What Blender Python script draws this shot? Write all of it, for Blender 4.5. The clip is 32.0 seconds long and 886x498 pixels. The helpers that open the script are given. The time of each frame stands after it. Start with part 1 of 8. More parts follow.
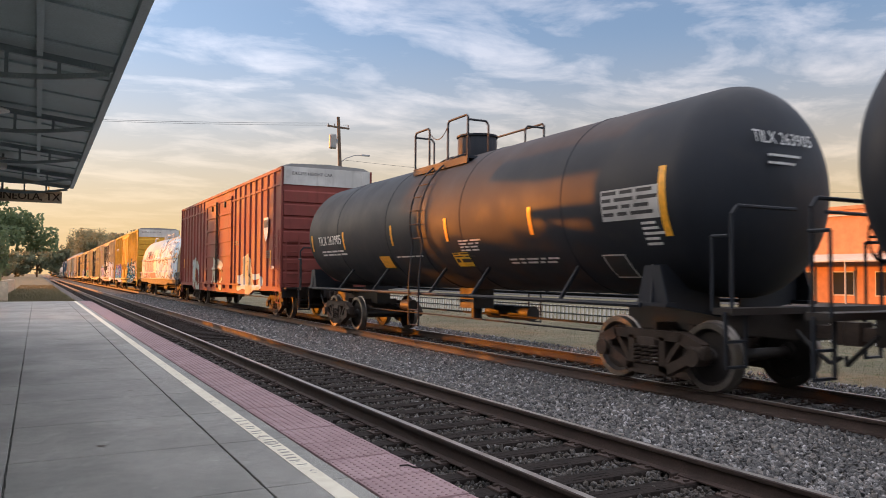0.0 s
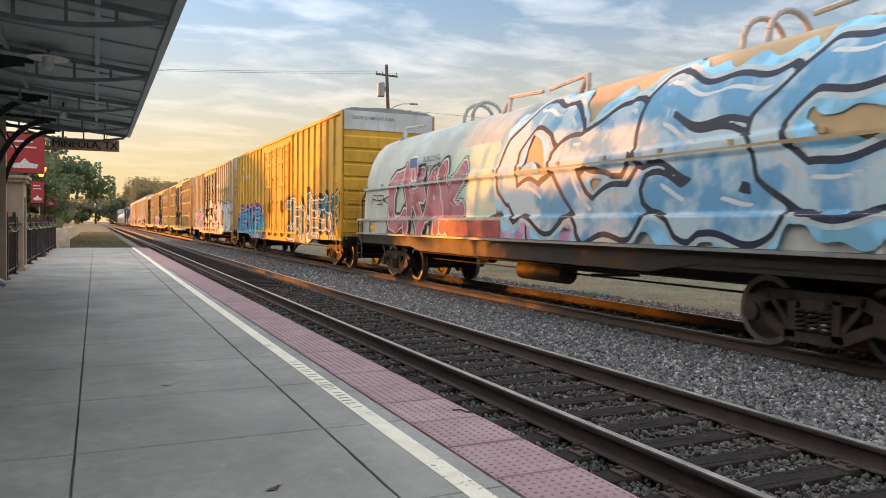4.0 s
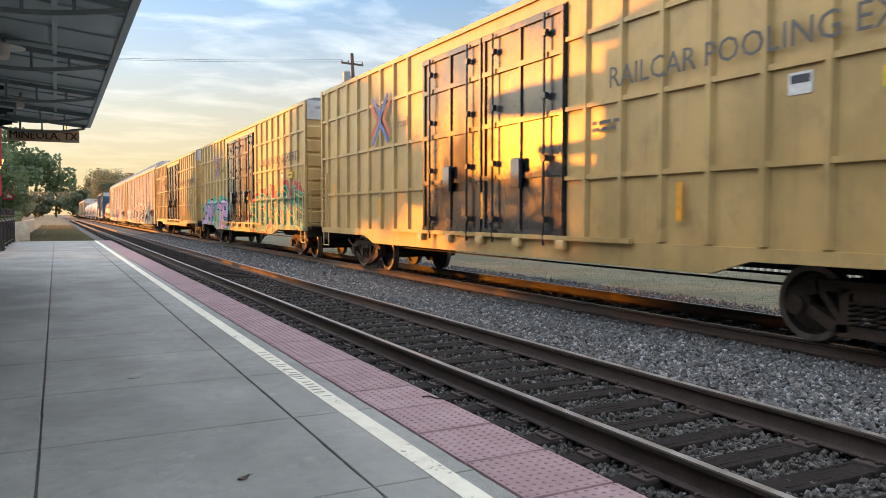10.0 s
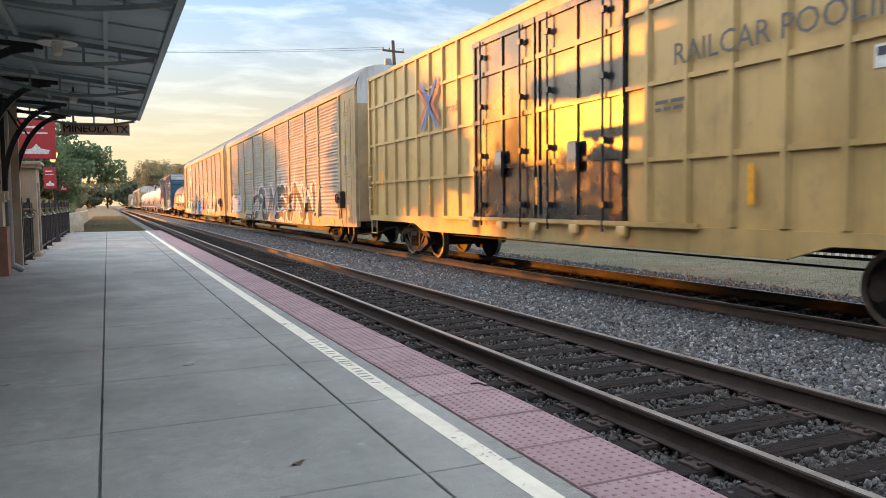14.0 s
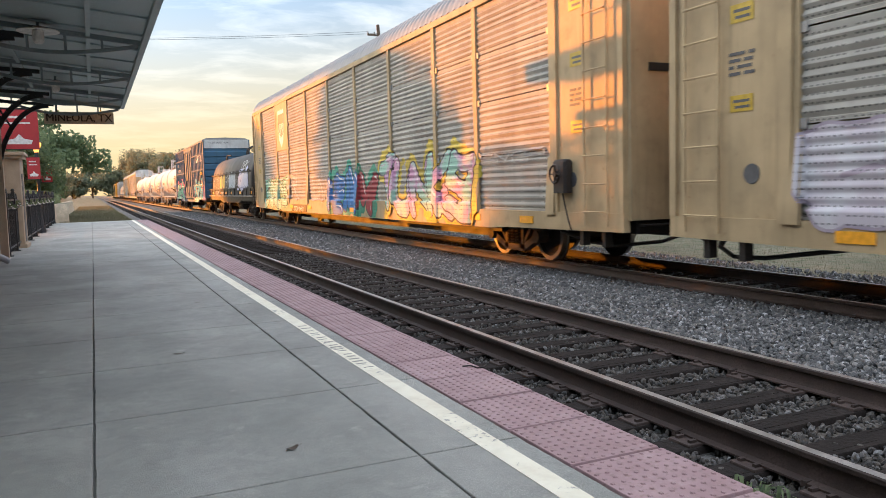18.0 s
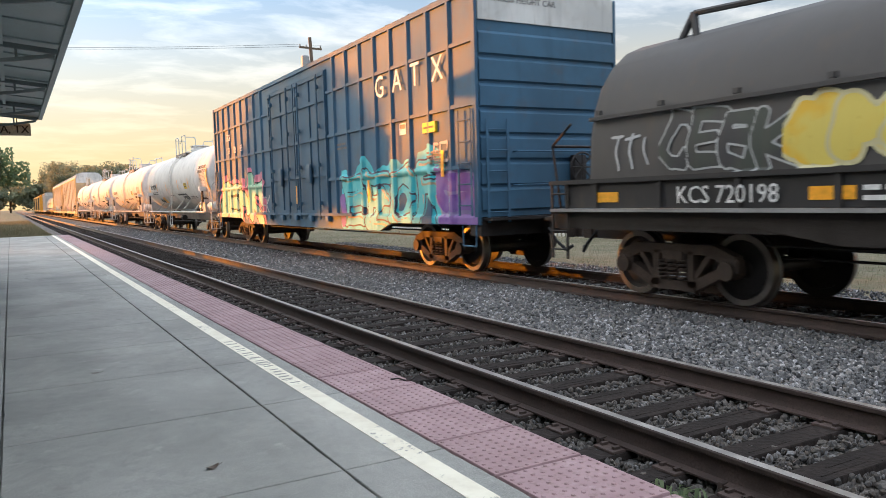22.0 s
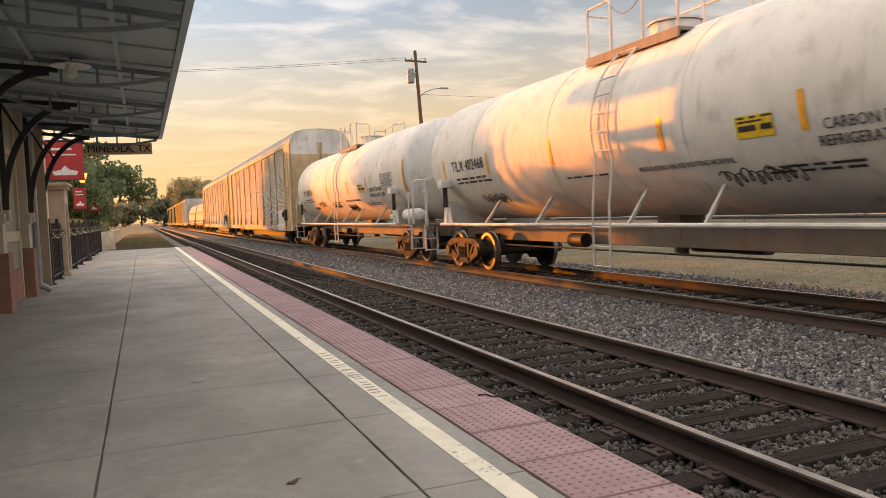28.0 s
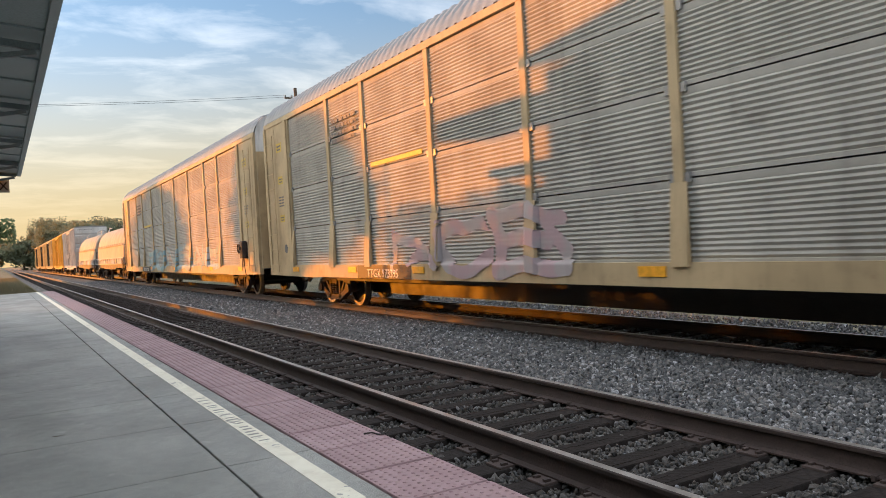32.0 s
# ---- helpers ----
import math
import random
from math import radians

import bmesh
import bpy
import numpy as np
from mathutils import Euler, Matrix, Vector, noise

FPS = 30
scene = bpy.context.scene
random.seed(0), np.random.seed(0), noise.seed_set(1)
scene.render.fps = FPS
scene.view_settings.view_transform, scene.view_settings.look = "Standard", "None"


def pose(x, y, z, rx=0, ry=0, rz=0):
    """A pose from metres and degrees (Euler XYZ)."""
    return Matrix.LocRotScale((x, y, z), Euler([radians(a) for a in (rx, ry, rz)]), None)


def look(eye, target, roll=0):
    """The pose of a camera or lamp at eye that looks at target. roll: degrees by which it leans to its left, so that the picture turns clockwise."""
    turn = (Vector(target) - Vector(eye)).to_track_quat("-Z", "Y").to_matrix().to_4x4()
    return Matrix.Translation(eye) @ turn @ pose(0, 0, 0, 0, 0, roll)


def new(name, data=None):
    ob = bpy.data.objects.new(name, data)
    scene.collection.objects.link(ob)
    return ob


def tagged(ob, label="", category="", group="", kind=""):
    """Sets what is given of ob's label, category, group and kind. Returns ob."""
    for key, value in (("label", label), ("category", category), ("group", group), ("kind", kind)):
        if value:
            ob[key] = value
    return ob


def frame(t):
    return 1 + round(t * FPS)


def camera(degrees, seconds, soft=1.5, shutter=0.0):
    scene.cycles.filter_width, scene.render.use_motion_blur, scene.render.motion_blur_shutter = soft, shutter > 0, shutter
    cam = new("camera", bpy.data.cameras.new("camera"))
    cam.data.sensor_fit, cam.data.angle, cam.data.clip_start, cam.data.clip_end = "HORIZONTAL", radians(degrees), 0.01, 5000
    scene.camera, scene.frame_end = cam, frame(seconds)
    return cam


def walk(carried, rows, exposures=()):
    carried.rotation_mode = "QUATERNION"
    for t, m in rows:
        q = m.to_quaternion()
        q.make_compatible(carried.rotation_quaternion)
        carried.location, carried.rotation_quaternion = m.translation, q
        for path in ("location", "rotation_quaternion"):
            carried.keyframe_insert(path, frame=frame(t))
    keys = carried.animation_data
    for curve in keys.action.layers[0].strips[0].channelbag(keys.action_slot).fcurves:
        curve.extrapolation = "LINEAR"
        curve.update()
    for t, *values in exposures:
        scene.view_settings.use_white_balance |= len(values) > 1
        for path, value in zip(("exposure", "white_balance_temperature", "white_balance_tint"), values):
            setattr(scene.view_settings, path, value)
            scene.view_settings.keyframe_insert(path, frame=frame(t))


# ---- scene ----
cam = camera(60.67, 32.0, soft=0.9, shutter=0.14)
PATH = [
    (0.0, 0.018, -0.012, 1.283, -28.20, 2.05, -0.34),
    (0.5, 0.017, -0.017, 1.274, -26.40, 1.68, -0.53),
    (1.0, 0.016, -0.011, 1.275, -24.99, 1.50, -0.75),
    (1.5, -0.006, -0.012, 1.273, -24.04, 1.11, -1.30),
    (2.0, 0.015, -0.023, 1.278, -23.57, 0.43, -1.67),
    (2.5, 0.023, -0.036, 1.275, -23.55, -0.29, -1.65),
    (4.5, -0.038, 0.018, 1.268, -25.00, -2.17, -0.42),
    (5.0, -0.043, 0.015, 1.263, -25.24, -2.49, -0.30),
    (5.5, -0.041, 0.013, 1.263, -25.62, -2.67, -0.22),
    (6.0, -0.038, 0.007, 1.273, -26.13, -2.79, -0.28),
    (6.5, -0.031, 0.004, 1.263, -26.59, -2.71, -0.16),
    (7.0, -0.032, 0.005, 1.263, -26.93, -2.69, -0.17),
    (7.5, -0.028, 0.003, 1.261, -27.07, -2.65, -0.19),
    (8.0, -0.026, 0.002, 1.263, -27.06, -2.67, -0.17),
    (8.5, -0.029, -0.004, 1.266, -27.04, -2.65, -0.09),
    (9.0, -0.028, -0.003, 1.261, -26.99, -2.60, -0.04),
    (9.5, -0.027, -0.008, 1.264, -26.99, -2.59, 0.04),
    (10.0, -0.025, -0.012, 1.262, -27.05, -2.60, -0.07),
    (10.5, -0.030, -0.016, 1.263, -27.08, -2.71, -0.22),
    (11.0, -0.025, -0.005, 1.260, -26.84, -2.95, -0.29),
    (11.5, -0.026, -0.001, 1.262, -26.30, -3.35, -0.34),
    (12.0, -0.021, 0.006, 1.262, -25.56, -3.68, -0.31),
    (12.5, 0.008, 0.018, 1.269, -24.79, -3.86, -0.22),
    (13.0, 0.026, 0.016, 1.272, -24.25, -3.79, -0.02),
    (13.5, -0.005, 0.009, 1.270, -23.91, -3.69, 0.28),
    (14.0, -0.052, 0.004, 1.267, -23.87, -3.61, 0.68),
    (14.5, -0.073, 0.003, 1.263, -24.01, -3.69, 1.06),
    (16.5, -0.076, 0.007, 1.255, -24.36, -4.33, 1.47),
    (17.0, -0.075, 0.002, 1.259, -24.34, -4.59, 1.49),
    (17.5, -0.071, 0.007, 1.259, -24.44, -4.74, 1.50),
    (18.0, -0.062, 0.004, 1.260, -24.79, -4.78, 1.56),
    (18.5, -0.053, -0.008, 1.259, -25.43, -4.66, 1.58),
    (19.0, -0.052, -0.014, 1.258, -26.10, -4.51, 1.53),
    (19.5, -0.054, -0.022, 1.256, -26.58, -4.51, 1.47),
    (20.0, -0.056, -0.013, 1.258, -26.87, -4.65, 1.41),
    (20.5, -0.052, -0.002, 1.256, -27.38, -4.67, 1.26),
    (21.0, -0.048, -0.009, 1.257, -28.25, -4.50, 1.24),
    (21.5, -0.028, -0.024, 1.261, -29.26, -4.21, 1.37),
    (22.0, -0.012, -0.023, 1.252, -29.71, -3.92, 1.69),
    (22.5, -0.010, -0.017, 1.253, -29.41, -3.74, 2.19),
    (23.0, -0.007, -0.021, 1.260, -28.77, -3.58, 2.61),
    (23.5, 0.003, -0.023, 1.261, -27.89, -3.39, 2.89),
    (24.0, -0.004, -0.031, 1.262, -27.11, -3.16, 2.90),
    (24.5, -0.018, -0.025, 1.262, -26.27, -3.06, 3.03),
    (25.0, -0.034, -0.013, 1.259, -25.46, -2.97, 2.98),
    (25.5, -0.035, -0.016, 1.261, -24.81, -3.00, 2.96),
    (26.0, -0.030, -0.029, 1.259, -24.28, -2.95, 2.76),
    (26.5, 0.004, -0.014, 1.262, -23.57, -2.99, 2.65),
    (28.5, 0.170, 0.023, 1.271, -21.49, -2.92, 2.44),
    (29.0, 0.131, 0.049, 1.275, -23.20, -2.77, 2.46),
    (29.5, 0.139, 0.048, 1.281, -25.19, -2.58, 2.38),
    (30.0, 0.159, 0.045, 1.281, -26.85, -2.45, 2.43),
    (30.5, 0.160, 0.041, 1.277, -28.03, -2.09, 2.51),
    (31.0, 0.164, 0.043, 1.274, -28.93, -1.72, 2.69),
    (31.5, 0.175, 0.042, 1.262, -29.77, -1.19, 2.99),
    (32.0, 0.175, 0.031, 1.250, -30.44, -0.56, 3.31),
]

# seconds, stops, kelvin, tint: the phone's own exposure and white balance drift
EXPOSURES = [(0, 0.05, 5900, 15), (1.0, 0.12, 6400, 15), (2.0, 0.12, 6900, 13), (4.5, 0.2, 5650, 7), (9, 0.25, 5400, 6), (12, 0.32, 5350, 5), (17, 0.35, 5400, 7), (20, 0.4, 5550, 7), (23, 0.42, 5550, 7), (24.5, 0.28, 5900, 9), (25.2, 0.22, 6300, 10), (26.0, 0.15, 7000, 13), (28.5, 0.12, 6900, 16), (30.0, -0.05, 7300, 22), (31.0, 0.05, 5700, 7), (32, 0.1, 5600, 6)]
walk(cam, [(t, pose(x, y, z, 90 + p, r, a)) for t, x, y, z, a, p, r in PATH], EXPOSURES)

# ---- light: a low evening sun ahead on the depot's side, and the sky ----
SUN_AZ, SUN_EL = -40.5, 5.0
world = bpy.data.worlds.new("evening_sky")
scene.world = world
world.use_nodes = True
wt = world.node_tree
for n in list(wt.nodes):
    wt.nodes.remove(n)


def wnode(kind, **kw):
    n = wt.nodes.new(kind)
    for k, v in kw.items():
        n.inputs[k].default_value = v
    return n


sky = wt.nodes.new("ShaderNodeTexSky")
sky.sky_type = "NISHITA"
sky.sun_disc = False
sky.sun_elevation = radians(SUN_EL)
sky.sun_rotation = radians(SUN_AZ)
sky.altitude, sky.air_density, sky.dust_density, sky.ozone_density = 100, 1.0, 1.0, 2.6
w_co = wt.nodes.new("ShaderNodeTexCoord")
w_sep = wt.nodes.new("ShaderNodeSeparateXYZ")
wt.links.new(w_co.outputs["Generated"], w_sep.inputs[0])
w_lift = wnode("ShaderNodeMath")
w_lift.operation = "ADD"
wt.links.new(w_sep.outputs["Z"], w_lift.inputs[0])
w_lift.inputs[1].default_value = 0.10
w_flat = wt.nodes.new("ShaderNodeVectorMath")
w_flat.operation = "DIVIDE"
w_three = wt.nodes.new("ShaderNodeCombineXYZ")
for i in range(3):
    wt.links.new(w_lift.outputs[0], w_three.inputs[i])
wt.links.new(w_co.outputs["Generated"], w_flat.inputs[0])
wt.links.new(w_three.outputs[0], w_flat.inputs[1])
w_turn = wt.nodes.new("ShaderNodeMapping")
w_turn.inputs["Rotation"].default_value = (0, 0, radians(35))
w_turn.inputs["Scale"].default_value = (1.0, 1.35, 0.0)
w_turn.inputs["Location"].default_value = (0.7, 0.35, 0)
wt.links.new(w_flat.outputs[0], w_turn.inputs[0])
w_noise = wnode("ShaderNodeTexNoise", Scale=2.3, Detail=10.0, Roughness=0.58, Distortion=0.35)
wt.links.new(w_turn.outputs[0], w_noise.inputs["Vector"])
w_ramp = wt.nodes.new("ShaderNodeValToRGB")
w_ramp.color_ramp.elements[0].position, w_ramp.color_ramp.elements[1].position = 0.46, 0.66
wt.links.new(w_noise.outputs["Fac"], w_ramp.inputs[0])
w_cloud = wt.nodes.new("ShaderNodeMix")
w_cloud.data_type = "RGBA"
w_cloud.blend_type = "ADD"
w_cloud.inputs[7].default_value = (2.6, 2.05, 1.5, 1)
w_amount = wnode("ShaderNodeMath")
w_amount.operation = "MULTIPLY"
w_amount.inputs[1].default_value = 0.52
wt.links.new(w_ramp.outputs[0], w_amount.inputs[0])
wt.links.new(w_amount.outputs[0], w_cloud.inputs[0])
w_pale = wnode("ShaderNodeHueSaturation", Saturation=0.72, Value=1.0)
wt.links.new(sky.outputs[0], w_pale.inputs["Color"])
wt.links.new(w_pale.outputs[0], w_cloud.inputs[6])
# an unseen bright cloud deck is added overhead to lift the light on the ground
w_high = wt.nodes.new("ShaderNodeMapRange")
w_high.interpolation_type = "SMOOTHSTEP"
for name, value in (("From Min", 0.30), ("From Max", 0.85), ("To Min", 0.0), ("To Max", 1.0)):
    w_high.inputs[name].default_value = value
wt.links.new(w_sep.outputs["Z"], w_high.inputs["Value"])
w_deck = wt.nodes.new("ShaderNodeMix")
w_deck.data_type = "RGBA"
w_deck.inputs[7].default_value = (5.5, 5.2, 4.95, 1)
wt.links.new(w_high.outputs[0], w_deck.inputs[0])
# warm haze low over the horizon
w_low = wt.nodes.new("ShaderNodeMapRange")
w_low.interpolation_type = "SMOOTHSTEP"
for name, value in (("From Min", 0.0), ("From Max", 0.33), ("To Min", 0.90), ("To Max", 0.0)):
    w_low.inputs[name].default_value = value
wt.links.new(w_sep.outputs["Z"], w_low.inputs["Value"])
w_haze = wt.nodes.new("ShaderNodeMix")
w_haze.data_type = "RGBA"
w_haze.inputs[7].default_value = (3.0, 1.95, 0.80, 1)
wt.links.new(w_low.outputs[0], w_haze.inputs[0])
wt.links.new(w_cloud.outputs[2], w_haze.inputs[6])
wt.links.new(w_haze.outputs[2], w_deck.inputs[6])
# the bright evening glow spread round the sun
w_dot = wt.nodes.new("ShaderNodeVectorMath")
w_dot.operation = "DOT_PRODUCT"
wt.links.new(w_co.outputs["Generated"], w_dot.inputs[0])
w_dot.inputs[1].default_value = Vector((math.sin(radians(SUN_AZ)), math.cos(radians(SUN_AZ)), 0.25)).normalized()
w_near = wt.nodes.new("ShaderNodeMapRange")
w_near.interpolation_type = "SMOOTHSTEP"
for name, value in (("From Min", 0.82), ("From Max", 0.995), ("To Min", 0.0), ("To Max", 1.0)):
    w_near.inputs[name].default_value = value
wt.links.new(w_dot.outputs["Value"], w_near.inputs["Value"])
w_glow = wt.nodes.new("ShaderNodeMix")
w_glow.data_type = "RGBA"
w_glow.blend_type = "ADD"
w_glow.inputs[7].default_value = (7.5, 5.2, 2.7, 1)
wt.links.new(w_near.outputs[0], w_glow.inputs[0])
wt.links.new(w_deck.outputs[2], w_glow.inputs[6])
w_back = wnode("ShaderNodeBackground", Strength=0.295)
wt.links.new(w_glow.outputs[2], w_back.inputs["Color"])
w_out = wt.nodes.new("ShaderNodeOutputWorld")
wt.links.new(w_back.outputs[0], w_out.inputs[0])

sun_data = bpy.data.lights.new("evening_sun", "SUN")
sun_data.energy, sun_data.angle, sun_data.color = 6.6, radians(0.6), (1.0, 0.27, 0.004)
sun_ob = new("evening_sun", sun_data)
sd = Vector((math.sin(radians(SUN_AZ)), math.cos(radians(SUN_AZ)), math.tan(radians(SUN_EL))))
sun_ob.matrix_world = look(sd * 60, (0, 0, 0))

# ---- materials ----
class Nodes:
    """A node material in the making."""

    def __init__(self, name):
        self.mat = bpy.data.materials.new(name)
        self.mat.use_nodes = True
        self.t = self.mat.node_tree
        self.bsdf = self.t.nodes["Principled BSDF"]
        self.co = self.t.nodes.new("ShaderNodeTexCoord").outputs["Object"]

    def n(self, kind, **kw):
        node = self.t.nodes.new(kind)
        for k, v in kw.items():
            self.put(node.inputs[k], v)
        return node

    def put(self, socket, v):
        if isinstance(v, bpy.types.NodeSocket):
            self.t.links.new(v, socket)
        elif isinstance(v, tuple) and len(v) == 3 and socket.type == "RGBA":
            socket.default_value = (*v, 1)
        else:
            socket.default_value = v

    def math(self, op, a, b=0.0, c=0.0):
        node = self.t.nodes.new("ShaderNodeMath")
        node.operation = op
        for i, v in enumerate((a, b, c)):
            self.put(node.inputs[i], v)
        return node.outputs[0]

    def mix(self, fac, a, b, mode="MIX"):
        node = self.t.nodes.new("ShaderNodeMix")
        node.data_type = "RGBA"
        node.blend_type = mode
        self.put(node.inputs[0], fac)
        self.put(node.inputs[6], a)
        self.put(node.inputs[7], b)
        return node.outputs[2]

    def noise(self, scale, detail=4.0, rough=0.55, vec=None, dist=0.0):
        return self.n("ShaderNodeTexNoise", Vector=vec or self.co, Scale=scale, Detail=detail, Roughness=rough, Distortion=dist).outputs["Fac"]

    def stretch(self, sx, sy, sz, move=(0, 0, 0)):
        return self.n("ShaderNodeMapping", Vector=self.co, Scale=(sx, sy, sz), Location=move).outputs[0]

    def ramp(self, fac, lo, hi):
        node = self.n("ShaderNodeMapRange", Value=fac)
        node.interpolation_type = "SMOOTHSTEP"
        node.inputs["From Min"].default_value, node.inputs["From Max"].default_value = lo, hi
        return node.outputs[0]

    def split(self, vec=None):
        return self.n("ShaderNodeSeparateXYZ", Vector=vec or self.co).outputs

    def done(self, color, rough, metal=0.0, bump=None, depth=0.002, spec=None):
        self.put(self.bsdf.inputs["Base Color"], color)
        self.put(self.bsdf.inputs["Roughness"], rough)
        self.put(self.bsdf.inputs["Metallic"], metal)
        if spec is not None:
            self.put(self.bsdf.inputs["Specular IOR Level"], spec)
        if bump is not None:
            b = self.n("ShaderNodeBump", Height=bump, Distance=depth, Strength=1.0)
            self.put(self.bsdf.inputs["Normal"], b.outputs[0])
        return self.mat


def tone(c, k):
    return tuple(min(1.0, v * k) for v in c)


def surface(name, color, rough=0.7, scale=6.0, vary=0.25, metal=0.0, bump=0.002, fine=60.0, second=None, spec=None):
    m = Nodes(name)
    big = m.ramp(m.noise(scale, 5.0), 0.3, 0.7)
    small = m.noise(fine, 3.0)
    c = m.mix(big, tone(color, 1 - vary), second or tone(color, 1 + vary))
    c = m.mix(m.ramp(small, 0.35, 0.75), c, tone(color, 1 - 0.8 * vary))
    r = m.math("MULTIPLY_ADD", big, 0.18, rough - 0.09)
    return m.done(c, r, metal, small, bump, spec)


def punched(m):
    """Where rows of small slots are punched through a panel."""
    x, y, z = m.split()
    row = m.math("LESS_THAN", m.math("FRACT", m.math("MULTIPLY", z, 10.6)), 0.20)
    slot = m.math("LESS_THAN", m.math("FRACT", m.math("MULTIPLY", y, 13.0)), 0.45)
    block = m.math("LESS_THAN", m.math("FRACT", m.math("MULTIPLY", y, 1.55)), 0.86)
    return m.math("MULTIPLY", m.math("MULTIPLY", row, slot), block)


def car_paint(name, color, rough=0.42, dirt=(0.10, 0.075, 0.05), grime=0.5, rust=0.25, fade=0.15, holes=False, spec=0.3):
    """Weathered car paint: sun-faded patches, rain streaks, dirt and rust."""
    m = Nodes(name)
    big = m.ramp(m.noise(0.9, 5.0), 0.32, 0.68)
    c = m.mix(big, tone(color, 1 - fade), tone(color, 1 + fade))
    streak = m.noise(1.0, 4.0, 0.6, m.stretch(5.0, 5.0, 0.35))
    c = m.mix(m.math("MULTIPLY", m.ramp(streak, 0.5, 0.78), grime), c, tone(color, 0.5))
    drip = m.noise(1.0, 3.0, 0.6, m.stretch(17.0, 17.0, 0.9))
    c = m.mix(m.math("MULTIPLY", m.ramp(drip, 0.58, 0.74), 0.35 * grime), c, dirt)
    dirty = m.math("MULTIPLY", m.ramp(m.noise(2.5, 5.0), 0.52, 0.80), 0.30)
    c = m.mix(dirty, c, dirt)
    c = m.mix(m.math("MULTIPLY", m.ramp(m.noise(7.0, 5.0, 0.65), 0.62, 0.72), rust), c, (0.16, 0.06, 0.025))
    if holes:
        c = m.mix(m.math("MULTIPLY", punched(m), 0.8), c, (0.04, 0.04, 0.042))
    return m.done(c, m.math("MULTIPLY_ADD", big, 0.15, rough + 0.08), 0.0, m.noise(1.6, 2.0), 0.006, spec)


def plain(name, color, rough=0.5, metal=0.0):
    m = Nodes(name)
    s = m.noise(14.0, 3.0)
    return m.done(m.mix(m.ramp(s, 0.3, 0.7), tone(color, 0.85), tone(color, 1.12)), rough, metal, s, 0.0008)


M_navy = plain("navy_band_paint", (0.03, 0.035, 0.06), 0.5)
M_steel_dark = surface("dark_steel", (0.035, 0.03, 0.028), 0.6, 4, 0.4, 0.3)
M_truck = surface("brown_cast_steel", (0.06, 0.042, 0.032), 0.75, 5, 0.45, 0.2, 0.004)
M_tread = surface("worn_wheel_steel", (0.24, 0.22, 0.20), 0.45, 5, 0.2, 0.9, 0.001)
M_rail = surface("rusty_rail_steel", (0.060, 0.041, 0.035), 0.66, 6, 0.35, 0.15, 0.002)
M_head = surface("worn_rail_head", (0.36, 0.34, 0.32), 0.42, 8, 0.25, 0.6, 0.0003)
M_tie = surface("creosoted_wood", (0.026, 0.021, 0.019), 0.92, 3, 0.5, 0.0, 0.012, 22, spec=0.2)
M_plate = surface("rusted_tie_plate", (0.072, 0.050, 0.043), 0.8, 9, 0.35, 0.1, 0.003)
M_spike = surface("rusted_spike", (0.055, 0.038, 0.032), 0.8, 12, 0.3, 0.2)
M_rubber = plain("black_rubber", (0.015, 0.015, 0.016), 0.7)
M_white_letter = plain("white_lettering", (0.72, 0.72, 0.70), 0.55)
M_black_letter = plain("black_lettering", (0.025, 0.025, 0.028), 0.55)
M_yellow_tape = plain("amber_reflective_tape", (0.85, 0.40, 0.02), 0.4)
M_red_letter = plain("red_lettering", (0.55, 0.06, 0.03), 0.55)


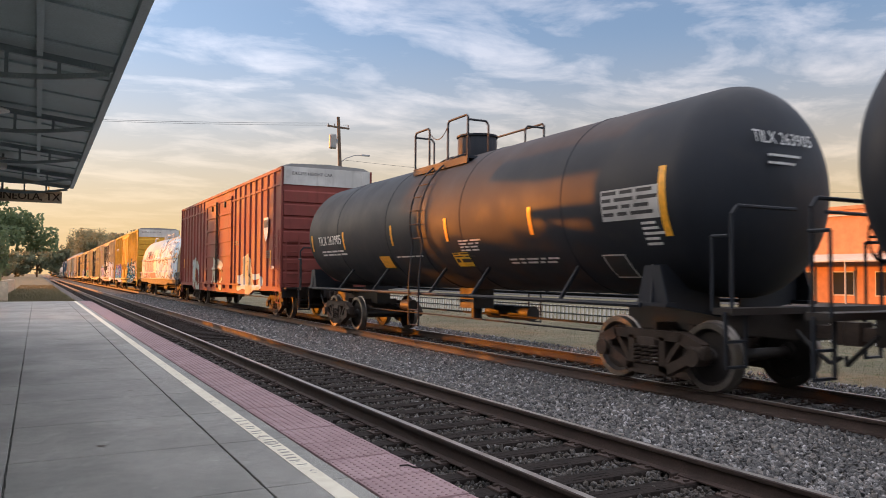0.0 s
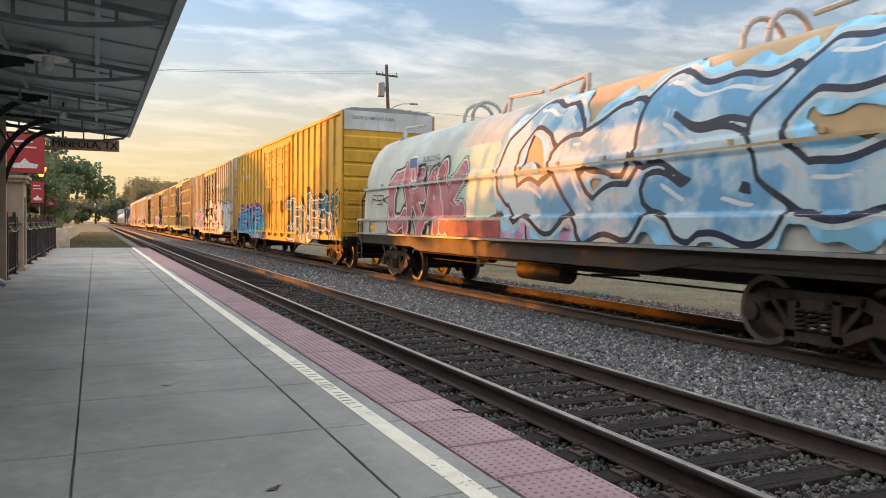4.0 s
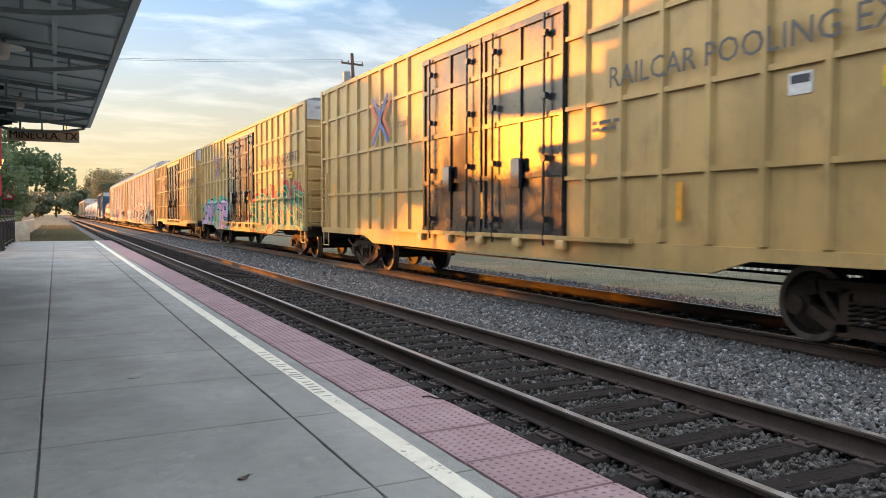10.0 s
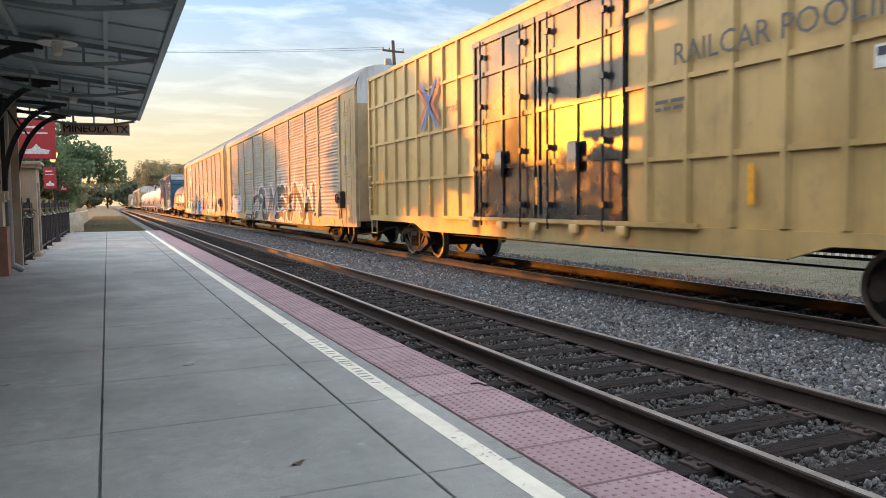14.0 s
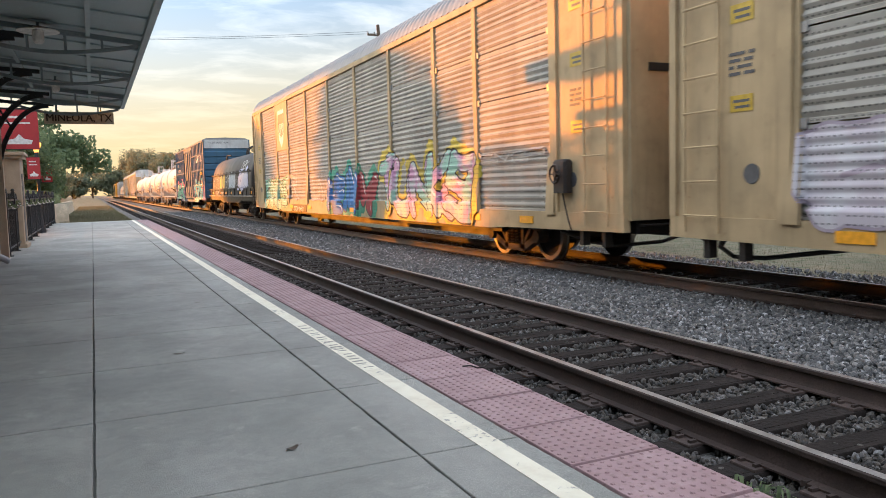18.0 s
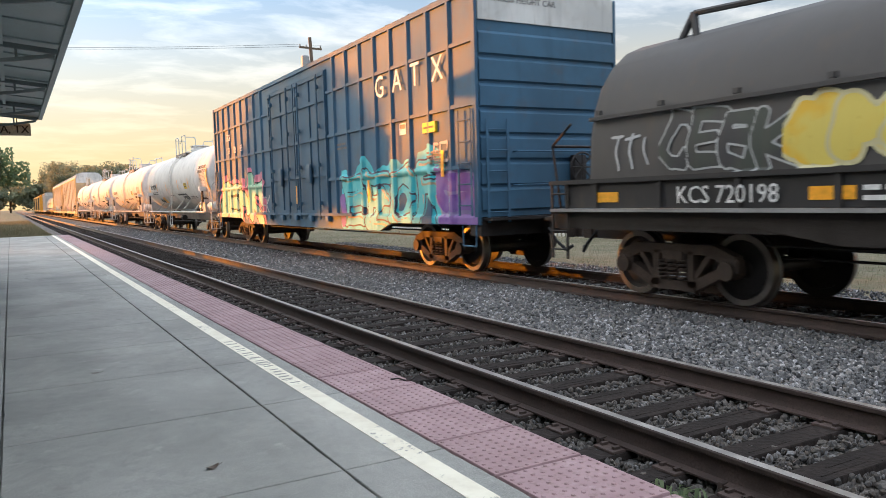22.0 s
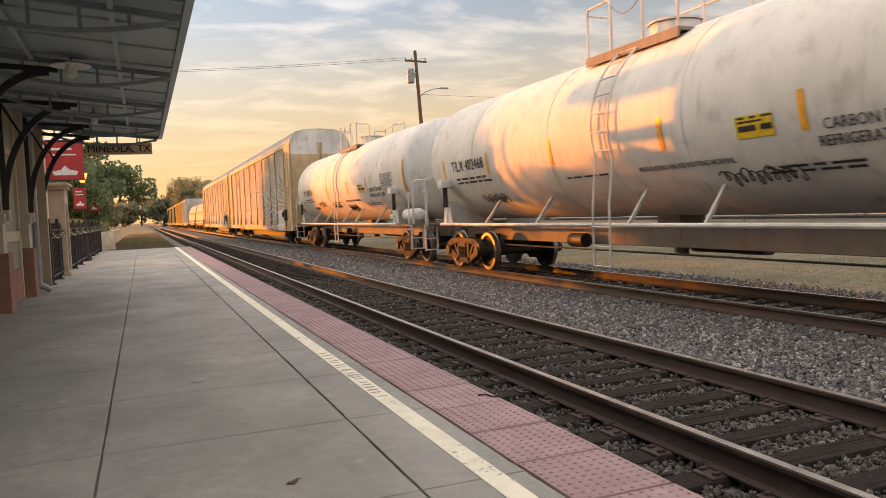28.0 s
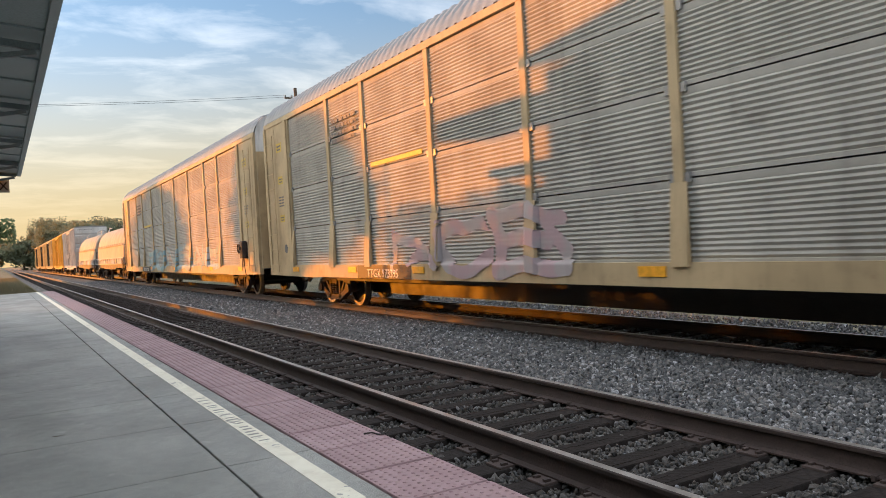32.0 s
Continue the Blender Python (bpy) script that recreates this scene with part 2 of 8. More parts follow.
def concrete_mat():
    m = Nodes("weathered_platform_concrete")
    rnd = m.n("ShaderNodeObjectInfo").outputs["Random"]
    geo = m.n("ShaderNodeNewGeometry").outputs["Position"]
    big = m.ramp(m.noise(0.8, 6.0, 0.62, geo), 0.3, 0.72)
    c = m.mix(big, (0.235, 0.237, 0.215), (0.345, 0.343, 0.31))
    c = m.mix(m.ramp(m.noise(0.45, 3.0, 0.5, m.n("ShaderNodeMapping", Vector=geo, Scale=(1.0, 0.25, 1.0)).outputs[0]), 0.5, 0.7), c, (0.42, 0.415, 0.38))
    c = m.mix(m.math("MULTIPLY", rnd, 0.30), c, (0.23, 0.23, 0.225))
    grit = m.noise(110.0, 5.0, 0.75, geo)
    c = m.mix(m.math("MULTIPLY", m.ramp(m.noise(11.0, 6.0, 0.75, geo), 0.45, 0.62), 0.45), c, (0.19, 0.19, 0.18))
    c = m.mix(m.math("MULTIPLY", m.ramp(grit, 0.50, 0.64), 0.75), c, (0.13, 0.128, 0.12))
    c = m.mix(m.math("MULTIPLY", m.ramp(m.noise(150.0, 3.0, 0.6, m.n("ShaderNodeMapping", Vector=geo, Location=(3.0, 1.0, 0.0)).outputs[0]), 0.58, 0.68), 0.6), c, (0.52, 0.51, 0.48))
    c = m.mix(m.math("MULTIPLY", m.ramp(m.noise(5.0, 6.0, 0.7, geo), 0.58, 0.70), 0.45), c, (0.45, 0.435, 0.40))
    c = m.mix(m.math("MULTIPLY", m.ramp(m.noise(2.1, 6.0, 0.7, geo), 0.58, 0.75), 0.4), c, (0.15, 0.145, 0.135))
    trail = m.ramp(m.noise(0.9, 4.0, 0.6, m.n("ShaderNodeMapping", Vector=geo, Scale=(1.3, 0.5, 1.0), Location=(4.2, 0.3, 0.0)).outputs[0]), 0.46, 0.62)
    salt = m.ramp(m.noise(190.0, 2.0, 0.5, m.n("ShaderNodeMapping", Vector=geo, Location=(1.0, 7.0, 0.0)).outputs[0]), 0.57, 0.64)
    c = m.mix(m.math("MULTIPLY", m.math("MULTIPLY", salt, trail), 0.85), c, (0.66, 0.65, 0.60))
    smudge = m.noise(2.6, 7.0, 0.75, m.n("ShaderNodeMapping", Vector=geo, Scale=(0.7, 2.2, 1.0), Location=(0.0, 2.0, 0.0)).outputs[0])
    c = m.mix(m.math("MULTIPLY", m.ramp(smudge, 0.56, 0.72), 0.5), c, (0.16, 0.158, 0.145))
    return m.done(c, m.math("MULTIPLY_ADD", big, -0.18, 0.78), 0.0, grit, 0.004)


def tactile_mat():
    m = Nodes("pink_red_tactile_tile")
    rnd = m.n("ShaderNodeObjectInfo").outputs["Random"]
    geo = m.n("ShaderNodeNewGeometry").outputs["Position"]
    n = m.ramp(m.noise(3.0, 5.0, 0.6, geo), 0.3, 0.7)
    c = m.mix(n, (0.29, 0.185, 0.198), (0.39, 0.268, 0.282))
    c = m.mix(m.math("MULTIPLY", rnd, 0.4), c, (0.23, 0.14, 0.145))
    c = m.mix(m.math("MULTIPLY", m.ramp(m.noise(30.0, 4.0, 0.6, geo), 0.50, 0.70), 0.6), c, (0.20, 0.135, 0.12))
    c = m.mix(m.math("MULTIPLY", m.ramp(m.noise(9.0, 6.0, 0.7, geo), 0.55, 0.70), 0.5), c, (0.44, 0.33, 0.33))
    return m.done(c, 0.6, 0.0, m.noise(150.0, 2.0, 0.5, geo), 0.0006)


def line_mat():
    m = Nodes("worn_cream_line_paint")
    geo = m.n("ShaderNodeNewGeometry").outputs["Position"]
    n = m.noise(26.0, 6.0, 0.7, geo)
    patch = m.noise(2.2, 4.0, 0.6, geo)
    c = m.mix(m.ramp(m.noise(7.0, 4.0, 0.6, geo), 0.35, 0.75), (0.80, 0.76, 0.62), (0.68, 0.63, 0.50))
    bare = m.ramp(m.math("ADD", n, m.math("MULTIPLY", patch, 0.9)), 1.08, 1.16)
    return m.done(m.mix(bare, c, (0.30, 0.285, 0.26)), 0.6, 0.0, n, 0.001)


def stone_mat(name="grey_ballast_stone", k=1.0, warm_tint=(0.13, 0.12, 0.11)):
    m = Nodes(name)
    rnd = m.n("ShaderNodeNewGeometry").outputs["Random Per Island"]
    ramp = m.n("ShaderNodeValToRGB", Fac=rnd)
    e = ramp.color_ramp.elements
    e[0].color, e[1].color = (0.04 * k, 0.04 * k, 0.043 * k, 1), (0.60 * k, 0.60 * k, 0.62 * k, 1)
    mid = e.new(0.5)
    mid.color = (0.16 * k, 0.16 * k, 0.163 * k, 1)
    warm = e.new(0.8)
    warm.color = (0.27 * k, 0.245 * k, 0.22 * k, 1)
    c = m.mix(m.ramp(m.noise(35.0, 4.0), 0.35, 0.7), ramp.outputs[0], warm_tint)
    return m.done(c, 0.85, 0.0, m.noise(90.0, 3.0), 0.002)


def ballast_bed_mat():
    m = Nodes("packed_ballast_shaded_gaps")
    v = m.n("ShaderNodeTexVoronoi", Vector=m.co, Scale=22.0)
    tint = m.n("ShaderNodeSeparateColor", Color=v.outputs["Color"]).outputs[0]
    # bed tints kept dark: the shade in the gaps between stones is painted in
    c = m.mix(tint, (0.04, 0.038, 0.036), (0.20, 0.195, 0.19))
    c = m.mix(m.ramp(m.noise(1.2, 4.0), 0.4, 0.7), c, (0.10, 0.085, 0.07))
    return m.done(c, 0.9, 0.0, v.outputs["Distance"], -0.03)


def grass_ground_mat():
    m = Nodes("dry_grass_ground")
    x, y, z = m.split()
    n = m.ramp(m.noise(0.35, 6.0, 0.65), 0.35, 0.65)
    c = m.mix(n, (0.10, 0.092, 0.05), (0.19, 0.165, 0.105))
    c = m.mix(m.ramp(m.noise(3.0, 6.0, 0.7), 0.48, 0.65), c, (0.07, 0.085, 0.03))
    c = m.mix(m.ramp(m.noise(24.0, 4.0, 0.7), 0.5, 0.7), c, (0.22, 0.19, 0.12))
    return m.done(c, 0.95, 0.0, m.noise(18.0, 5.0, 0.7), 0.06)


def leaf_mat(name, a, b):
    m = Nodes(name)
    rnd = m.n("ShaderNodeNewGeometry").outputs["Random Per Island"]
    c = m.mix(rnd, a, b)
    thin = m.n("ShaderNodeBsdfTranslucent", Color=m.mix(0.5, c, tone(b, 1.5)))
    both = m.n("ShaderNodeMixShader", Fac=0.42)
    m.done(c, 0.65)
    out = next(n for n in m.t.nodes if n.type == "OUTPUT_MATERIAL")
    m.t.links.new(m.bsdf.outputs[0], both.inputs[1])
    m.t.links.new(thin.outputs[0], both.inputs[2])
    m.t.links.new(both.outputs[0], out.inputs["Surface"])
    return m.mat


M_concrete, M_tactile, M_line = concrete_mat(), tactile_mat(), line_mat()
M_stone_dark = stone_mat("dusty_brown_ballast_stone", 0.42, (0.075, 0.062, 0.05))
M_stone, M_bed, M_grass = stone_mat(k=0.88, warm_tint=(0.12, 0.12, 0.122)), ballast_bed_mat(), grass_ground_mat()
M_leaf = leaf_mat("broad_green_leaves", (0.075, 0.115, 0.055), (0.20, 0.25, 0.12))
# distance haze is put into the far leaves' colour: paler and greyer
M_leaf_hazed = leaf_mat("haze_paled_far_leaves", (0.10, 0.13, 0.085), (0.22, 0.23, 0.14))
M_bark = surface("grey_brown_bark", (0.11, 0.085, 0.065), 0.9, 8, 0.35, 0.0, 0.02, 30)
M_iron = surface("black_painted_iron", (0.026, 0.029, 0.034), 0.45, 6, 0.3, 0.2)
M_cream = surface("cream_painted_wood", (0.56, 0.50, 0.38), 0.6, 3, 0.12, 0.0, 0.001)
M_green = surface("sage_green_painted_boards", (0.29, 0.34, 0.25), 0.6, 3, 0.15, 0.0, 0.001)
M_brick = surface("tan_red_brick", (0.34, 0.19, 0.13), 0.85, 5, 0.25, 0.0, 0.003)
M_mortar = surface("pale_mortar", (0.42, 0.38, 0.33), 0.9, 8, 0.15)
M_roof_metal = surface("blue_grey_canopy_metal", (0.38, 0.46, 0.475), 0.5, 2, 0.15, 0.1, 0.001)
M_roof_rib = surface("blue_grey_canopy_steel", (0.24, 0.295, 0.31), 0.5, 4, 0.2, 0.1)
M_tan_stone = surface("tan_stucco", (0.42, 0.34, 0.25), 0.85, 4, 0.15, 0.0, 0.004, 70)
M_enamel = plain("white_enamel", (0.75, 0.74, 0.70), 0.35)
M_wood_sign = surface("pale_sign_wood", (0.60, 0.50, 0.36), 0.75, 4, 0.2, 0.0, 0.003, 25)
M_sign_letter = plain("dark_brown_lettering", (0.05, 0.03, 0.02), 0.7)
M_red_cloth = surface("red_banner_vinyl", (0.42, 0.035, 0.04), 0.6, 3, 0.15)
M_pole = surface("grey_weathered_pole_wood", (0.15, 0.115, 0.085), 0.9, 5, 0.3, 0.0, 0.006, 30)
M_galv = surface("grey_transformer_paint", (0.34, 0.35, 0.36), 0.5, 5, 0.15, 0.2)
M_wire = plain("black_wire", (0.02, 0.02, 0.02), 0.6)
M_orange_wall = surface("orange_brown_brick_facade", (0.52, 0.26, 0.13), 0.85, 1.5, 0.18, 0.0, 0.004)
M_pale_wall = surface("pale_facade_paint", (0.60, 0.55, 0.48), 0.8, 2, 0.12)
M_asphalt = surface("asphalt", (0.055, 0.053, 0.05), 0.9, 2, 0.25, 0.0, 0.006, 80)
M_dirt = surface("dark_trodden_soil", (0.10, 0.075, 0.05), 0.95, 3, 0.35, 0.0, 0.02, 20)


def glow_mat(name, color, power):
    m = Nodes(name)
    m.put(m.bsdf.inputs["Emission Color"], color)
    m.bsdf.inputs["Emission Strength"].default_value = power
    return m.done(color, 0.4)


M_amber_glow = glow_mat("amber_lamp_glass", (1.0, 0.45, 0.08), 1.6)
M_glass = Nodes("window_glass").done((0.03, 0.035, 0.04), 0.06)

# ---- mesh helpers ----
class Shape:
    """A growing list of vertices and faces."""

    def __init__(self):
        self.v, self.f, self.m = [], [], []
        self.slot = 0

    def add(self, vs, fs):
        k = len(self.v)
        self.v += [tuple(p) for p in vs]
        self.f += [tuple(i + k for i in f) for f in fs]
        self.m += [self.slot] * len(fs)
        return self

    def box(self, x0, x1, y0, y1, z0, z1, c=0.0):
        """A box; c chamfers its four upright edges and the top rim."""
        if c <= 0:
            vs = [(x, y, z) for z in (z0, z1) for y in (y0, y1) for x in (x0, x1)]
            return self.add(vs, [(0, 2, 3, 1), (4, 5, 7, 6), (0, 1, 5, 4), (1, 3, 7, 5), (3, 2, 6, 7), (2, 0, 4, 6)])
        ring = lambda d, z: [(x0 + d + c, y0 + d, z), (x1 - d - c, y0 + d, z), (x1 - d, y0 + d + c, z), (x1 - d, y1 - d - c, z), (x1 - d - c, y1 - d, z), (x0 + d + c, y1 - d, z), (x0 + d, y1 - d - c, z), (x0 + d, y0 + d + c, z)]
        vs = ring(0, z0) + ring(0, z1 - c) + ring(c * 0.7, z1)
        fs = [tuple(range(7, -1, -1)), tuple(range(16, 24))]
        for r in (0, 8):
            fs += [(r + i, r + (i + 1) % 8, r + 8 + (i + 1) % 8, r + 8 + i) for i in range(8)]
        return self.add(vs, fs)

    def cyl(self, p, q, r, n=10, r2=None, cap=True):
        p, q = Vector(p), Vector(q)
        d = (q - p).normalized()
        a = d.orthogonal().normalized()
        b = d.cross(a)
        r2 = r if r2 is None else r2
        vs = [p + (a * math.cos(2 * math.pi * i / n) + b * math.sin(2 * math.pi * i / n)) * r for i in range(n)]
        vs += [q + (a * math.cos(2 * math.pi * i / n) + b * math.sin(2 * math.pi * i / n)) * r2 for i in range(n)]
        fs = [(i, (i + 1) % n, n + (i + 1) % n, n + i) for i in range(n)]
        if cap:
            fs += [tuple(range(n - 1, -1, -1)), tuple(range(n, 2 * n))]
        return self.add(vs, fs)

    def tube(self, pts, r, n=8):
        for p, q in zip(pts, pts[1:]):
            self.cyl(p, q, r, n)
        return self

    def beam(self, p, q, w, h):
        """A bar from p to q; w across (kept level), h the other way."""
        p, q = Vector(p), Vector(q)
        d = (q - p).normalized()
        a = d.cross(Vector((0, 0, 1)))
        a = (a if a.length > 1e-3 else Vector((1, 0, 0))).normalized() * (w / 2)
        b = a.cross(d).normalized() * (h / 2)
        vs = [o + s * a + u * b for o in (p, q) for s, u in ((-1, -1), (1, -1), (1, 1), (-1, 1))]
        return self.add(vs, [(0, 1, 2, 3), (7, 6, 5, 4), (0, 4, 5, 1), (1, 5, 6, 2), (2, 6, 7, 3), (3, 7, 4, 0)])

    def along(self, prof, y0, y1, axis="y"):
        """A closed outline pushed along one axis. prof: (x, z) for y, (y, z) for x, (x, y) for z."""
        n = len(prof)
        at = {"y": lambda a, b, s: (a, s, b), "x": lambda a, b, s: (s, a, b), "z": lambda a, b, s: (a, b, s)}[axis]
        vs = [at(a, b, s) for s in (y0, y1) for a, b in prof]
        fs = [(i, (i + 1) % n, n + (i + 1) % n, n + i) for i in range(n)]
        return self.add(vs, fs + [tuple(range(n - 1, -1, -1)), tuple(range(n, 2 * n))])

    def turned(self, prof, centre=(0, 0, 0), axis="x", n=24):
        """prof: (radius, place along the axis), turned about the axis through centre."""
        vs, k = [], len(prof)
        for i in range(n):
            c, s = math.cos(2 * math.pi * i / n), math.sin(2 * math.pi * i / n)
            for r, a in prof:
                o = {"x": (a, r * c, r * s), "y": (r * c, a, r * s), "z": (r * c, r * s, a)}[axis]
                vs.append(tuple(o[j] + centre[j] for j in range(3)))
        fs = [(i * k + j, i * k + j + 1, ((i + 1) % n) * k + j + 1, ((i + 1) % n) * k + j) for i in range(n) for j in range(k - 1)]
        return self.add(vs, fs)

    def mesh(self, name, mats, angle=35):
        me = bpy.data.meshes.new(name)
        me.from_pydata(self.v, [], self.f)
        for m in mats if isinstance(mats, (list, tuple)) else [mats]:
            me.materials.append(m)
        if any(self.m):
            me.polygons.foreach_set("material_index", self.m)
        me.shade_smooth()
        me.set_sharp_from_angle(angle=radians(angle))
        me.update()
        return me


def part(name, shape, mats, parent, label="", at=None):
    """One mesh object under a thing or a part. shape: a Shape, or a mesh that is shared."""
    me = shape if isinstance(shape, bpy.types.Mesh) else shape.mesh(name, mats)
    ob = new(name, me)
    ob.parent = parent
    if at is not None:
        ob.matrix_basis = at
    return tagged(ob, label) if label else ob


def thing(name, label, category, at=None, group="", kind=""):
    ob = new(name)
    if at is not None:
        ob.matrix_basis = at
    return tagged(ob, label, category, group, kind)


def solid(name, shape, mats, label, category, group="", kind="", at=None):
    ob = new(name, shape if isinstance(shape, bpy.types.Mesh) else shape.mesh(name, mats))
    if at is not None:
        ob.matrix_basis = at
    return tagged(ob, label, category, group, kind)


def lettering(words, size, mat, parent, m, name="lettering", squeeze=1.0):
    """Words in the built-in font as a thin mesh, facing the local +z of the pose m, centred."""
    cu = bpy.data.curves.new(name, "FONT")
    cu.body, cu.size, cu.extrude, cu.resolution_u = words, size, 0.002, 2
    cu.align_x, cu.align_y = "CENTER", "CENTER"
    tmp = bpy.data.objects.new(name, cu)
    me = bpy.data.meshes.new_from_object(tmp)
    bpy.data.objects.remove(tmp)
    me.transform(Matrix.Diagonal((squeeze, 1, 1, 1)))
    me.materials.clear()
    me.materials.append(mat)
    return part(name, me, mat, parent, at=m)


def bars(parent, mat, y, z, wide, rows, x, height=0.06, gap=0.11, seed=0, name="marking"):
    """Small unreadable lines of marking on a car's side, as plain bars."""
    rnd, s = random.Random(seed), Shape()
    for i in range(rows):
        k = y + wide / 2
        while k > y - wide / 2 + 0.08:
            w = rnd.uniform(0.08, 0.3)
            s.box(x - 0.004, x, max(k - w, y - wide / 2), k, z - i * gap - height, z - i * gap)
            k -= w + 0.05
    return part(name, s, mat, parent)


FACE = lambda x, y, z: pose(x, y, z, 90, 0, -90)

# ---- sprayed paint: letter-like forms laid over the cars' sides ----
GLYPH = {
    "A": "004880|2363", "B": "00086885047482 6000", "C": "86682806022060 82", "D": "00085885825000", "E": "80000888|0464", "F": "000888|0464",
    "G": "866828060220608284 54", "H": "0008|8088|0484", "I": "4048", "J": "88825020 03", "K": "0008|0488|0480", "M": "0008438880", "N": "00088088",
    "O": "20608286682806 0220", "P": "000878857404", "R": "0008787505|2580", "S": "008084040888", "T": "4048|0888", "U": "080220608288", "V": "084088",
    "W": "0820456088", "X": "0088|0880", "Y": "0844|8844|4440", "Z": "08880080", "q": "4446|4130|6180", "x": "4147|1454|2266|2662",
}
SPRAY, PAINTED = {}, {}


def spray_paint(c1, c2, holes):
    """Sprayed paint that drifts from one colour to the other."""
    key = (c1, c2, holes)
    if key not in SPRAY:
        m = Nodes("sprayed_paint")
        drift = m.ramp(m.math("ADD", m.noise(1.3, 3.0, 0.5), m.math("MULTIPLY", m.noise(5.0, 2.0), 0.25)), 0.52, 0.70)
        c = m.mix(drift, c1, c2)
        c = m.mix(m.math("MULTIPLY", m.ramp(m.noise(9.0, 5.0, 0.7), 0.60, 0.76), 0.45), c, tone(c1, 0.55))
        c = m.mix(m.math("MULTIPLY", m.ramp(m.noise(1.0, 4.0, 0.6, m.stretch(5.0, 5.0, 0.35)), 0.55, 0.8), 0.25), c, (0.14, 0.11, 0.08))
        if holes:
            c = m.mix(m.math("MULTIPLY", punched(m), 0.75), c, (0.04, 0.04, 0.042))
        SPRAY[key] = m.done(c, 0.55, 0.0, m.noise(40.0, 2.0), 0.0006, 0.3)
    return SPRAY[key]


def clip_mesh(name, ys, zs, field, outward, lift, mat):
    """The part of a grid over (y, z) where field is below zero, with smooth edges, laid on the surface that outward(y, z) gives."""
    ny, nz = len(ys), len(zs)
    Y, Z = np.meshgrid(ys, zs, indexing="ij")
    P = np.stack([Y.ravel(), Z.ravel()], 1)
    f = field.ravel()
    idx = np.arange(ny * nz).reshape(ny, nz)
    a, b, c, d = idx[:-1, :-1].ravel(), idx[1:, :-1].ravel(), idx[1:, 1:].ravel(), idx[:-1, 1:].ravel()
    tri = np.concatenate([np.stack([a, b, c], 1), np.stack([a, c, d], 1)])
    inside = f[tri] < 0
    count = inside.sum(1)
    whole = tri[count == 3]
    key = lambda i, j: np.minimum(i, j) * (ny * nz) + np.maximum(i, j)
    corner = lambda i: i * (ny * nz) + i
    out = [np.stack([corner(whole[:, k]) for k in range(3)], 1)]
    for n in (1, 2):
        t = tri[count == n]
        odd = inside[count == n] if n == 1 else ~inside[count == n]
        k = odd.argmax(1)
        r = np.arange(len(t))
        p, q, s = t[r, k], t[r, (k + 1) % 3], t[r, (k + 2) % 3]
        if n == 1:
            out.append(np.stack([corner(p), key(p, q), key(p, s)], 1))
        else:
            out.append(np.stack([key(p, q), corner(q), corner(s)], 1))
            out.append(np.stack([key(p, q), corner(s), key(p, s)], 1))
    keys, faces = np.unique(np.concatenate(out).ravel(), return_inverse=True)
    if len(keys) < 3:
        return None
    i, j = keys // (ny * nz), keys % (ny * nz)
    den = np.where(i == j, 1.0, f[j] - f[i])
    u = np.where(i == j, 0.0, -f[i] / np.where(np.abs(den) < 1e-9, 1e-9, den))[:, None]
    at = P[i] * (1 - u) + P[j] * u
    x = -(outward(at[:, 0], at[:, 1]) + lift)
    me = bpy.data.meshes.new(name)
    faces = faces.reshape(-1, 3)
    me.vertices.add(len(at))
    me.vertices.foreach_set("co", np.stack([x, at[:, 0], at[:, 1]], 1).astype(np.float32).ravel())
    me.loops.add(faces.size)
    me.loops.foreach_set("vertex_index", faces[:, ::-1].astype(np.int32).ravel())
    me.polygons.add(len(faces))
    me.polygons.foreach_set("loop_start", np.arange(0, faces.size, 3, dtype=np.int32))
    me.materials.append(mat)
    me.update()
    me.validate()
    return me


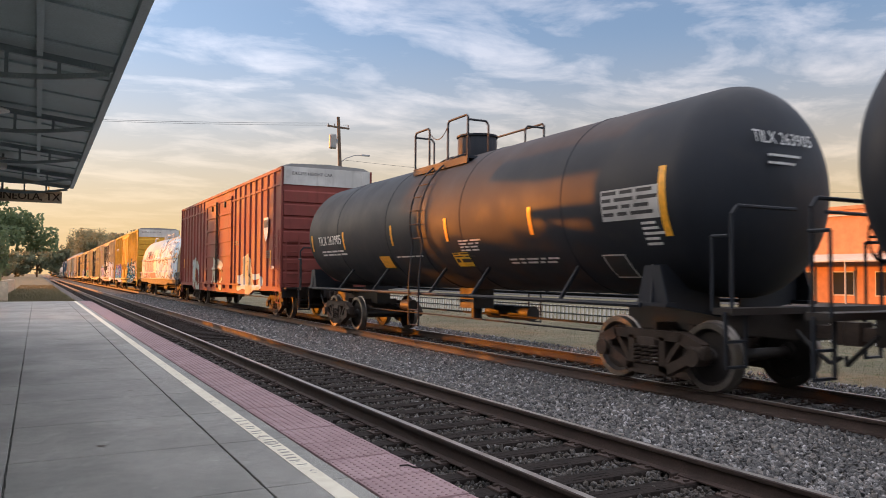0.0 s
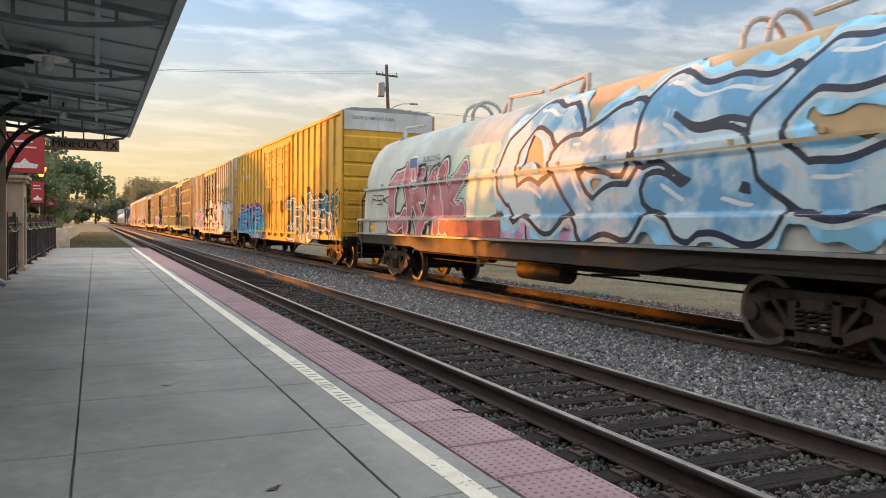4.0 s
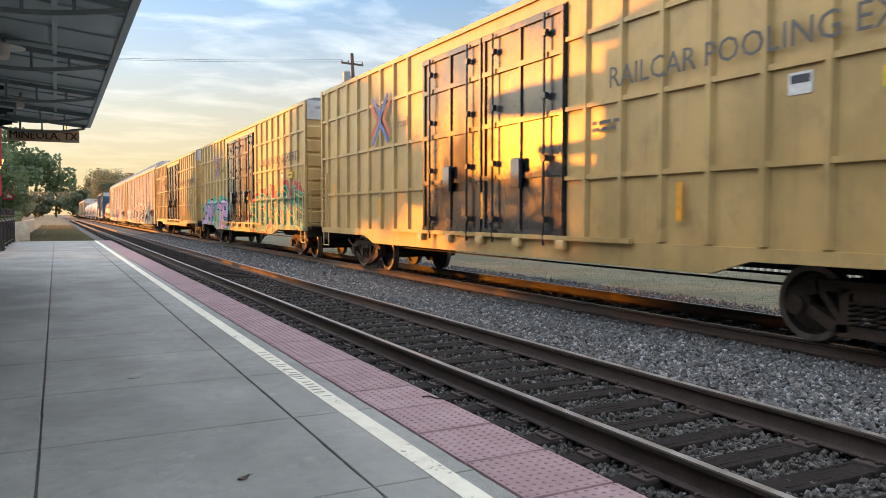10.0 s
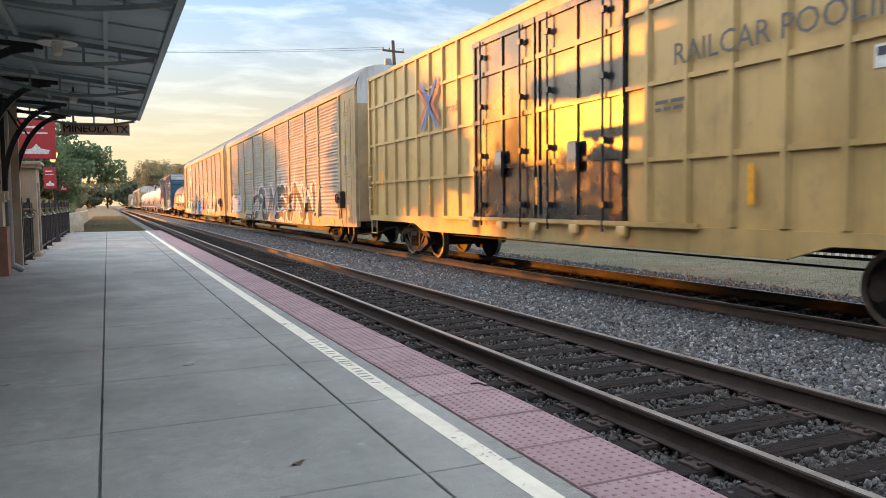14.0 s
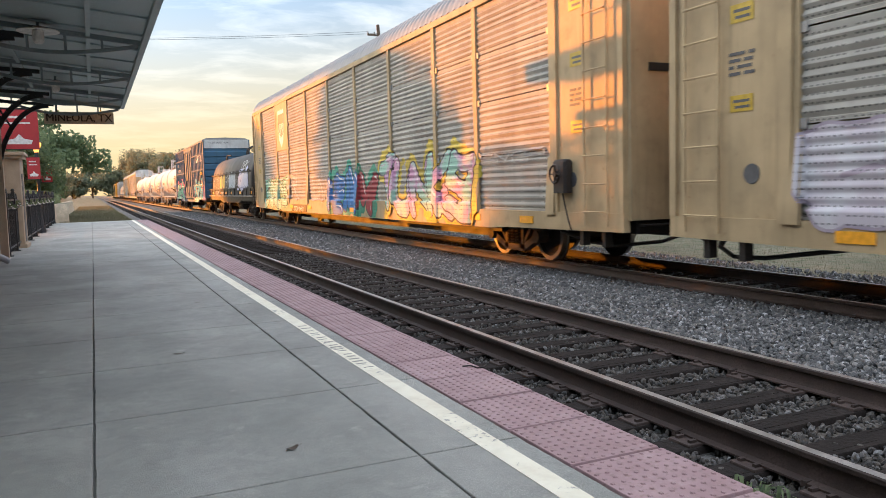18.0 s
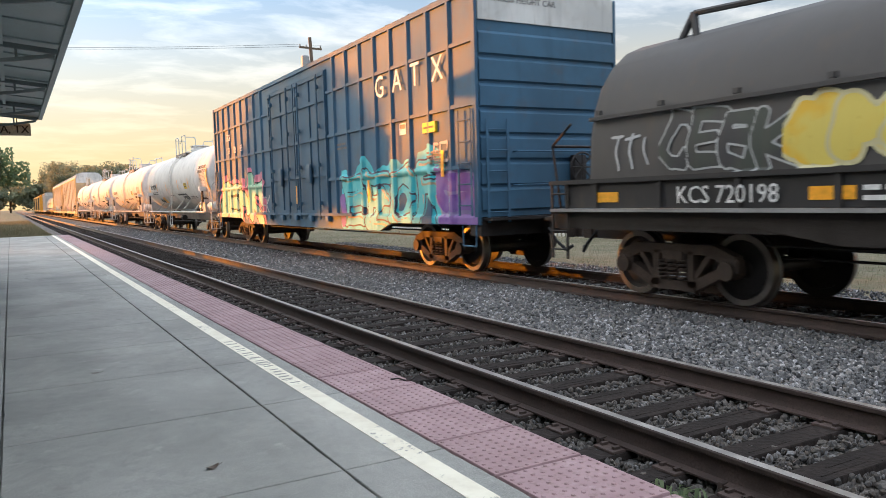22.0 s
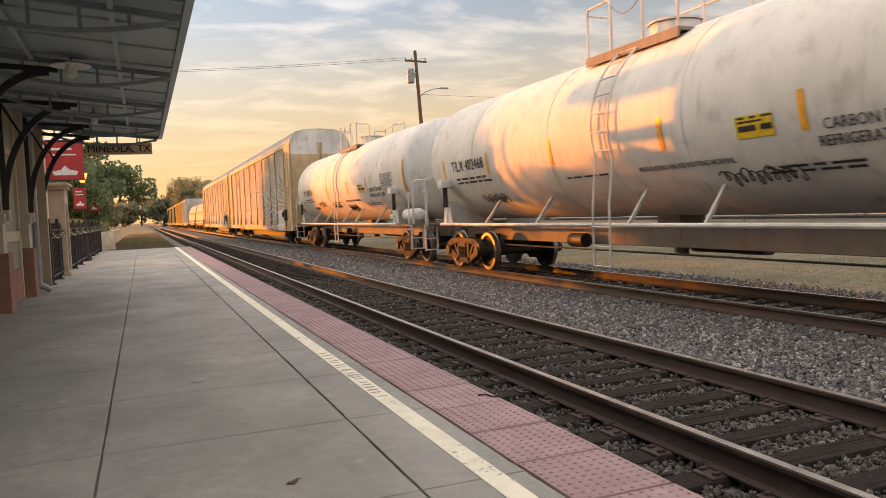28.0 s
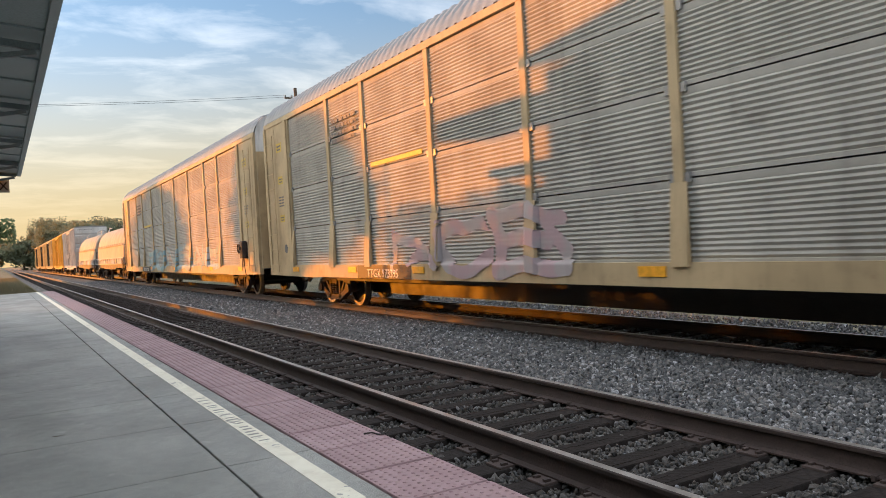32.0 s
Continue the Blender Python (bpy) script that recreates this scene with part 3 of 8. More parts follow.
def stroke_fields(word, Y, Z, y1, y0, z0, z1, fat, seed, block):
    """For each form of the word, the distance to its strokes less their half width."""
    r = random.Random(seed)
    W, H, n = y1 - y0, z1 - z0, len(word)
    u = y1 - Y
    v = Z - z0
    uu = u + 0.06 * H * np.sin(2.1 * v / H * 3 + seed) + 0.04 * H * np.sin(u * 2.3 + seed)
    vv = v + 0.06 * H * np.sin(u * 1.9 + 2 * seed) + 0.03 * H * np.sin(u * 5.3)
    cell = W / n
    fields = []
    for k, g in enumerate(word):
        skew, drop, tall, wide = r.uniform(-0.18, 0.22), r.uniform(-0.03, 0.05) * H, r.uniform(0.86, 1.0), r.uniform(0.98, 1.16)
        pad = fat * 0.9
        left = k * cell + pad * 0.45 + (1 - wide) * cell * 0.4
        cw, ch = cell * wide - pad * 1.0, H * tall - 2 * pad
        best = None
        lines = GLYPH[g].replace(" ", "").split("|")
        if n > 2 and fat > 0.1 and r.random() < 0.6:
            # a spur that cuts across the next form
            a, b = r.randint(2, 6), r.choice((0, 1, 7, 8))
            lines.append("%d%d%d%d" % (a, b, min(9, a + 3), r.choice((3, 5))))
        for line in lines:
            pts = [(int(line[i]) / 8, int(line[i + 1]) / 8) for i in range(0, len(line), 2)]
            pts = [(left + cw * (a + skew * (b - 0.5)) + r.uniform(-0.05, 0.05) * cell, pad + drop + ch * b + r.uniform(-0.05, 0.05) * H) for a, b in pts]
            for (ax, az), (bx, bz) in zip(pts, pts[1:]):
                dx, dz = bx - ax, bz - az
                h = np.clip(((uu - ax) * dx + (vv - az) * dz) / max(1e-6, dx * dx + dz * dz), 0, 1)
                ex, ez = np.abs(uu - ax - h * dx), np.abs(vv - az - h * dz)
                d = (1 - block) * np.hypot(ex, ez) + block * np.maximum(np.maximum(ex, ez), 0.72 * (ex + ez))
                d = d - fat * (r.uniform(0.75, 1.0) + r.uniform(-0.1, 0.35) * h)
                best = d if best is None else np.minimum(best, d)
        fields.append(best)
    return fields


def graffiti(car, word, y1, y0, z0, z1, fill, line=None, rim=None, halo=None, shine=None, fat=0.2, seed=1, edge=0.05, cell=0.035, label="sprayed graffiti", block=0.7):
    """Sprayed forms on a car's platform side, from y1 to y0. fill: two colours; line, rim and halo lie round the forms, shine on them."""
    outward, foot, holes = SIDES[car.name]
    grow = edge + 0.45 * fat + (0.07 if rim else 0) + (0.30 if halo else 0.03)
    ys = np.arange(y0 - grow, y1 + grow, cell)
    zs = np.arange(max(0.5, z0 - grow), z1 + grow, cell if not holes else cell * 0.72)
    Y, Z = np.meshgrid(ys, zs, indexing="ij")
    fields = stroke_fields(word, Y, Z, y1, y0, z0, z1, fat, seed, block)
    every = np.minimum.reduce(fields)
    top = fields[-1]
    for f in fields[-2::-1]:
        rest = top
        top = np.minimum(top, np.maximum(f, edge - rest))
    limit = foot(Y) - Z
    spots = 0.16 * np.sin(Y * 4.1 + seed) * np.sin(Z * 3.3 + 2 * seed) + 0.10 * np.sin(Y * 9.7 + 3 * seed) * np.sin(Z * 8.1)
    cover = None
    stack = 0.003 * PAINTED.get(car.name, 0)
    PAINTED[car.name] = PAINTED.get(car.name, 0) + 1

    def layer(field, paint, lift):
        nonlocal cover
        shown = np.maximum(field, limit)
        if cover is not None:
            shown = np.maximum(shown, -cover - 0.03)
        cover = field if cover is None else np.minimum(cover, field)
        me = clip_mesh("graffiti", ys, zs, shown, outward, lift + stack, spray_paint(*paint, holes))
        if me:
            tagged(part("graffiti", me, None, car, label), kind="stuff")

    same = lambda c: (c, tone(c, 0.82))
    if shine:
        moved = np.minimum.reduce(stroke_fields(word, Y - 0.05, Z + 0.06, y1, y0, z0, z1, fat, seed, block))
        layer(np.maximum(top + 0.35 * fat, 0.02 - moved - 0.38 * fat), same(shine), 0.0090)
    layer(top, fill, 0.0075)
    if line:
        layer(every - edge, same(line), 0.0060)
    if rim:
        layer(every - edge - 0.07, same(rim), 0.0045)
    if halo:
        layer(every - edge - 0.13 - (0.07 if rim else 0) + spots * 0.8, (halo, tone(halo, 1.5)), 0.0030)


def plain_side(w, ribs, bands, sill, foot, lo, door=None, holes=False):
    """How far out a car's side lies at (y, z): ribs and bands stand proud of it, the sill below lo and the door over it."""
    ribs = np.array(ribs)

    def flat(y, z):
        d = np.zeros_like(y)
        for yr in ribs:
            d = np.maximum(d, np.clip((0.105 - np.abs(y - yr)) / 0.04, 0, 1) * 0.062)
        for zb in bands:
            d = np.maximum(d, np.clip((0.07 - np.abs(z - zb)) / 0.03, 0, 1) * 0.05)
        if door:
            in_door = (y > door[0]) & (y < door[1])
            grid = np.zeros_like(y)
            for yr in door[2]:
                grid = np.maximum(grid, np.clip((0.07 - np.abs(y - yr)) / 0.03, 0, 1) * 0.036)
            for zb in door[3]:
                grid = np.maximum(grid, np.clip((0.08 - np.abs(z - zb)) / 0.03, 0, 1) * 0.046)
            d = np.where(in_door, 0.036 + grid, d)
        d = np.maximum(d, np.clip((lo + 0.02 - z) / 0.02, 0, 1) * sill)
        return w + d
    return flat, foot, holes


SIDES = {}

# ---- the freight train ----
ZR = -0.218          # rail top; the platform's top is 0
XT2 = 8.685          # middle of the far track
WHEEL = 0.457
SPEEDS = [(0, 10.42), (10, 10.50), (20, 11.00), (32, 11.10)]


def run(t):
    """How far the train has rolled by t seconds."""
    s = 0.0
    for (a, va), (b, vb) in zip(SPEEDS, SPEEDS[1:]):
        if t > a:
            k = min(t, b) - a
            s += va * k + (vb - va) / (b - a) * k * k / 2
    return s


CARS, WHEELSETS = [], []
_shared = {}


def shared(key, build):
    if key not in _shared:
        _shared[key] = build()
    return _shared[key]


def wheelset_mesh():
    s = Shape()
    for sx in (-1, 1):
        tread = [(0.0, 0.84), (0.10, 0.84), (0.12, 0.80), (0.33, 0.79), (0.37, 0.84), (0.375, 0.845)]
        rim = [(0.375, 0.845), (0.452, 0.845), (0.457, 0.83), (0.458, 0.74), (0.485, 0.725), (0.485, 0.70), (0.46, 0.695), (0.375, 0.70), (0.36, 0.745), (0.14, 0.74), (0.10, 0.69), (0.0, 0.69)]
        s.slot = 0
        s.turned([(r, sx * a) for r, a in tread], n=28)
        s.slot = 1
        s.turned([(r, sx * a) for r, a in rim[:5]], n=28)
        s.slot = 0
        s.turned([(r, sx * a) for r, a in rim[4:]], n=28)
        s.cyl((sx * 0.83, 0, 0), (sx * 1.13, 0, 0), 0.085, 12)
        for i in range(3):
            a = i * 2.094
            s.cyl((sx * 1.13, 0.05 * math.cos(a), 0.05 * math.sin(a)), (sx * 1.155, 0.05 * math.cos(a), 0.05 * math.sin(a)), 0.016, 6)
    s.cyl((-0.7, 0, 0), (0.7, 0, 0), 0.08, 12)
    return s.mesh("wheelset", [M_steel_dark, M_tread])


def sideframe_mesh():
    s = Shape()
    w = 0.15
    s.beam((0, -0.98, 0.56), (0, -0.62, 0.70), w, 0.16).beam((0, -0.66, 0.70), (0, 0.66, 0.70), w, 0.13).beam((0, 0.62, 0.70), (0, 0.98, 0.56), w, 0.16)
    s.beam((0, -0.98, 0.52), (0, -0.34, 0.22), w, 0.13).beam((0, -0.40, 0.22), (0, 0.40, 0.22), w, 0.13).beam((0, 0.34, 0.22), (0, 0.98, 0.52), w, 0.13)
    s.beam((0, -0.30, 0.20), (0, -0.30, 0.68), w, 0.11).beam((0, 0.30, 0.20), (0, 0.30, 0.68), w, 0.11)
    s.beam((0, -0.62, 0.66), (0, -0.33, 0.30), w * 0.8, 0.07).beam((0, 0.62, 0.66), (0, 0.33, 0.30), w * 0.8, 0.07)
    for y in (-0.89, 0.89):
        s.box(-0.085, 0.085, y - 0.15, y + 0.15, 0.44, 0.62, 0.03)
        s.cyl((-0.13, y, WHEEL), (0.1, y, WHEEL), 0.12, 14)
    return s.mesh("side_frame", M_truck)


def springs_mesh():
    s = Shape().tube([(-0.05 + 0.07 * math.cos(a), 0.07 * math.sin(a), 0.29 + 0.28 * i / 50) for i, a in ((i, i * 0.628) for i in range(51))], 0.017, 5)
    return s.mesh("spring", M_truck)


def bolster_mesh():
    s = Shape()
    s.box(-1.12, 1.12, -0.2, 0.2, 0.52, 0.68, 0.03).cyl((0, 0, 0.66), (0, 0, 0.8), 0.2, 14)
    s.beam((-0.75, 0.5, 0.36), (0.75, 0.5, 0.36), 0.1, 0.1).beam((-0.75, -0.5, 0.36), (0.75, -0.5, 0.36), 0.1, 0.1)
    s.box(-0.66, 0.66, -0.40, 0.40, 0.34, 0.50).beam((-0.3, -0.75, 0.62), (-0.3, 0.75, 0.70), 0.06, 0.09).beam((0.3, -0.75, 0.70), (0.3, 0.75, 0.62), 0.06, 0.09)
    for y in (-0.36, 0.36):
        s.box(-0.60, 0.60, y - 0.05, y + 0.05, 0.46, 0.84)
    return s.mesh("bolster", M_truck)


def truck(car, y):
    frame_ = part("truck", shared("bolster", bolster_mesh), None, car, at=pose(0, y, 0))
    for sx, turn in ((-1, 0), (1, 180)):
        part("side_frame", shared("sideframe", sideframe_mesh), None, frame_, at=pose(sx * 1.03, 0, 0, 0, 0, turn))
        for d in (-0.17, 0.0, 0.17):
            part("spring", shared("springs", springs_mesh), None, frame_, at=pose(sx * 1.03, d, 0, 0, 0, turn))
    for d in (-0.89, 0.89):
        w = part("wheelset", shared("wheelset", wheelset_mesh), None, car, at=pose(0, y + d, WHEEL))
        WHEELSETS.append((w, car, y + d))


def draft_gear(car, half, mat, sill_top=1.02, sill=True):
    """Centre sill, couplers, hoses and brake gear under a car whose pulling faces are at +-half."""
    s = Shape()
    if sill:
        s.box(-0.2, 0.2, -half + 0.45, half - 0.45, sill_top - 0.32, sill_top - 0.004)
    s.cyl((0.55, -1.4, 0.72), (0.55, 0.3, 0.72), 0.16, 14).cyl((-0.5, 2.2, 0.78), (-0.5, 2.7, 0.78), 0.14, 12)
    s.cyl((-0.62, -half + 3.4, 0.62), (-0.62, half - 3.4, 0.62), 0.018, 6).cyl((0.3, -half + 2, 0.66), (0.3, half - 2, 0.66), 0.022, 6)
    part("centre_sill", s, mat, car)
    for e in (-1, 1):
        c = Shape()
        c.box(-0.09, 0.09, min(e * (half - 0.75), e * (half - 0.12)), max(e * (half - 0.75), e * (half - 0.12)), 0.76, 0.92)
        c.along([(-0.13, e * (half - 0.16)), (0.13, e * (half - 0.16)), (0.16, e * half), (0.02, e * (half + 0.05)), (-0.02, e * (half - 0.06)), (-0.15, e * (half + 0.02))], 0.70, 0.98, "z")
        part("coupler", c, M_truck, car)
        h = Shape()
        h.tube([(-0.3, e * (half - 0.5), 0.85), (-0.3, e * (half - 0.25), 0.62), (-0.24, e * (half - 0.08), 0.48), (-0.15, e * half, 0.56)], 0.028, 7)
        part("air_hose", h, M_rubber, car)


def rung_mesh(x0, x1, y0, y1, mat):
    key = ("rung", round(x1 - x0, 3), round(y1 - y0, 3), mat.name)
    return shared(key, lambda: Shape().cyl((0, 0, 0), (x1 - x0, y1 - y0, 0), 0.014, 6).mesh("rung", mat))


def ladder(car, mat, x, y0, y1, z0, z1, rungs, name="ladder"):
    """A ladder in the plane x: two stiles at y0 and y1, and its rungs."""
    a = part(name, Shape().beam((x, y0, z0), (x, y0, z1), 0.02, 0.05), mat, car)
    part("stile", Shape().beam((x, y1, z0), (x, y1, z1), 0.02, 0.05), mat, a)
    for i in range(rungs):
        part("rung", rung_mesh(0, 0, y0, y1, mat), None, a, at=pose(x - 0.02, y0, z0 + (z1 - z0) * (i + 0.5) / rungs))
    return a


def end_ladder(car, mat, y, x0, x1, z0, z1, rungs):
    a = part("end_ladder", Shape().beam((x0, y, z0), (x0, y, z1), 0.05, 0.02), mat, car)
    part("stile", Shape().beam((x1, y, z0), (x1, y, z1), 0.05, 0.02), mat, a)
    for i in range(rungs):
        part("rung", rung_mesh(x0, x1, 0, 0, mat), None, a, at=pose(x0, y, z0 + (z1 - z0) * (i + 0.5) / rungs))
    return a


def new_car(kind, label, front, half, category):
    car = thing(kind, label, category, pose(XT2, front + half, ZR), "cars of the freight train")
    CARS.append((car, front + half, half))
    return car


def boxcar(label, front, back, body, door, trim, door_at=(-2.4, 2.4), stringers=(), ribs=9, white_top=True, steel=None, words=(), top=5.12, rods=True, emblem=None, end=None, flat_doors=False):
    """front and back: places of the body's ends at the start."""
    length = back - front
    car = new_car("boxcar", label, front - 0.8, length / 2 + 0.8, "boxcar")
    h, w, lo = length / 2, 1.55, 1.10
    d0, d1 = door_at
    leaf_ys, rib_ys = [], []
    leaf_zs = [lo + 0.08 + (top - 0.50 - lo) * k / 6 for k in range(7)] if flat_doors else [lo + 0.08, lo + 1.05, lo + 2.0, lo + 2.95, top - 0.42]
    for sx in (-1, 1):
        X = lambda a: sx * a
        s = Shape()

        def slab(a, b, y0, y1, z0, z1, c=0.0):
            s.box(min(X(a), X(b)), max(X(a), X(b)), y0, y1, z0, z1, c)
        bits = []
        for y0, y1, z0 in ((d1, h - 0.02, lo), (d0, d1, top - 0.32)):
            s = Shape()
            slab(w - 0.04, w, y0, y1, z0, top - 0.03)
            part("side", s, body, car)
        s = Shape()
        slab(w - 0.04, w, -h + 0.02, d0, lo, top - 0.03)
        # the side sill hangs deeper between the trucks
        prof = [(-h, lo), (-h, lo - 0.14), (-h + 3.5, lo - 0.16), (-h + 4.1, lo - 0.34), (h - 4.1, lo - 0.34), (h - 3.5, lo - 0.16), (h, lo - 0.14), (h, lo)]
        bits.append(("side_sill", Shape().along(prof if sx < 0 else prof[::-1], X(w - 0.03), X(w + 0.045), "x")))
        bits.append(("top_chord", Shape().box(min(X(w), X(w + 0.05)), max(X(w), X(w + 0.05)), -h, h, top - 0.11, top - 0.01)))
        for e in (-1, 1):
            bits.append(("corner_post", Shape().box(min(X(w), X(w + 0.06)), max(X(w), X(w + 0.06)), min(e * (h + 0.02), e * (h - 0.10)), max(e * (h + 0.02), e * (h - 0.10)), lo, top)))
        for a, b in ((-h + 0.1, d0), (d1, h - 0.1)):
            for i in range(ribs):
                y = a + (b - a) * (i + 1) / (ribs + 0.6)
                if abs(y - d0) < 0.12 or abs(y - d1) < 0.12:
                    continue
                rib_ys.append(y)
                bits.append(("rib", Shape().along([(X(w), y - 0.075), (X(w + 0.062), y - 0.038), (X(w + 0.062), y + 0.038), (X(w), y + 0.075)][::-sx], lo + 0.02, top - 0.11, "z")))
            for z in stringers:
                bits.append(("stringer", Shape().box(min(X(w), X(w + 0.05)), max(X(w), X(w + 0.05)), a, b, z - 0.035, z + 0.035)))
        side = part("side", s, body, car)
        for name, bit in bits:
            part(name, bit, body, side)
        half_d = (d1 - d0) / 2
        for k in range(2):
            y0, y1 = d0 + k * half_d + 0.03, d0 + (k + 1) * half_d - 0.03
            s = Shape()
            slab(w - 0.03, w + 0.035, y0, y1, lo + 0.03, top - 0.34)
            leaf = part("door", s, door, car)
            for z in leaf_zs:
                s = Shape()
                slab(w + 0.035, w + 0.08, y0, y1, z - 0.045, z + 0.045)
                part("door_rib", s, door, leaf)
            for y in (y0 + 0.05, y1 - 0.05) if flat_doors else (y0 + 0.05, (y0 + y1) / 2, y1 - 0.05):
                leaf_ys.append(y)
                s = Shape()
                slab(w + 0.035, w + 0.07, y - 0.035, y + 0.035, lo + 0.05, top - 0.36)
                part("door_rib", s, door, leaf)
            if flat_doors:
                y = y0 + 0.10 if k else y1 - 0.10
                s = Shape().cyl((X(w + 0.12), y, lo - 0.05), (X(w + 0.12), y, top - 0.4), 0.025, 7)
                for z in leaf_zs[1:-1]:
                    slab(w + 0.05, w + 0.14, y - 0.05, y + 0.05, z - 0.04, z + 0.04)
                part("lock_rod", s, M_steel_dark, leaf)
                part("roller_bracket", Shape().box(min(X(w + 0.03), X(w + 0.10)), max(X(w + 0.03), X(w + 0.10)), (y0 + y1) / 2 - 0.10, (y0 + y1) / 2 + 0.10, top - 0.72, top - 0.50, 0.02), M_steel_dark, leaf)
            if rods:
                for y in (y0 + 0.45, y1 - 0.45):
                    s = Shape()
                    s.cyl((X(w + 0.12), y, lo - 0.12), (X(w + 0.12), y, top - 0.4), 0.022, 7)
                    for z in (lo + 0.3, lo + 1.3, lo + 2.3, lo + 3.3):
                        slab(w + 0.07, w + 0.15, y - 0.06, y + 0.06, z - 0.05, z + 0.05)
                    part("lock_rod", s, door, leaf)
                s = Shape()
                slab(w + 0.08, w + 0.16, (y0 + y1) / 2 - 0.16, (y0 + y1) / 2 + 0.16, lo + 0.85, lo + 1.35, 0.03)
                part("latch", s, door, leaf)
        s = Shape()
        slab(w + 0.05, w + 0.13, d0 - 1.6, d1 + 1.6, lo - 0.02, lo + 0.05)
        for i in range(5):
            y = d0 + (d1 - d0) * i / 4
            slab(w + 0.05, w + 0.15, y - 0.12, y + 0.12, lo - 0.16, lo - 0.02, 0.02)
        part("door_track", s, door if not rods else body, car)
        for e in (-1, 1):
            ladder(car, trim, X(w + 0.10), e * (h - 0.12), e * (h - 0.55), lo + 0.02, lo + (1.9 if e < 0 else 1.6), 5)
            part("stirrup", Shape().tube([(X(w + 0.03), e * (h - 0.10), lo - 0.10), (X(w + 0.03), e * (h - 0.12), lo - 0.52), (X(w + 0.03), e * (h - 0.55), lo - 0.52), (X(w + 0.03), e * (h - 0.57), lo - 0.10)], 0.016, 6), trim, car)
    for e in (-1, 1):
        # pressed end: flat ribs, one above the other
        y, pts = e * h, []
        n = 7
        zs = lo + 0.1
        step = (top - 0.75 - zs) / n
        pts.append((y, lo))
        for i in range(n):
            z = zs + i * step
            pts += [(y, z), (y + e * 0.05, z + step * 0.07), (y + e * 0.05, z + step * 0.80), (y, z + step * 0.92)]
        pts += [(y, top - 0.6), (y - e * 0.06, top - 0.6), (y - e * 0.06, lo)]
        s = Shape().along(pts if e > 0 else pts[::-1], -w + 0.02, w - 0.02, "x")
        part("end_wall", s, end or body, car)
        s = Shape().box(-w + 0.02, w - 0.02, min(y - e * 0.05, y + e * 0.03), max(y - e * 0.05, y + e * 0.03), top - 0.6, top + 0.0)
        fascia = part("end_fascia", s, M_white_panel if white_top else (end or body), car)
        if white_top and e < 0:
            lettering("EXCESS HEIGHT CAR", 0.15, M_grey_letter, fascia, pose(-0.55, y - 0.034, top - 0.22, 90, 0, 0))
        end_ladder(car, trim, y + e * 0.12, -1.45, -1.02, lo - 0.1, lo + 1.7, 5)
        s = Shape().box(-1.5, 1.5, min(y, y + e * 0.3), max(y, y + e * 0.3), lo - 0.06, lo - 0.01)
        part("crossover_platform", s, M_steel_dark, car)
        s = Shape().box(-w, w, min(y - e * 0.35, y), max(y - e * 0.35, y), lo - 0.34, lo - 0.02)
        part("end_sill", s, steel or M_steel_dark, car)
        s = Shape()
        for z in (lo + 0.55, lo + 1.15):
            s.tube([(-0.85, y + e * 0.02, z), (-0.85, y + e * 0.14, z), (0.9, y + e * 0.14, z), (0.9, y + e * 0.02, z)], 0.016, 6)
        part("grab_iron", s, trim, car)
    s = Shape()
    s.turned([(0.27, -0.012), (0.29, 0.0), (0.27, 0.012), (0.25, 0.0), (0.27, -0.012)], (0.55, -h - 0.25, lo + 0.85), "y", 18)
    for i in range(4):
        a = i * math.pi / 4
        s.cyl((0.55 - 0.26 * math.cos(a), -h - 0.25, lo + 0.85 - 0.26 * math.sin(a)), (0.55 + 0.26 * math.cos(a), -h - 0.25, lo + 0.85 + 0.26 * math.sin(a)), 0.014, 6)
    s.box(0.40, 0.70, -h - 0.2, -h - 0.05, lo + 0.62, lo + 1.08, 0.02)
    part("brake_wheel", s, M_steel_dark, car)
    s = Shape()
    prof = [(-w - 0.03, top - 0.02), (-w + 0.25, top + 0.10), (0, top + 0.15), (w - 0.25, top + 0.10), (w + 0.03, top - 0.02)]
    s.along(prof[::-1], -h, h)
    for i in range(int(length)):
        y = -h + 0.5 + i
        s.along([(a, b + 0.03) for a, b in prof][::-1], y - 0.05, y + 0.05)
    part("roof", s, M_galv_roof, car)
    truck(car, -h + 2.35)
    truck(car, h - 2.35)
    foot = lambda y: np.where(np.abs(y) > h, 99.0, np.interp(np.abs(y), [0, h - 4.1, h - 3.5, h], [lo - 0.33, lo - 0.33, lo - 0.15, lo - 0.13]))
    SIDES[car.name] = plain_side(w, sorted(set(rib_ys)), stringers, 0.047, foot, lo, (d0, d1, sorted(set(leaf_ys)), leaf_zs))
    draft_gear(car, h + 0.8, M_steel_dark, lo - 0.02)
    part("floor", Shape().box(-w + 0.05, w - 0.05, -h + 0.06, h - 0.06, lo - 0.02, lo + 0.02), M_steel_dark, car)
    for text, size, y, z, mat, sq in words:
        lettering(text, size, mat, car, FACE(-w - 0.066, y, z), squeeze=sq)
    for y, z in ((-h + 1.2, lo + 0.75), (-h + 4.6, lo + 0.3), (0.0, lo + 0.3), (h - 4.6, lo + 0.3), (h - 1.2, lo + 0.75)):
        part("reflector", Shape().box(-w - 0.068, -w - 0.06, y - 0.05, y + 0.05, z, z + 0.5), M_yellow_tape, car)
    bars(car, M_grey_letter, -h + 1.5, lo + 1.25, 0.6, 4, -w - 0.064, 0.035, 0.07, int(front))
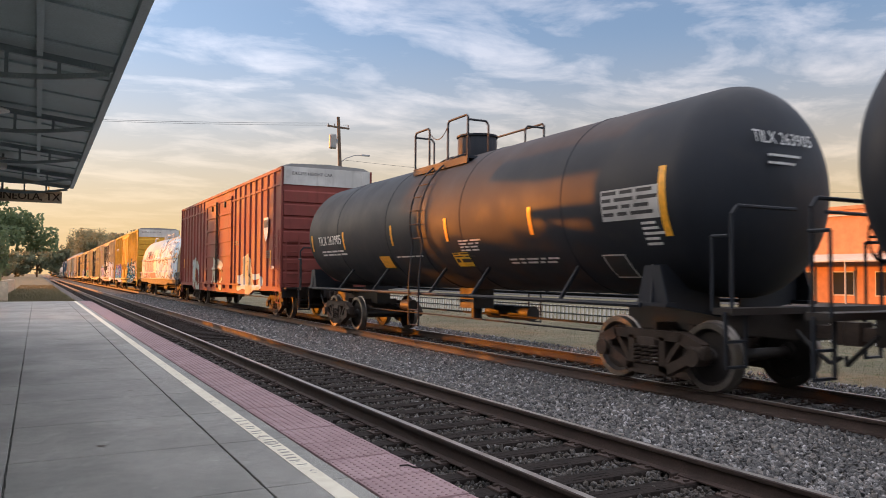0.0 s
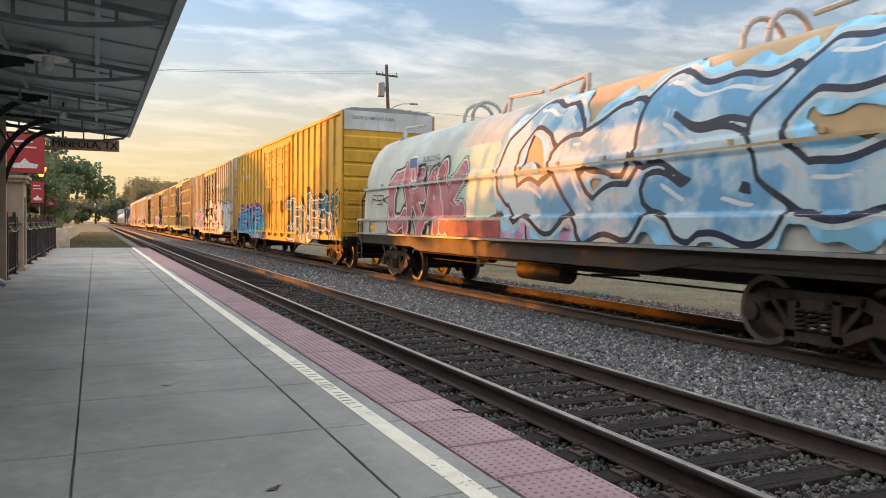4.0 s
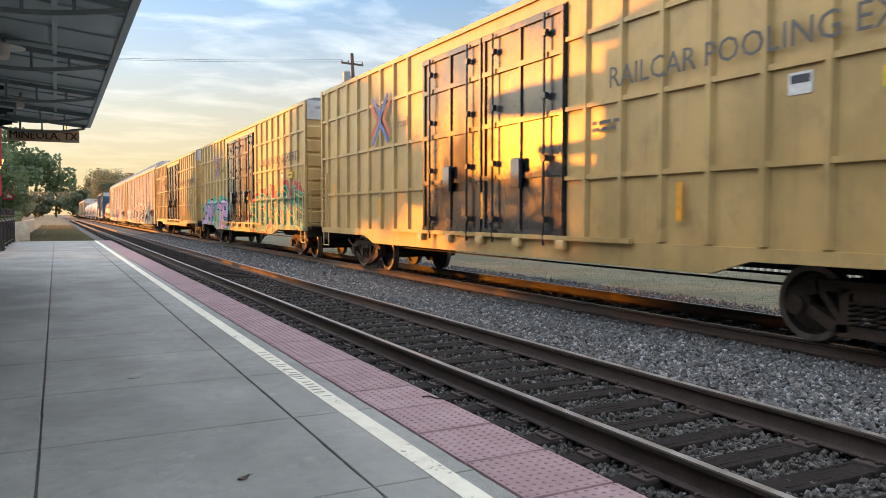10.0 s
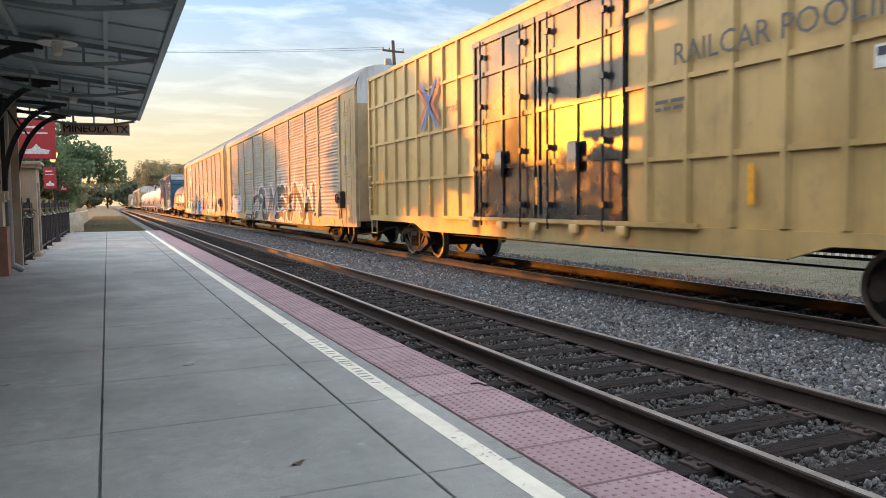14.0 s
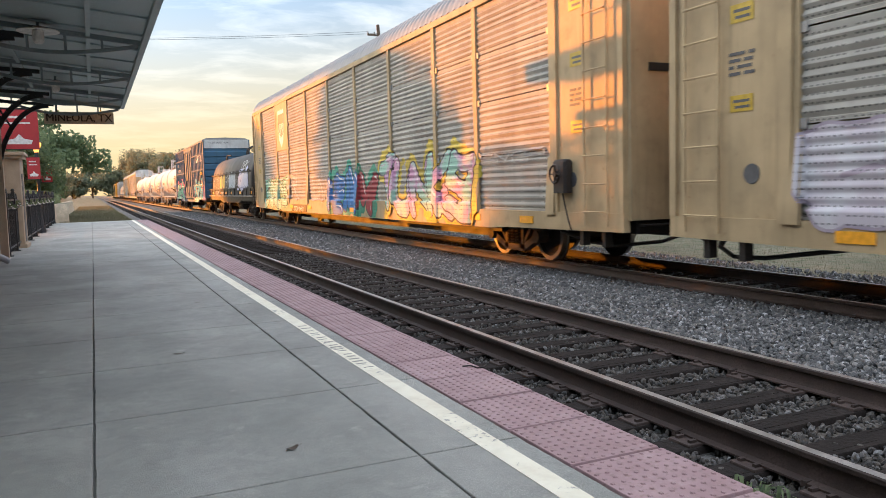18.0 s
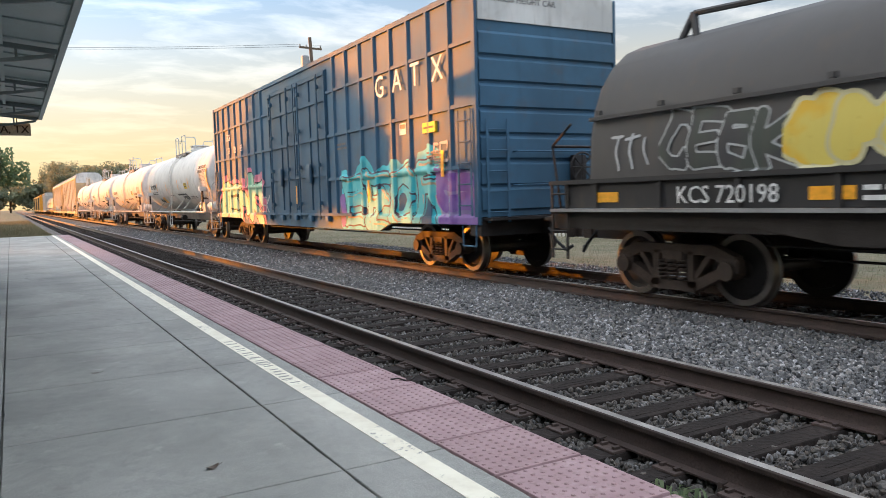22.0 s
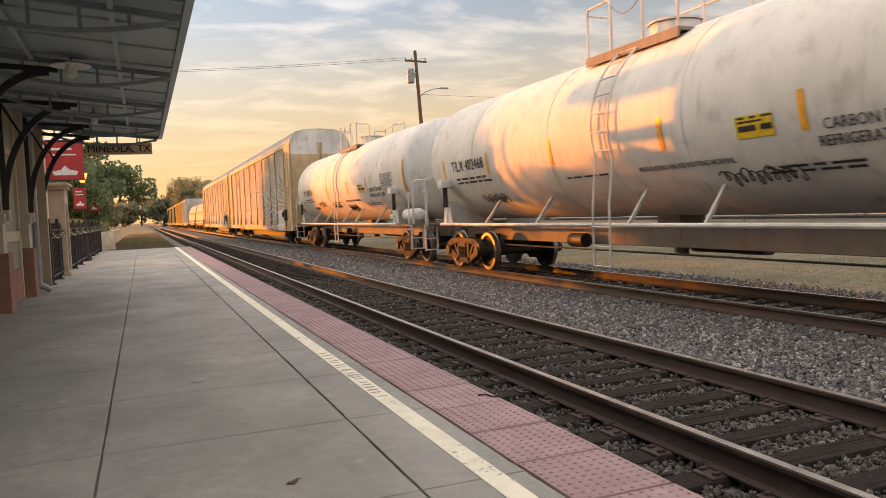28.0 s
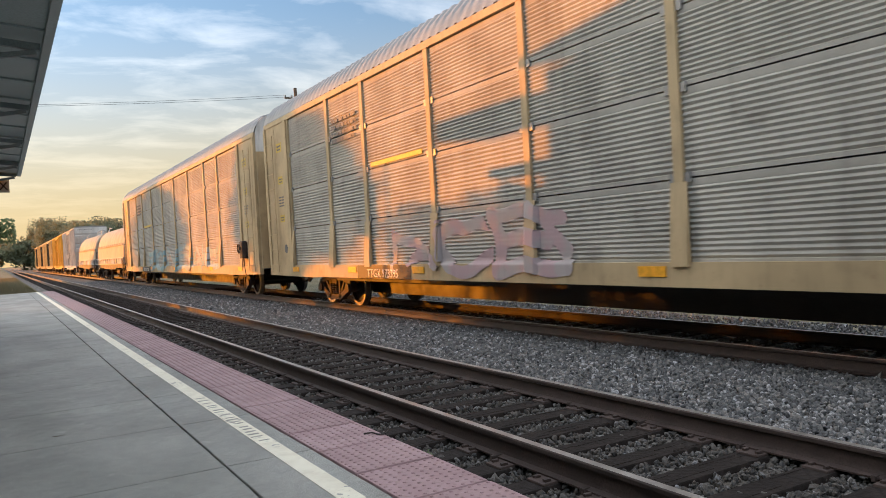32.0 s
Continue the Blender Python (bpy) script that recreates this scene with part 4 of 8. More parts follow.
    if len(stringers) == 3:
        card = part("placard", Shape().box(-w - 0.062, -w, -h + 1.45, -h + 1.95, 2.72, 2.92), M_sign_yellow, car, "yellow placard with a dark border")
        part("placard_print", Shape().box(-w - 0.065, -w - 0.062, -h + 1.50, -h + 1.90, 2.80, 2.84), M_black_letter, card)
        label_ = part("sticker", Shape().box(-w - 0.012, -w, -h + 2.75, -h + 3.05, 2.78, 3.02), M_white_letter, car, "white printed sticker")
        part("sticker_print", Shape().box(-w - 0.015, -w - 0.012, -h + 2.78, -h + 3.02, 2.90, 2.99), M_navy, label_)
    bars(car, M_grey_letter, d0 - 1.0, lo + 1.75, 0.6, 2, -w - 0.064, 0.05, 0.1, int(front) + 1)
    if emblem:
        emblem(car, w, h, lo)
    return car


def shield(y, z, k=1.0, fill=None):
    def draw(car, w, h, lo):
        pts = [(-0.42, 0.5), (-0.30, 0.56), (-0.15, 0.48), (0, 0.58), (0.15, 0.48), (0.30, 0.56), (0.42, 0.5), (0.40, -0.1), (0.28, -0.45), (0, -0.7), (-0.28, -0.45), (-0.40, -0.1)]
        a = part("emblem", Shape().along([(y + p * k, z + q * k) for p, q in pts], -w - 0.071, -w - 0.063, "x"), M_white_letter, car)
        part("emblem_band", Shape().box(-w - 0.075, -w - 0.071, y - 0.38 * k, y + 0.38 * k, z + 0.02 * k, z + 0.42 * k), fill or M_red_letter, a)
    return draw


def star_cross(y, z, k=1.0):
    """A painted emblem: a cross whose four arms are half red, half blue."""
    def draw(car, w, h, lo):
        def bar(p, q, wide, mat, lift):
            part("painted_bar", Shape().beam((-w - 0.064 - lift, y - p[0] * k, z + p[1] * k), (-w - 0.064 - lift, y - q[0] * k, z + q[1] * k), 0.004, wide * k), mat, car)
        for sx in (-1, 1):
            for sz in (-1, 1):
                bar((sx * 0.45, sz * 0.53), (sx * 0.02, sz * 0.10), 0.11, M_blue_arrow, 0.001 * (sx + 2 * sz + 3))
                bar((sx * 0.57, sz * 0.38), (sx * 0.16, sz * -0.01), 0.11, M_red_arrow, 0.001 * (sx + 2 * sz + 3))
        bar((0.0, 0.20), (0.0, -0.20), 0.11, M_blue_arrow, 0.008)
    return draw


M_white_panel = car_paint("white_end_panel", (0.62, 0.62, 0.60), 0.5, rust=0.15)
M_grey_letter = plain("faded_grey_lettering", (0.10, 0.10, 0.105), 0.6)
M_galv_roof = surface("galvanised_roof_steel", (0.30, 0.30, 0.30), 0.5, 2, 0.2, 0.4)
M_red_arrow = plain("red_arrow_paint", (0.55, 0.09, 0.05), 0.5)
M_blue_arrow = plain("blue_arrow_paint", (0.06, 0.12, 0.42), 0.5)

TAN = (0.52, 0.365, 0.145)
TAN_PALE = (0.54, 0.40, 0.215)
YELLOW = (0.62, 0.35, 0.035)


def scribble(car, y, z, wide, high, R, zc, seed):
    """A sprayed scrawl of loops with no readable meaning, on the shell of a tank."""
    r = random.Random(seed)
    u, pts = 0.0, []
    n = r.randint(26, 36)
    for i in range(n):
        u = i / (n - 1)
        zz = z + high * (0.5 * math.sin(i * 1.9 + seed) * r.uniform(0.6, 1.0) + 0.1 * math.sin(i * 0.7))
        yy = y + wide * (0.5 - u) + 0.10 * math.cos(i * 1.9 + seed)
        pts.append((yy, zz))
    fine = []
    for a, b, c in zip(pts, pts[1:], pts[2:]):
        for k in range(4):
            q = k / 4
            m0 = ((a[0] + b[0]) / 2, (a[1] + b[1]) / 2)
            m1 = ((b[0] + c[0]) / 2, (b[1] + c[1]) / 2)
            fine.append(((1 - q) ** 2 * m0[0] + 2 * q * (1 - q) * b[0] + q * q * m1[0], (1 - q) ** 2 * m0[1] + 2 * q * (1 - q) * b[1] + q * q * m1[1]))
    line = []
    for yy, zz in fine:
        a = math.asin(max(-0.95, min(0.95, (zz - zc) / R)))
        line.append((-(R + 0.001) * math.cos(a), yy, zc + (R + 0.001) * math.sin(a)))
    part("scrawl", Shape().tube(line, 0.011, 4), M_black_letter, car, "thin black sprayed scrawl")


def tank_car(label, front, pitch, paint, dark, rail_mat, mark, white=True, letter=None, placard=False, scrawl=(), trucks=(-6.95, 6.95)):
    half = pitch / 2
    car = new_car("tank_car", label, front, half, "tank car")
    R, zc = (1.50, 2.72) if white else (1.47, 2.69)
    h = half - (0.55 if white or front < 0 else 0.75)
    prof = [(0.0, -h)]
    for i in range(1, 9):
        a = i / 8 * math.pi / 2
        prof.append((R * math.sin(a), -h + 0.75 * (1 - math.cos(a))))
    prof += [(R, y) for y in (-h * 0.45, -0.02)]
    prof += [(R + 0.012, 0.0 - 0.01), (R + 0.012, 0.01), (R, 0.02)] + [(R, h * 0.45)]
    for i in range(8, -1, -1):
        a = i / 8 * math.pi / 2
        prof.append((R * math.sin(a), h - 0.75 * (1 - math.cos(a))))
    part("tank_shell", Shape().turned(prof, (0, 0, zc), "y", 56), paint, car)
    for y in (-h * 0.62, -h * 0.22, h * 0.22, h * 0.62):
        part("weld_band", Shape().turned([(R + 0.001, y - 0.03), (R + 0.010, y - 0.02), (R + 0.010, y + 0.02), (R + 0.001, y + 0.03)], (0, 0, zc), "y", 56), paint, car)
    # manway, platform and railing on top
    tz = zc + R
    dz, neck = (tz - 0.20, 0.22) if white else (tz - 0.24, 0.44)
    deck = part("top_platform", Shape().box(-0.98, -0.50, -1.25, 1.25, dz, dz + 0.05).box(0.50, 0.98, -1.25, 1.25, dz, dz + 0.05).box(-0.95, 0.95, -0.95, -0.88, dz - 0.12, dz - 0.002).box(-0.95, 0.95, 0.88, 0.95, dz - 0.12, dz - 0.002).box(-0.99, -0.95, -1.25, 1.25, dz - 0.10, dz - 0.002), dark, car)
    part("manway", Shape().turned([(0.0, neck), (0.42, neck), (0.44, neck - 0.03), (0.44, 0.05), (0.44, -0.08)], (0, 0, tz), "z", 24), M_manway_white if white else dark, deck)
    part("manway_lid", Shape().turned([(0.0, neck + 0.07), (0.36, neck + 0.06), (0.47, neck + 0.04), (0.47, neck)], (0, 0, tz), "z", 20).cyl((0.2, 0.1, tz + neck + 0.05), (0.2, 0.1, tz + neck + 0.12), 0.06, 8), M_manway_white if white else dark, deck)
    up = dz + 0.90
    for sx in (-1, 1):
        s = Shape()
        x = sx * 0.95
        s.tube([(x, -1.22, dz), (x, -1.22, up - 0.06), (x, -1.16, up), (x, 1.16, up), (x, 1.22, up - 0.06), (x, 1.22, dz)] if sx > 0 else [(x, -1.22, dz), (x, -1.22, up - 0.06), (x, -1.16, up), (x, -0.42, up), (x, -0.36, up - 0.06), (x, -0.36, dz)], 0.024, 7)
        part("railing", s, rail_mat, deck)
        if sx < 0:
            part("railing", Shape().tube([(x, 0.50, dz), (x, 0.50, up - 0.06), (x, 0.56, up), (x, 1.16, up), (x, 1.22, up - 0.06), (x, 1.22, dz)], 0.024, 7), rail_mat, deck)
    for sy in (-1, 1):
        for sx in (-1, 1):
            s = Shape()
            y = sy * 1.22
            s.tube([(sx * 0.95, y, dz), (sx * 0.95, y, up - 0.10), (sx * 0.52, y, up - 0.10), (sx * 0.46, y, up - 0.18), (sx * 0.46, y, dz)], 0.022, 6)
            part("railing", s, rail_mat, deck)
    part("safety_chain", Shape().tube([(-0.95, 0.50 - 0.86 * k / 8, up - 0.10 - 0.22 * (1 - (k / 4 - 1) ** 2)) for k in range(9)], 0.010, 5), dark, deck)
    # side ladder bowed over the shell, with its lower step
    for sx in (-1, 1):
        bow = [(sx * (R + 0.09) * math.cos(radians(a)), zc + (R + 0.09) * math.sin(radians(a))) for a in range(-18, 76, 10)]
        stile = lambda y: Shape().tube([(sx * (R + 0.10), y, 0.45), (sx * (R + 0.10), y, 1.4)] + [(px, y, pz) for px, pz in bow], 0.02, 6)
        steps = part("ladder", stile(-0.24), rail_mat, car)
        part("stile", stile(0.24), rail_mat, steps)
        spots = [(sx * (R + 0.10), z) for z in (0.46, 0.78, 1.1)] + [(sx * (R + 0.09) * math.cos(radians(a)), zc + (R + 0.09) * math.sin(radians(a))) for a in range(-14, 76, 11)]
        for px, pz in spots:
            part("rung", rung_mesh(0, 0, -0.24, 0.24, rail_mat), None, steps, at=pose(px, -0.24, pz))
        # running rail along the tank's foot, held by sloping struts
        s = Shape().cyl((sx * 1.52, -h + 1.2, 1.13), (sx * 1.52, h - 1.2, 1.13), 0.035, 8)
        part("side_rail", s, rail_mat, car)
        for y in (-5.05, -2.35, -0.62, 2.35, 4.65):
            part("strut", Shape().beam((sx * 1.52, y, 1.13), (sx * 1.06, y + 0.1, 1.66), 0.035, 0.06), rail_mat, car)
    # stub sills, saddles, end platforms and railings
    for e in (-1, 1):
        ye = e * (half - 0.75)
        s = Shape()
        s.box(-0.2, 0.2, min(e * (h - 2.9), e * (half - 0.4)), max(e * (h - 2.9), e * (half - 0.4)), 0.72, 1.08)
        s.box(-1.5, 1.5, min(ye, ye + e * 0.3), max(ye, ye + e * 0.3), 1.06, 1.14)
        part("stub_sill", s, M_steel_dark if not white else M_under_white, car)
        for sx in (-1, 1):
            s = Shape()
            y = e * 7.0
            s.along([(sx * 0.2, 0.95), (sx * 1.5, 1.16), (sx * 1.44, 1.68), (sx * 1.22, 1.68), (sx * 0.8, 1.35), (sx * 0.2, 1.22)][::sx], y - 0.02, y + 0.02)
            s.box(min(sx * 1.3, sx * 1.5), max(sx * 1.3, sx * 1.5), y - 0.3, y + 0.3, 1.12, 1.17)
            s.along([(y - 0.28, 1.16), (y + 0.28, 1.16), (y + 0.14, 1.66), (y - 0.14, 1.66)], sx * 1.43, sx * 1.46, "x")
            part("saddle", s, rail_mat, car)
            s = Shape()
            s.tube([(sx * 1.45, ye + e * 0.25, 1.1), (sx * 1.45, ye + e * 0.25, 2.25), (sx * 1.35, ye + e * 0.25, 2.36), (sx * 0.3, ye + e * 0.25, 2.36)], 0.025, 7)
            s.tube([(sx * 1.5, ye, 1.1), (sx * 1.5, ye, 2.0), (sx * 1.5, ye + e * 0.25, 2.0)], 0.022, 6)
            part("end_railing", s, rail_mat, car)
            s = Shape()
            for dx in (0, 0.34):
                s.beam((sx * (1.5 - dx), ye + e * 0.2, 0.42), (sx * (1.5 - dx), ye + e * 0.2, 1.1), 0.05, 0.03)
            for z in (0.44, 0.74):
                s.beam((sx * 1.5, ye + e * 0.2, z), (sx * 1.16, ye + e * 0.2, z), 0.06, 0.03)
            part("step", s, rail_mat, car)
    s = Shape()
    s.turned([(0.26, -0.012), (0.29, 0.0), (0.26, 0.012), (0.24, 0.0), (0.26, -0.012)], (-0.55, half - 0.72, 1.95), "y", 18)
    for i in range(3):
        a = i * math.pi / 3
        s.cyl((-0.55 - 0.26 * math.cos(a), half - 0.72, 1.95 - 0.26 * math.sin(a)), (-0.55 + 0.26 * math.cos(a), half - 0.72, 1.95 + 0.26 * math.sin(a)), 0.014, 6)
    part("brake_wheel", s, rail_mat, car)
    under = Shape().box(-0.26, 0.26, -0.3, 0.3, 0.8, zc - R + 0.06).cyl((0, 0, 0.55), (0, 0, 0.8), 0.12, 12)
    if white:
        under.box(-0.25, 0.25, -h + 1.5, h - 1.5, 0.70, 1.06)
    part("bottom_outlet", under, M_under_white if white else M_steel_dark, car)
    if white:
        for sy in (-1, 1):
            y = sy * 7.0
            if sy < 0:
                s = Shape().turned([(0.0, y - 1.62), (0.12, y - 1.6), (0.19, y - 1.52), (0.19, y - 0.52), (0.12, y - 0.44), (0.0, y - 0.42)], (-1.25, 0, 1.38), "y", 16)
                part("air_reservoir", s, paint, car)
            part("valve_box", Shape().box(-1.64, -1.34, y - 0.15, y + 0.15, 2.04, 2.22, 0.02), paint, car)
            for d in (-0.07, 0.07):
                part("valve_pipe", Shape().cyl((-1.5, y + d, 1.55), (-1.5, y + d, 2.04), 0.035, 8), M_steel_dark, car)
    for y in trucks:
        truck(car, y)
    draft_gear(car, half, M_steel_dark, 1.06, sill=False)

    def on_shell(name, y, z, wy, hz, mat, lift=0.006, parent=car):
        """A patch that follows the shell."""
        s, n = Shape(), 5
        a0, a1 = math.asin((z - hz / 2 - zc) / R), math.asin((z + hz / 2 - zc) / R)
        vs = []
        for i in range(n + 1):
            a = a0 + (a1 - a0) * i / n
            for y_ in (y - wy / 2, y + wy / 2):
                vs.append((-(R + lift) * math.cos(a), y_, zc + (R + lift) * math.sin(a)))
        s.add(vs, [(2 * i, 2 * i + 2, 2 * i + 3, 2 * i + 1) for i in range(n)])
        return part(name, s, mat, parent)

    def on_shell_bars(y, z, wide, rows, mat, seed, size=0.05, lift=0.008):
        rnd = random.Random(seed)
        for i in range(rows):
            k = y + wide / 2
            while k > y - wide / 2 + 0.1:
                w = rnd.uniform(0.12, 0.45)
                on_shell("marking", k - w / 2, z - i * size * 2, w, size, mat, lift)
                k -= w + 0.07
    letter = letter or (M_black_letter if white else M_white_letter)
    tilt = lambda y, z: pose(-(R + 0.014) * math.cos(math.asin((z - zc) / R)), y, zc + (R + 0.014) * (z - zc) / R, 90 - math.degrees(math.asin((z - zc) / R)), 0, -90)
    lettering(mark, 0.36, letter, car, tilt(5.62, zc - 0.23), squeeze=0.95)
    on_shell_bars(5.62, zc - 0.52, 1.6, 2, letter, int(front), 0.045)
    if not white:
        on_shell_bars(-2.0, zc - 0.50, 0.8, 4, letter, int(front) + 1, 0.03)
    on_shell_bars(-3.9, zc - 0.88, 1.5, 2, letter, int(front) + 2, 0.03)
    on_shell_bars(0.9, zc - 0.75, 1.2, 1, letter, int(front) + 3, 0.03)
    for y in (7.05, 4.55, 1.8, -1.4, -3.95) if white else (7.1, 4.55, 1.45, -1.2, -4.15):
        on_shell("reflector", y, zc - 0.26, 0.10, 0.46, M_yellow_tape, 0.012)
    on_shell("reflector", -7.85 if white else -7.2, zc - 0.18, 0.13, 0.92, M_yellow_tape, 0.012)
    sy, sz = (-3.2, zc - 0.36) if white else (-1.5, zc - 0.85)
    on_shell("warning_sign", sy, sz, 0.62, 0.27, M_sign_yellow, 0.012)
    on_shell_bars(sy, sz + 0.11, 0.54, 2, M_black_letter, int(front) + 8, 0.025, 0.015)
    on_shell_bars(sy, sz - 0.02, 0.54, 1, M_black_letter, int(front) + 9, 0.07, 0.015)
    if white:
        on_shell("warning_sign", h * 0.45, zc - 0.95, 0.7, 0.3, M_yellow_tape, 0.012) if placard == 2 else None
        first = mark.endswith("785")
        py, pz = (-7.02, zc - 0.12) if first else (-6.15, zc - 0.26)
        on_shell("data_panel", py, pz, 1.1, 0.52, M_panel_grey, 0.008)
        on_shell_bars(py, pz + 0.22, 1.0, 7, M_grey_letter, int(front) + 5, 0.028)
        ly, lz = (-7.05, zc + 0.34) if first else (-4.92, zc - 0.46)
        lettering("REGULATING VALVES VENTING NORMAL", 0.115, letter, car, tilt(-1.7, 1.98), squeeze=0.95)
        lettering("CARBON DIOXIDE", 0.19, letter, car, tilt(ly, lz), squeeze=0.9)
        lettering("REFRIGERATED LIQUID", 0.19, letter, car, tilt(ly, lz - 0.18), squeeze=0.85)
        p = part("hazard_placard", Shape().along([(-7.25, 1.15), (-7.47, 1.37), (-7.25, 1.59), (-7.03, 1.37)], -1.66, -1.65, "x"), M_placard_pale, car)
        part("placard_band", Shape().box(-1.668, -1.66, -7.37, -7.13, 1.31, 1.43), M_white_letter, p)
        part("placard_edge", Shape().along([(-7.25, 1.19), (-7.43, 1.37), (-7.25, 1.55), (-7.07, 1.37)], -1.664, -1.66, "x"), M_placard_green, p)
        for yy, zz, wy, hz, n_ in scrawl:
            scribble(car, yy, zz, wy, hz, R, zc, n_)
    else:
        panel = on_shell("data_panel", -6.55, zc - 0.17, 1.15, 0.44, M_panel_grey, 0.008)
        on_shell_bars(-6.55, zc + 0.0, 1.1, 4, M_black_letter, int(front) + 5, 0.05)
        on_shell_bars(-6.95, zc - 0.45, 0.42, 5, letter, int(front) + 6, 0.035)
        on_shell("warning_sign", 2.2, zc - 0.85, 0.6, 0.27, M_yellow_tape, 0.012)
        on_shell("hazard_placard_edge", -5.94, zc - 1.02, 0.5, 0.34, M_white_letter, 0.010)
        on_shell("hazard_placard", -5.94, zc - 1.02, 0.45, 0.30, M_placard_dark, 0.013)
    lettering(mark, 0.24, letter, car, pose(-0.12, -h + 0.055, zc + 0.62, 90 - 12, 0, 0), squeeze=0.9)
    for i in range(2):
        part("head_marking", Shape().box(-0.45, 0.15 - 0.1 * i, -h + 0.005, -h + 0.02, zc + 0.38 - 0.10 * i, zc + 0.41 - 0.10 * i), letter, car)
    return car


M_tank_black = car_paint("black_tank_paint", (0.022, 0.026, 0.034), 0.45, (0.05, 0.045, 0.04), 0.2, rust=0.04)
M_tank_white = car_paint("grey_white_tank_paint", (0.66, 0.645, 0.615), 0.50, (0.10, 0.08, 0.065), 0.35, rust=0.1, fade=0.08, spec=0.15)
M_manway_white = car_paint("white_manway_paint", (0.62, 0.61, 0.58), 0.45)
M_deck_brown = car_paint("dusty_galvanised_deck", (0.26, 0.23, 0.20), 0.6, rust=0.35)
M_under_white = car_paint("dusty_brown_underframe", (0.20, 0.17, 0.145), 0.6, rust=0.3)
M_rail_white = car_paint("white_handrail_paint", (0.60, 0.59, 0.56), 0.45)
M_panel_grey = car_paint("printed_grey_panel", (0.50, 0.50, 0.49), 0.5)
M_sign_yellow = plain("yellow_sign_sheet", (0.72, 0.50, 0.02), 0.5)
M_placard_pale = plain("pale_placard_edge", (0.55, 0.55, 0.53), 0.5)
M_placard_green = plain("green_placard", (0.03, 0.20, 0.11), 0.5)
M_placard_dark = plain("black_placard", (0.03, 0.03, 0.03), 0.5)


M_yellow_card = plain("yellow_placard", (0.52, 0.36, 0.03), 0.5)


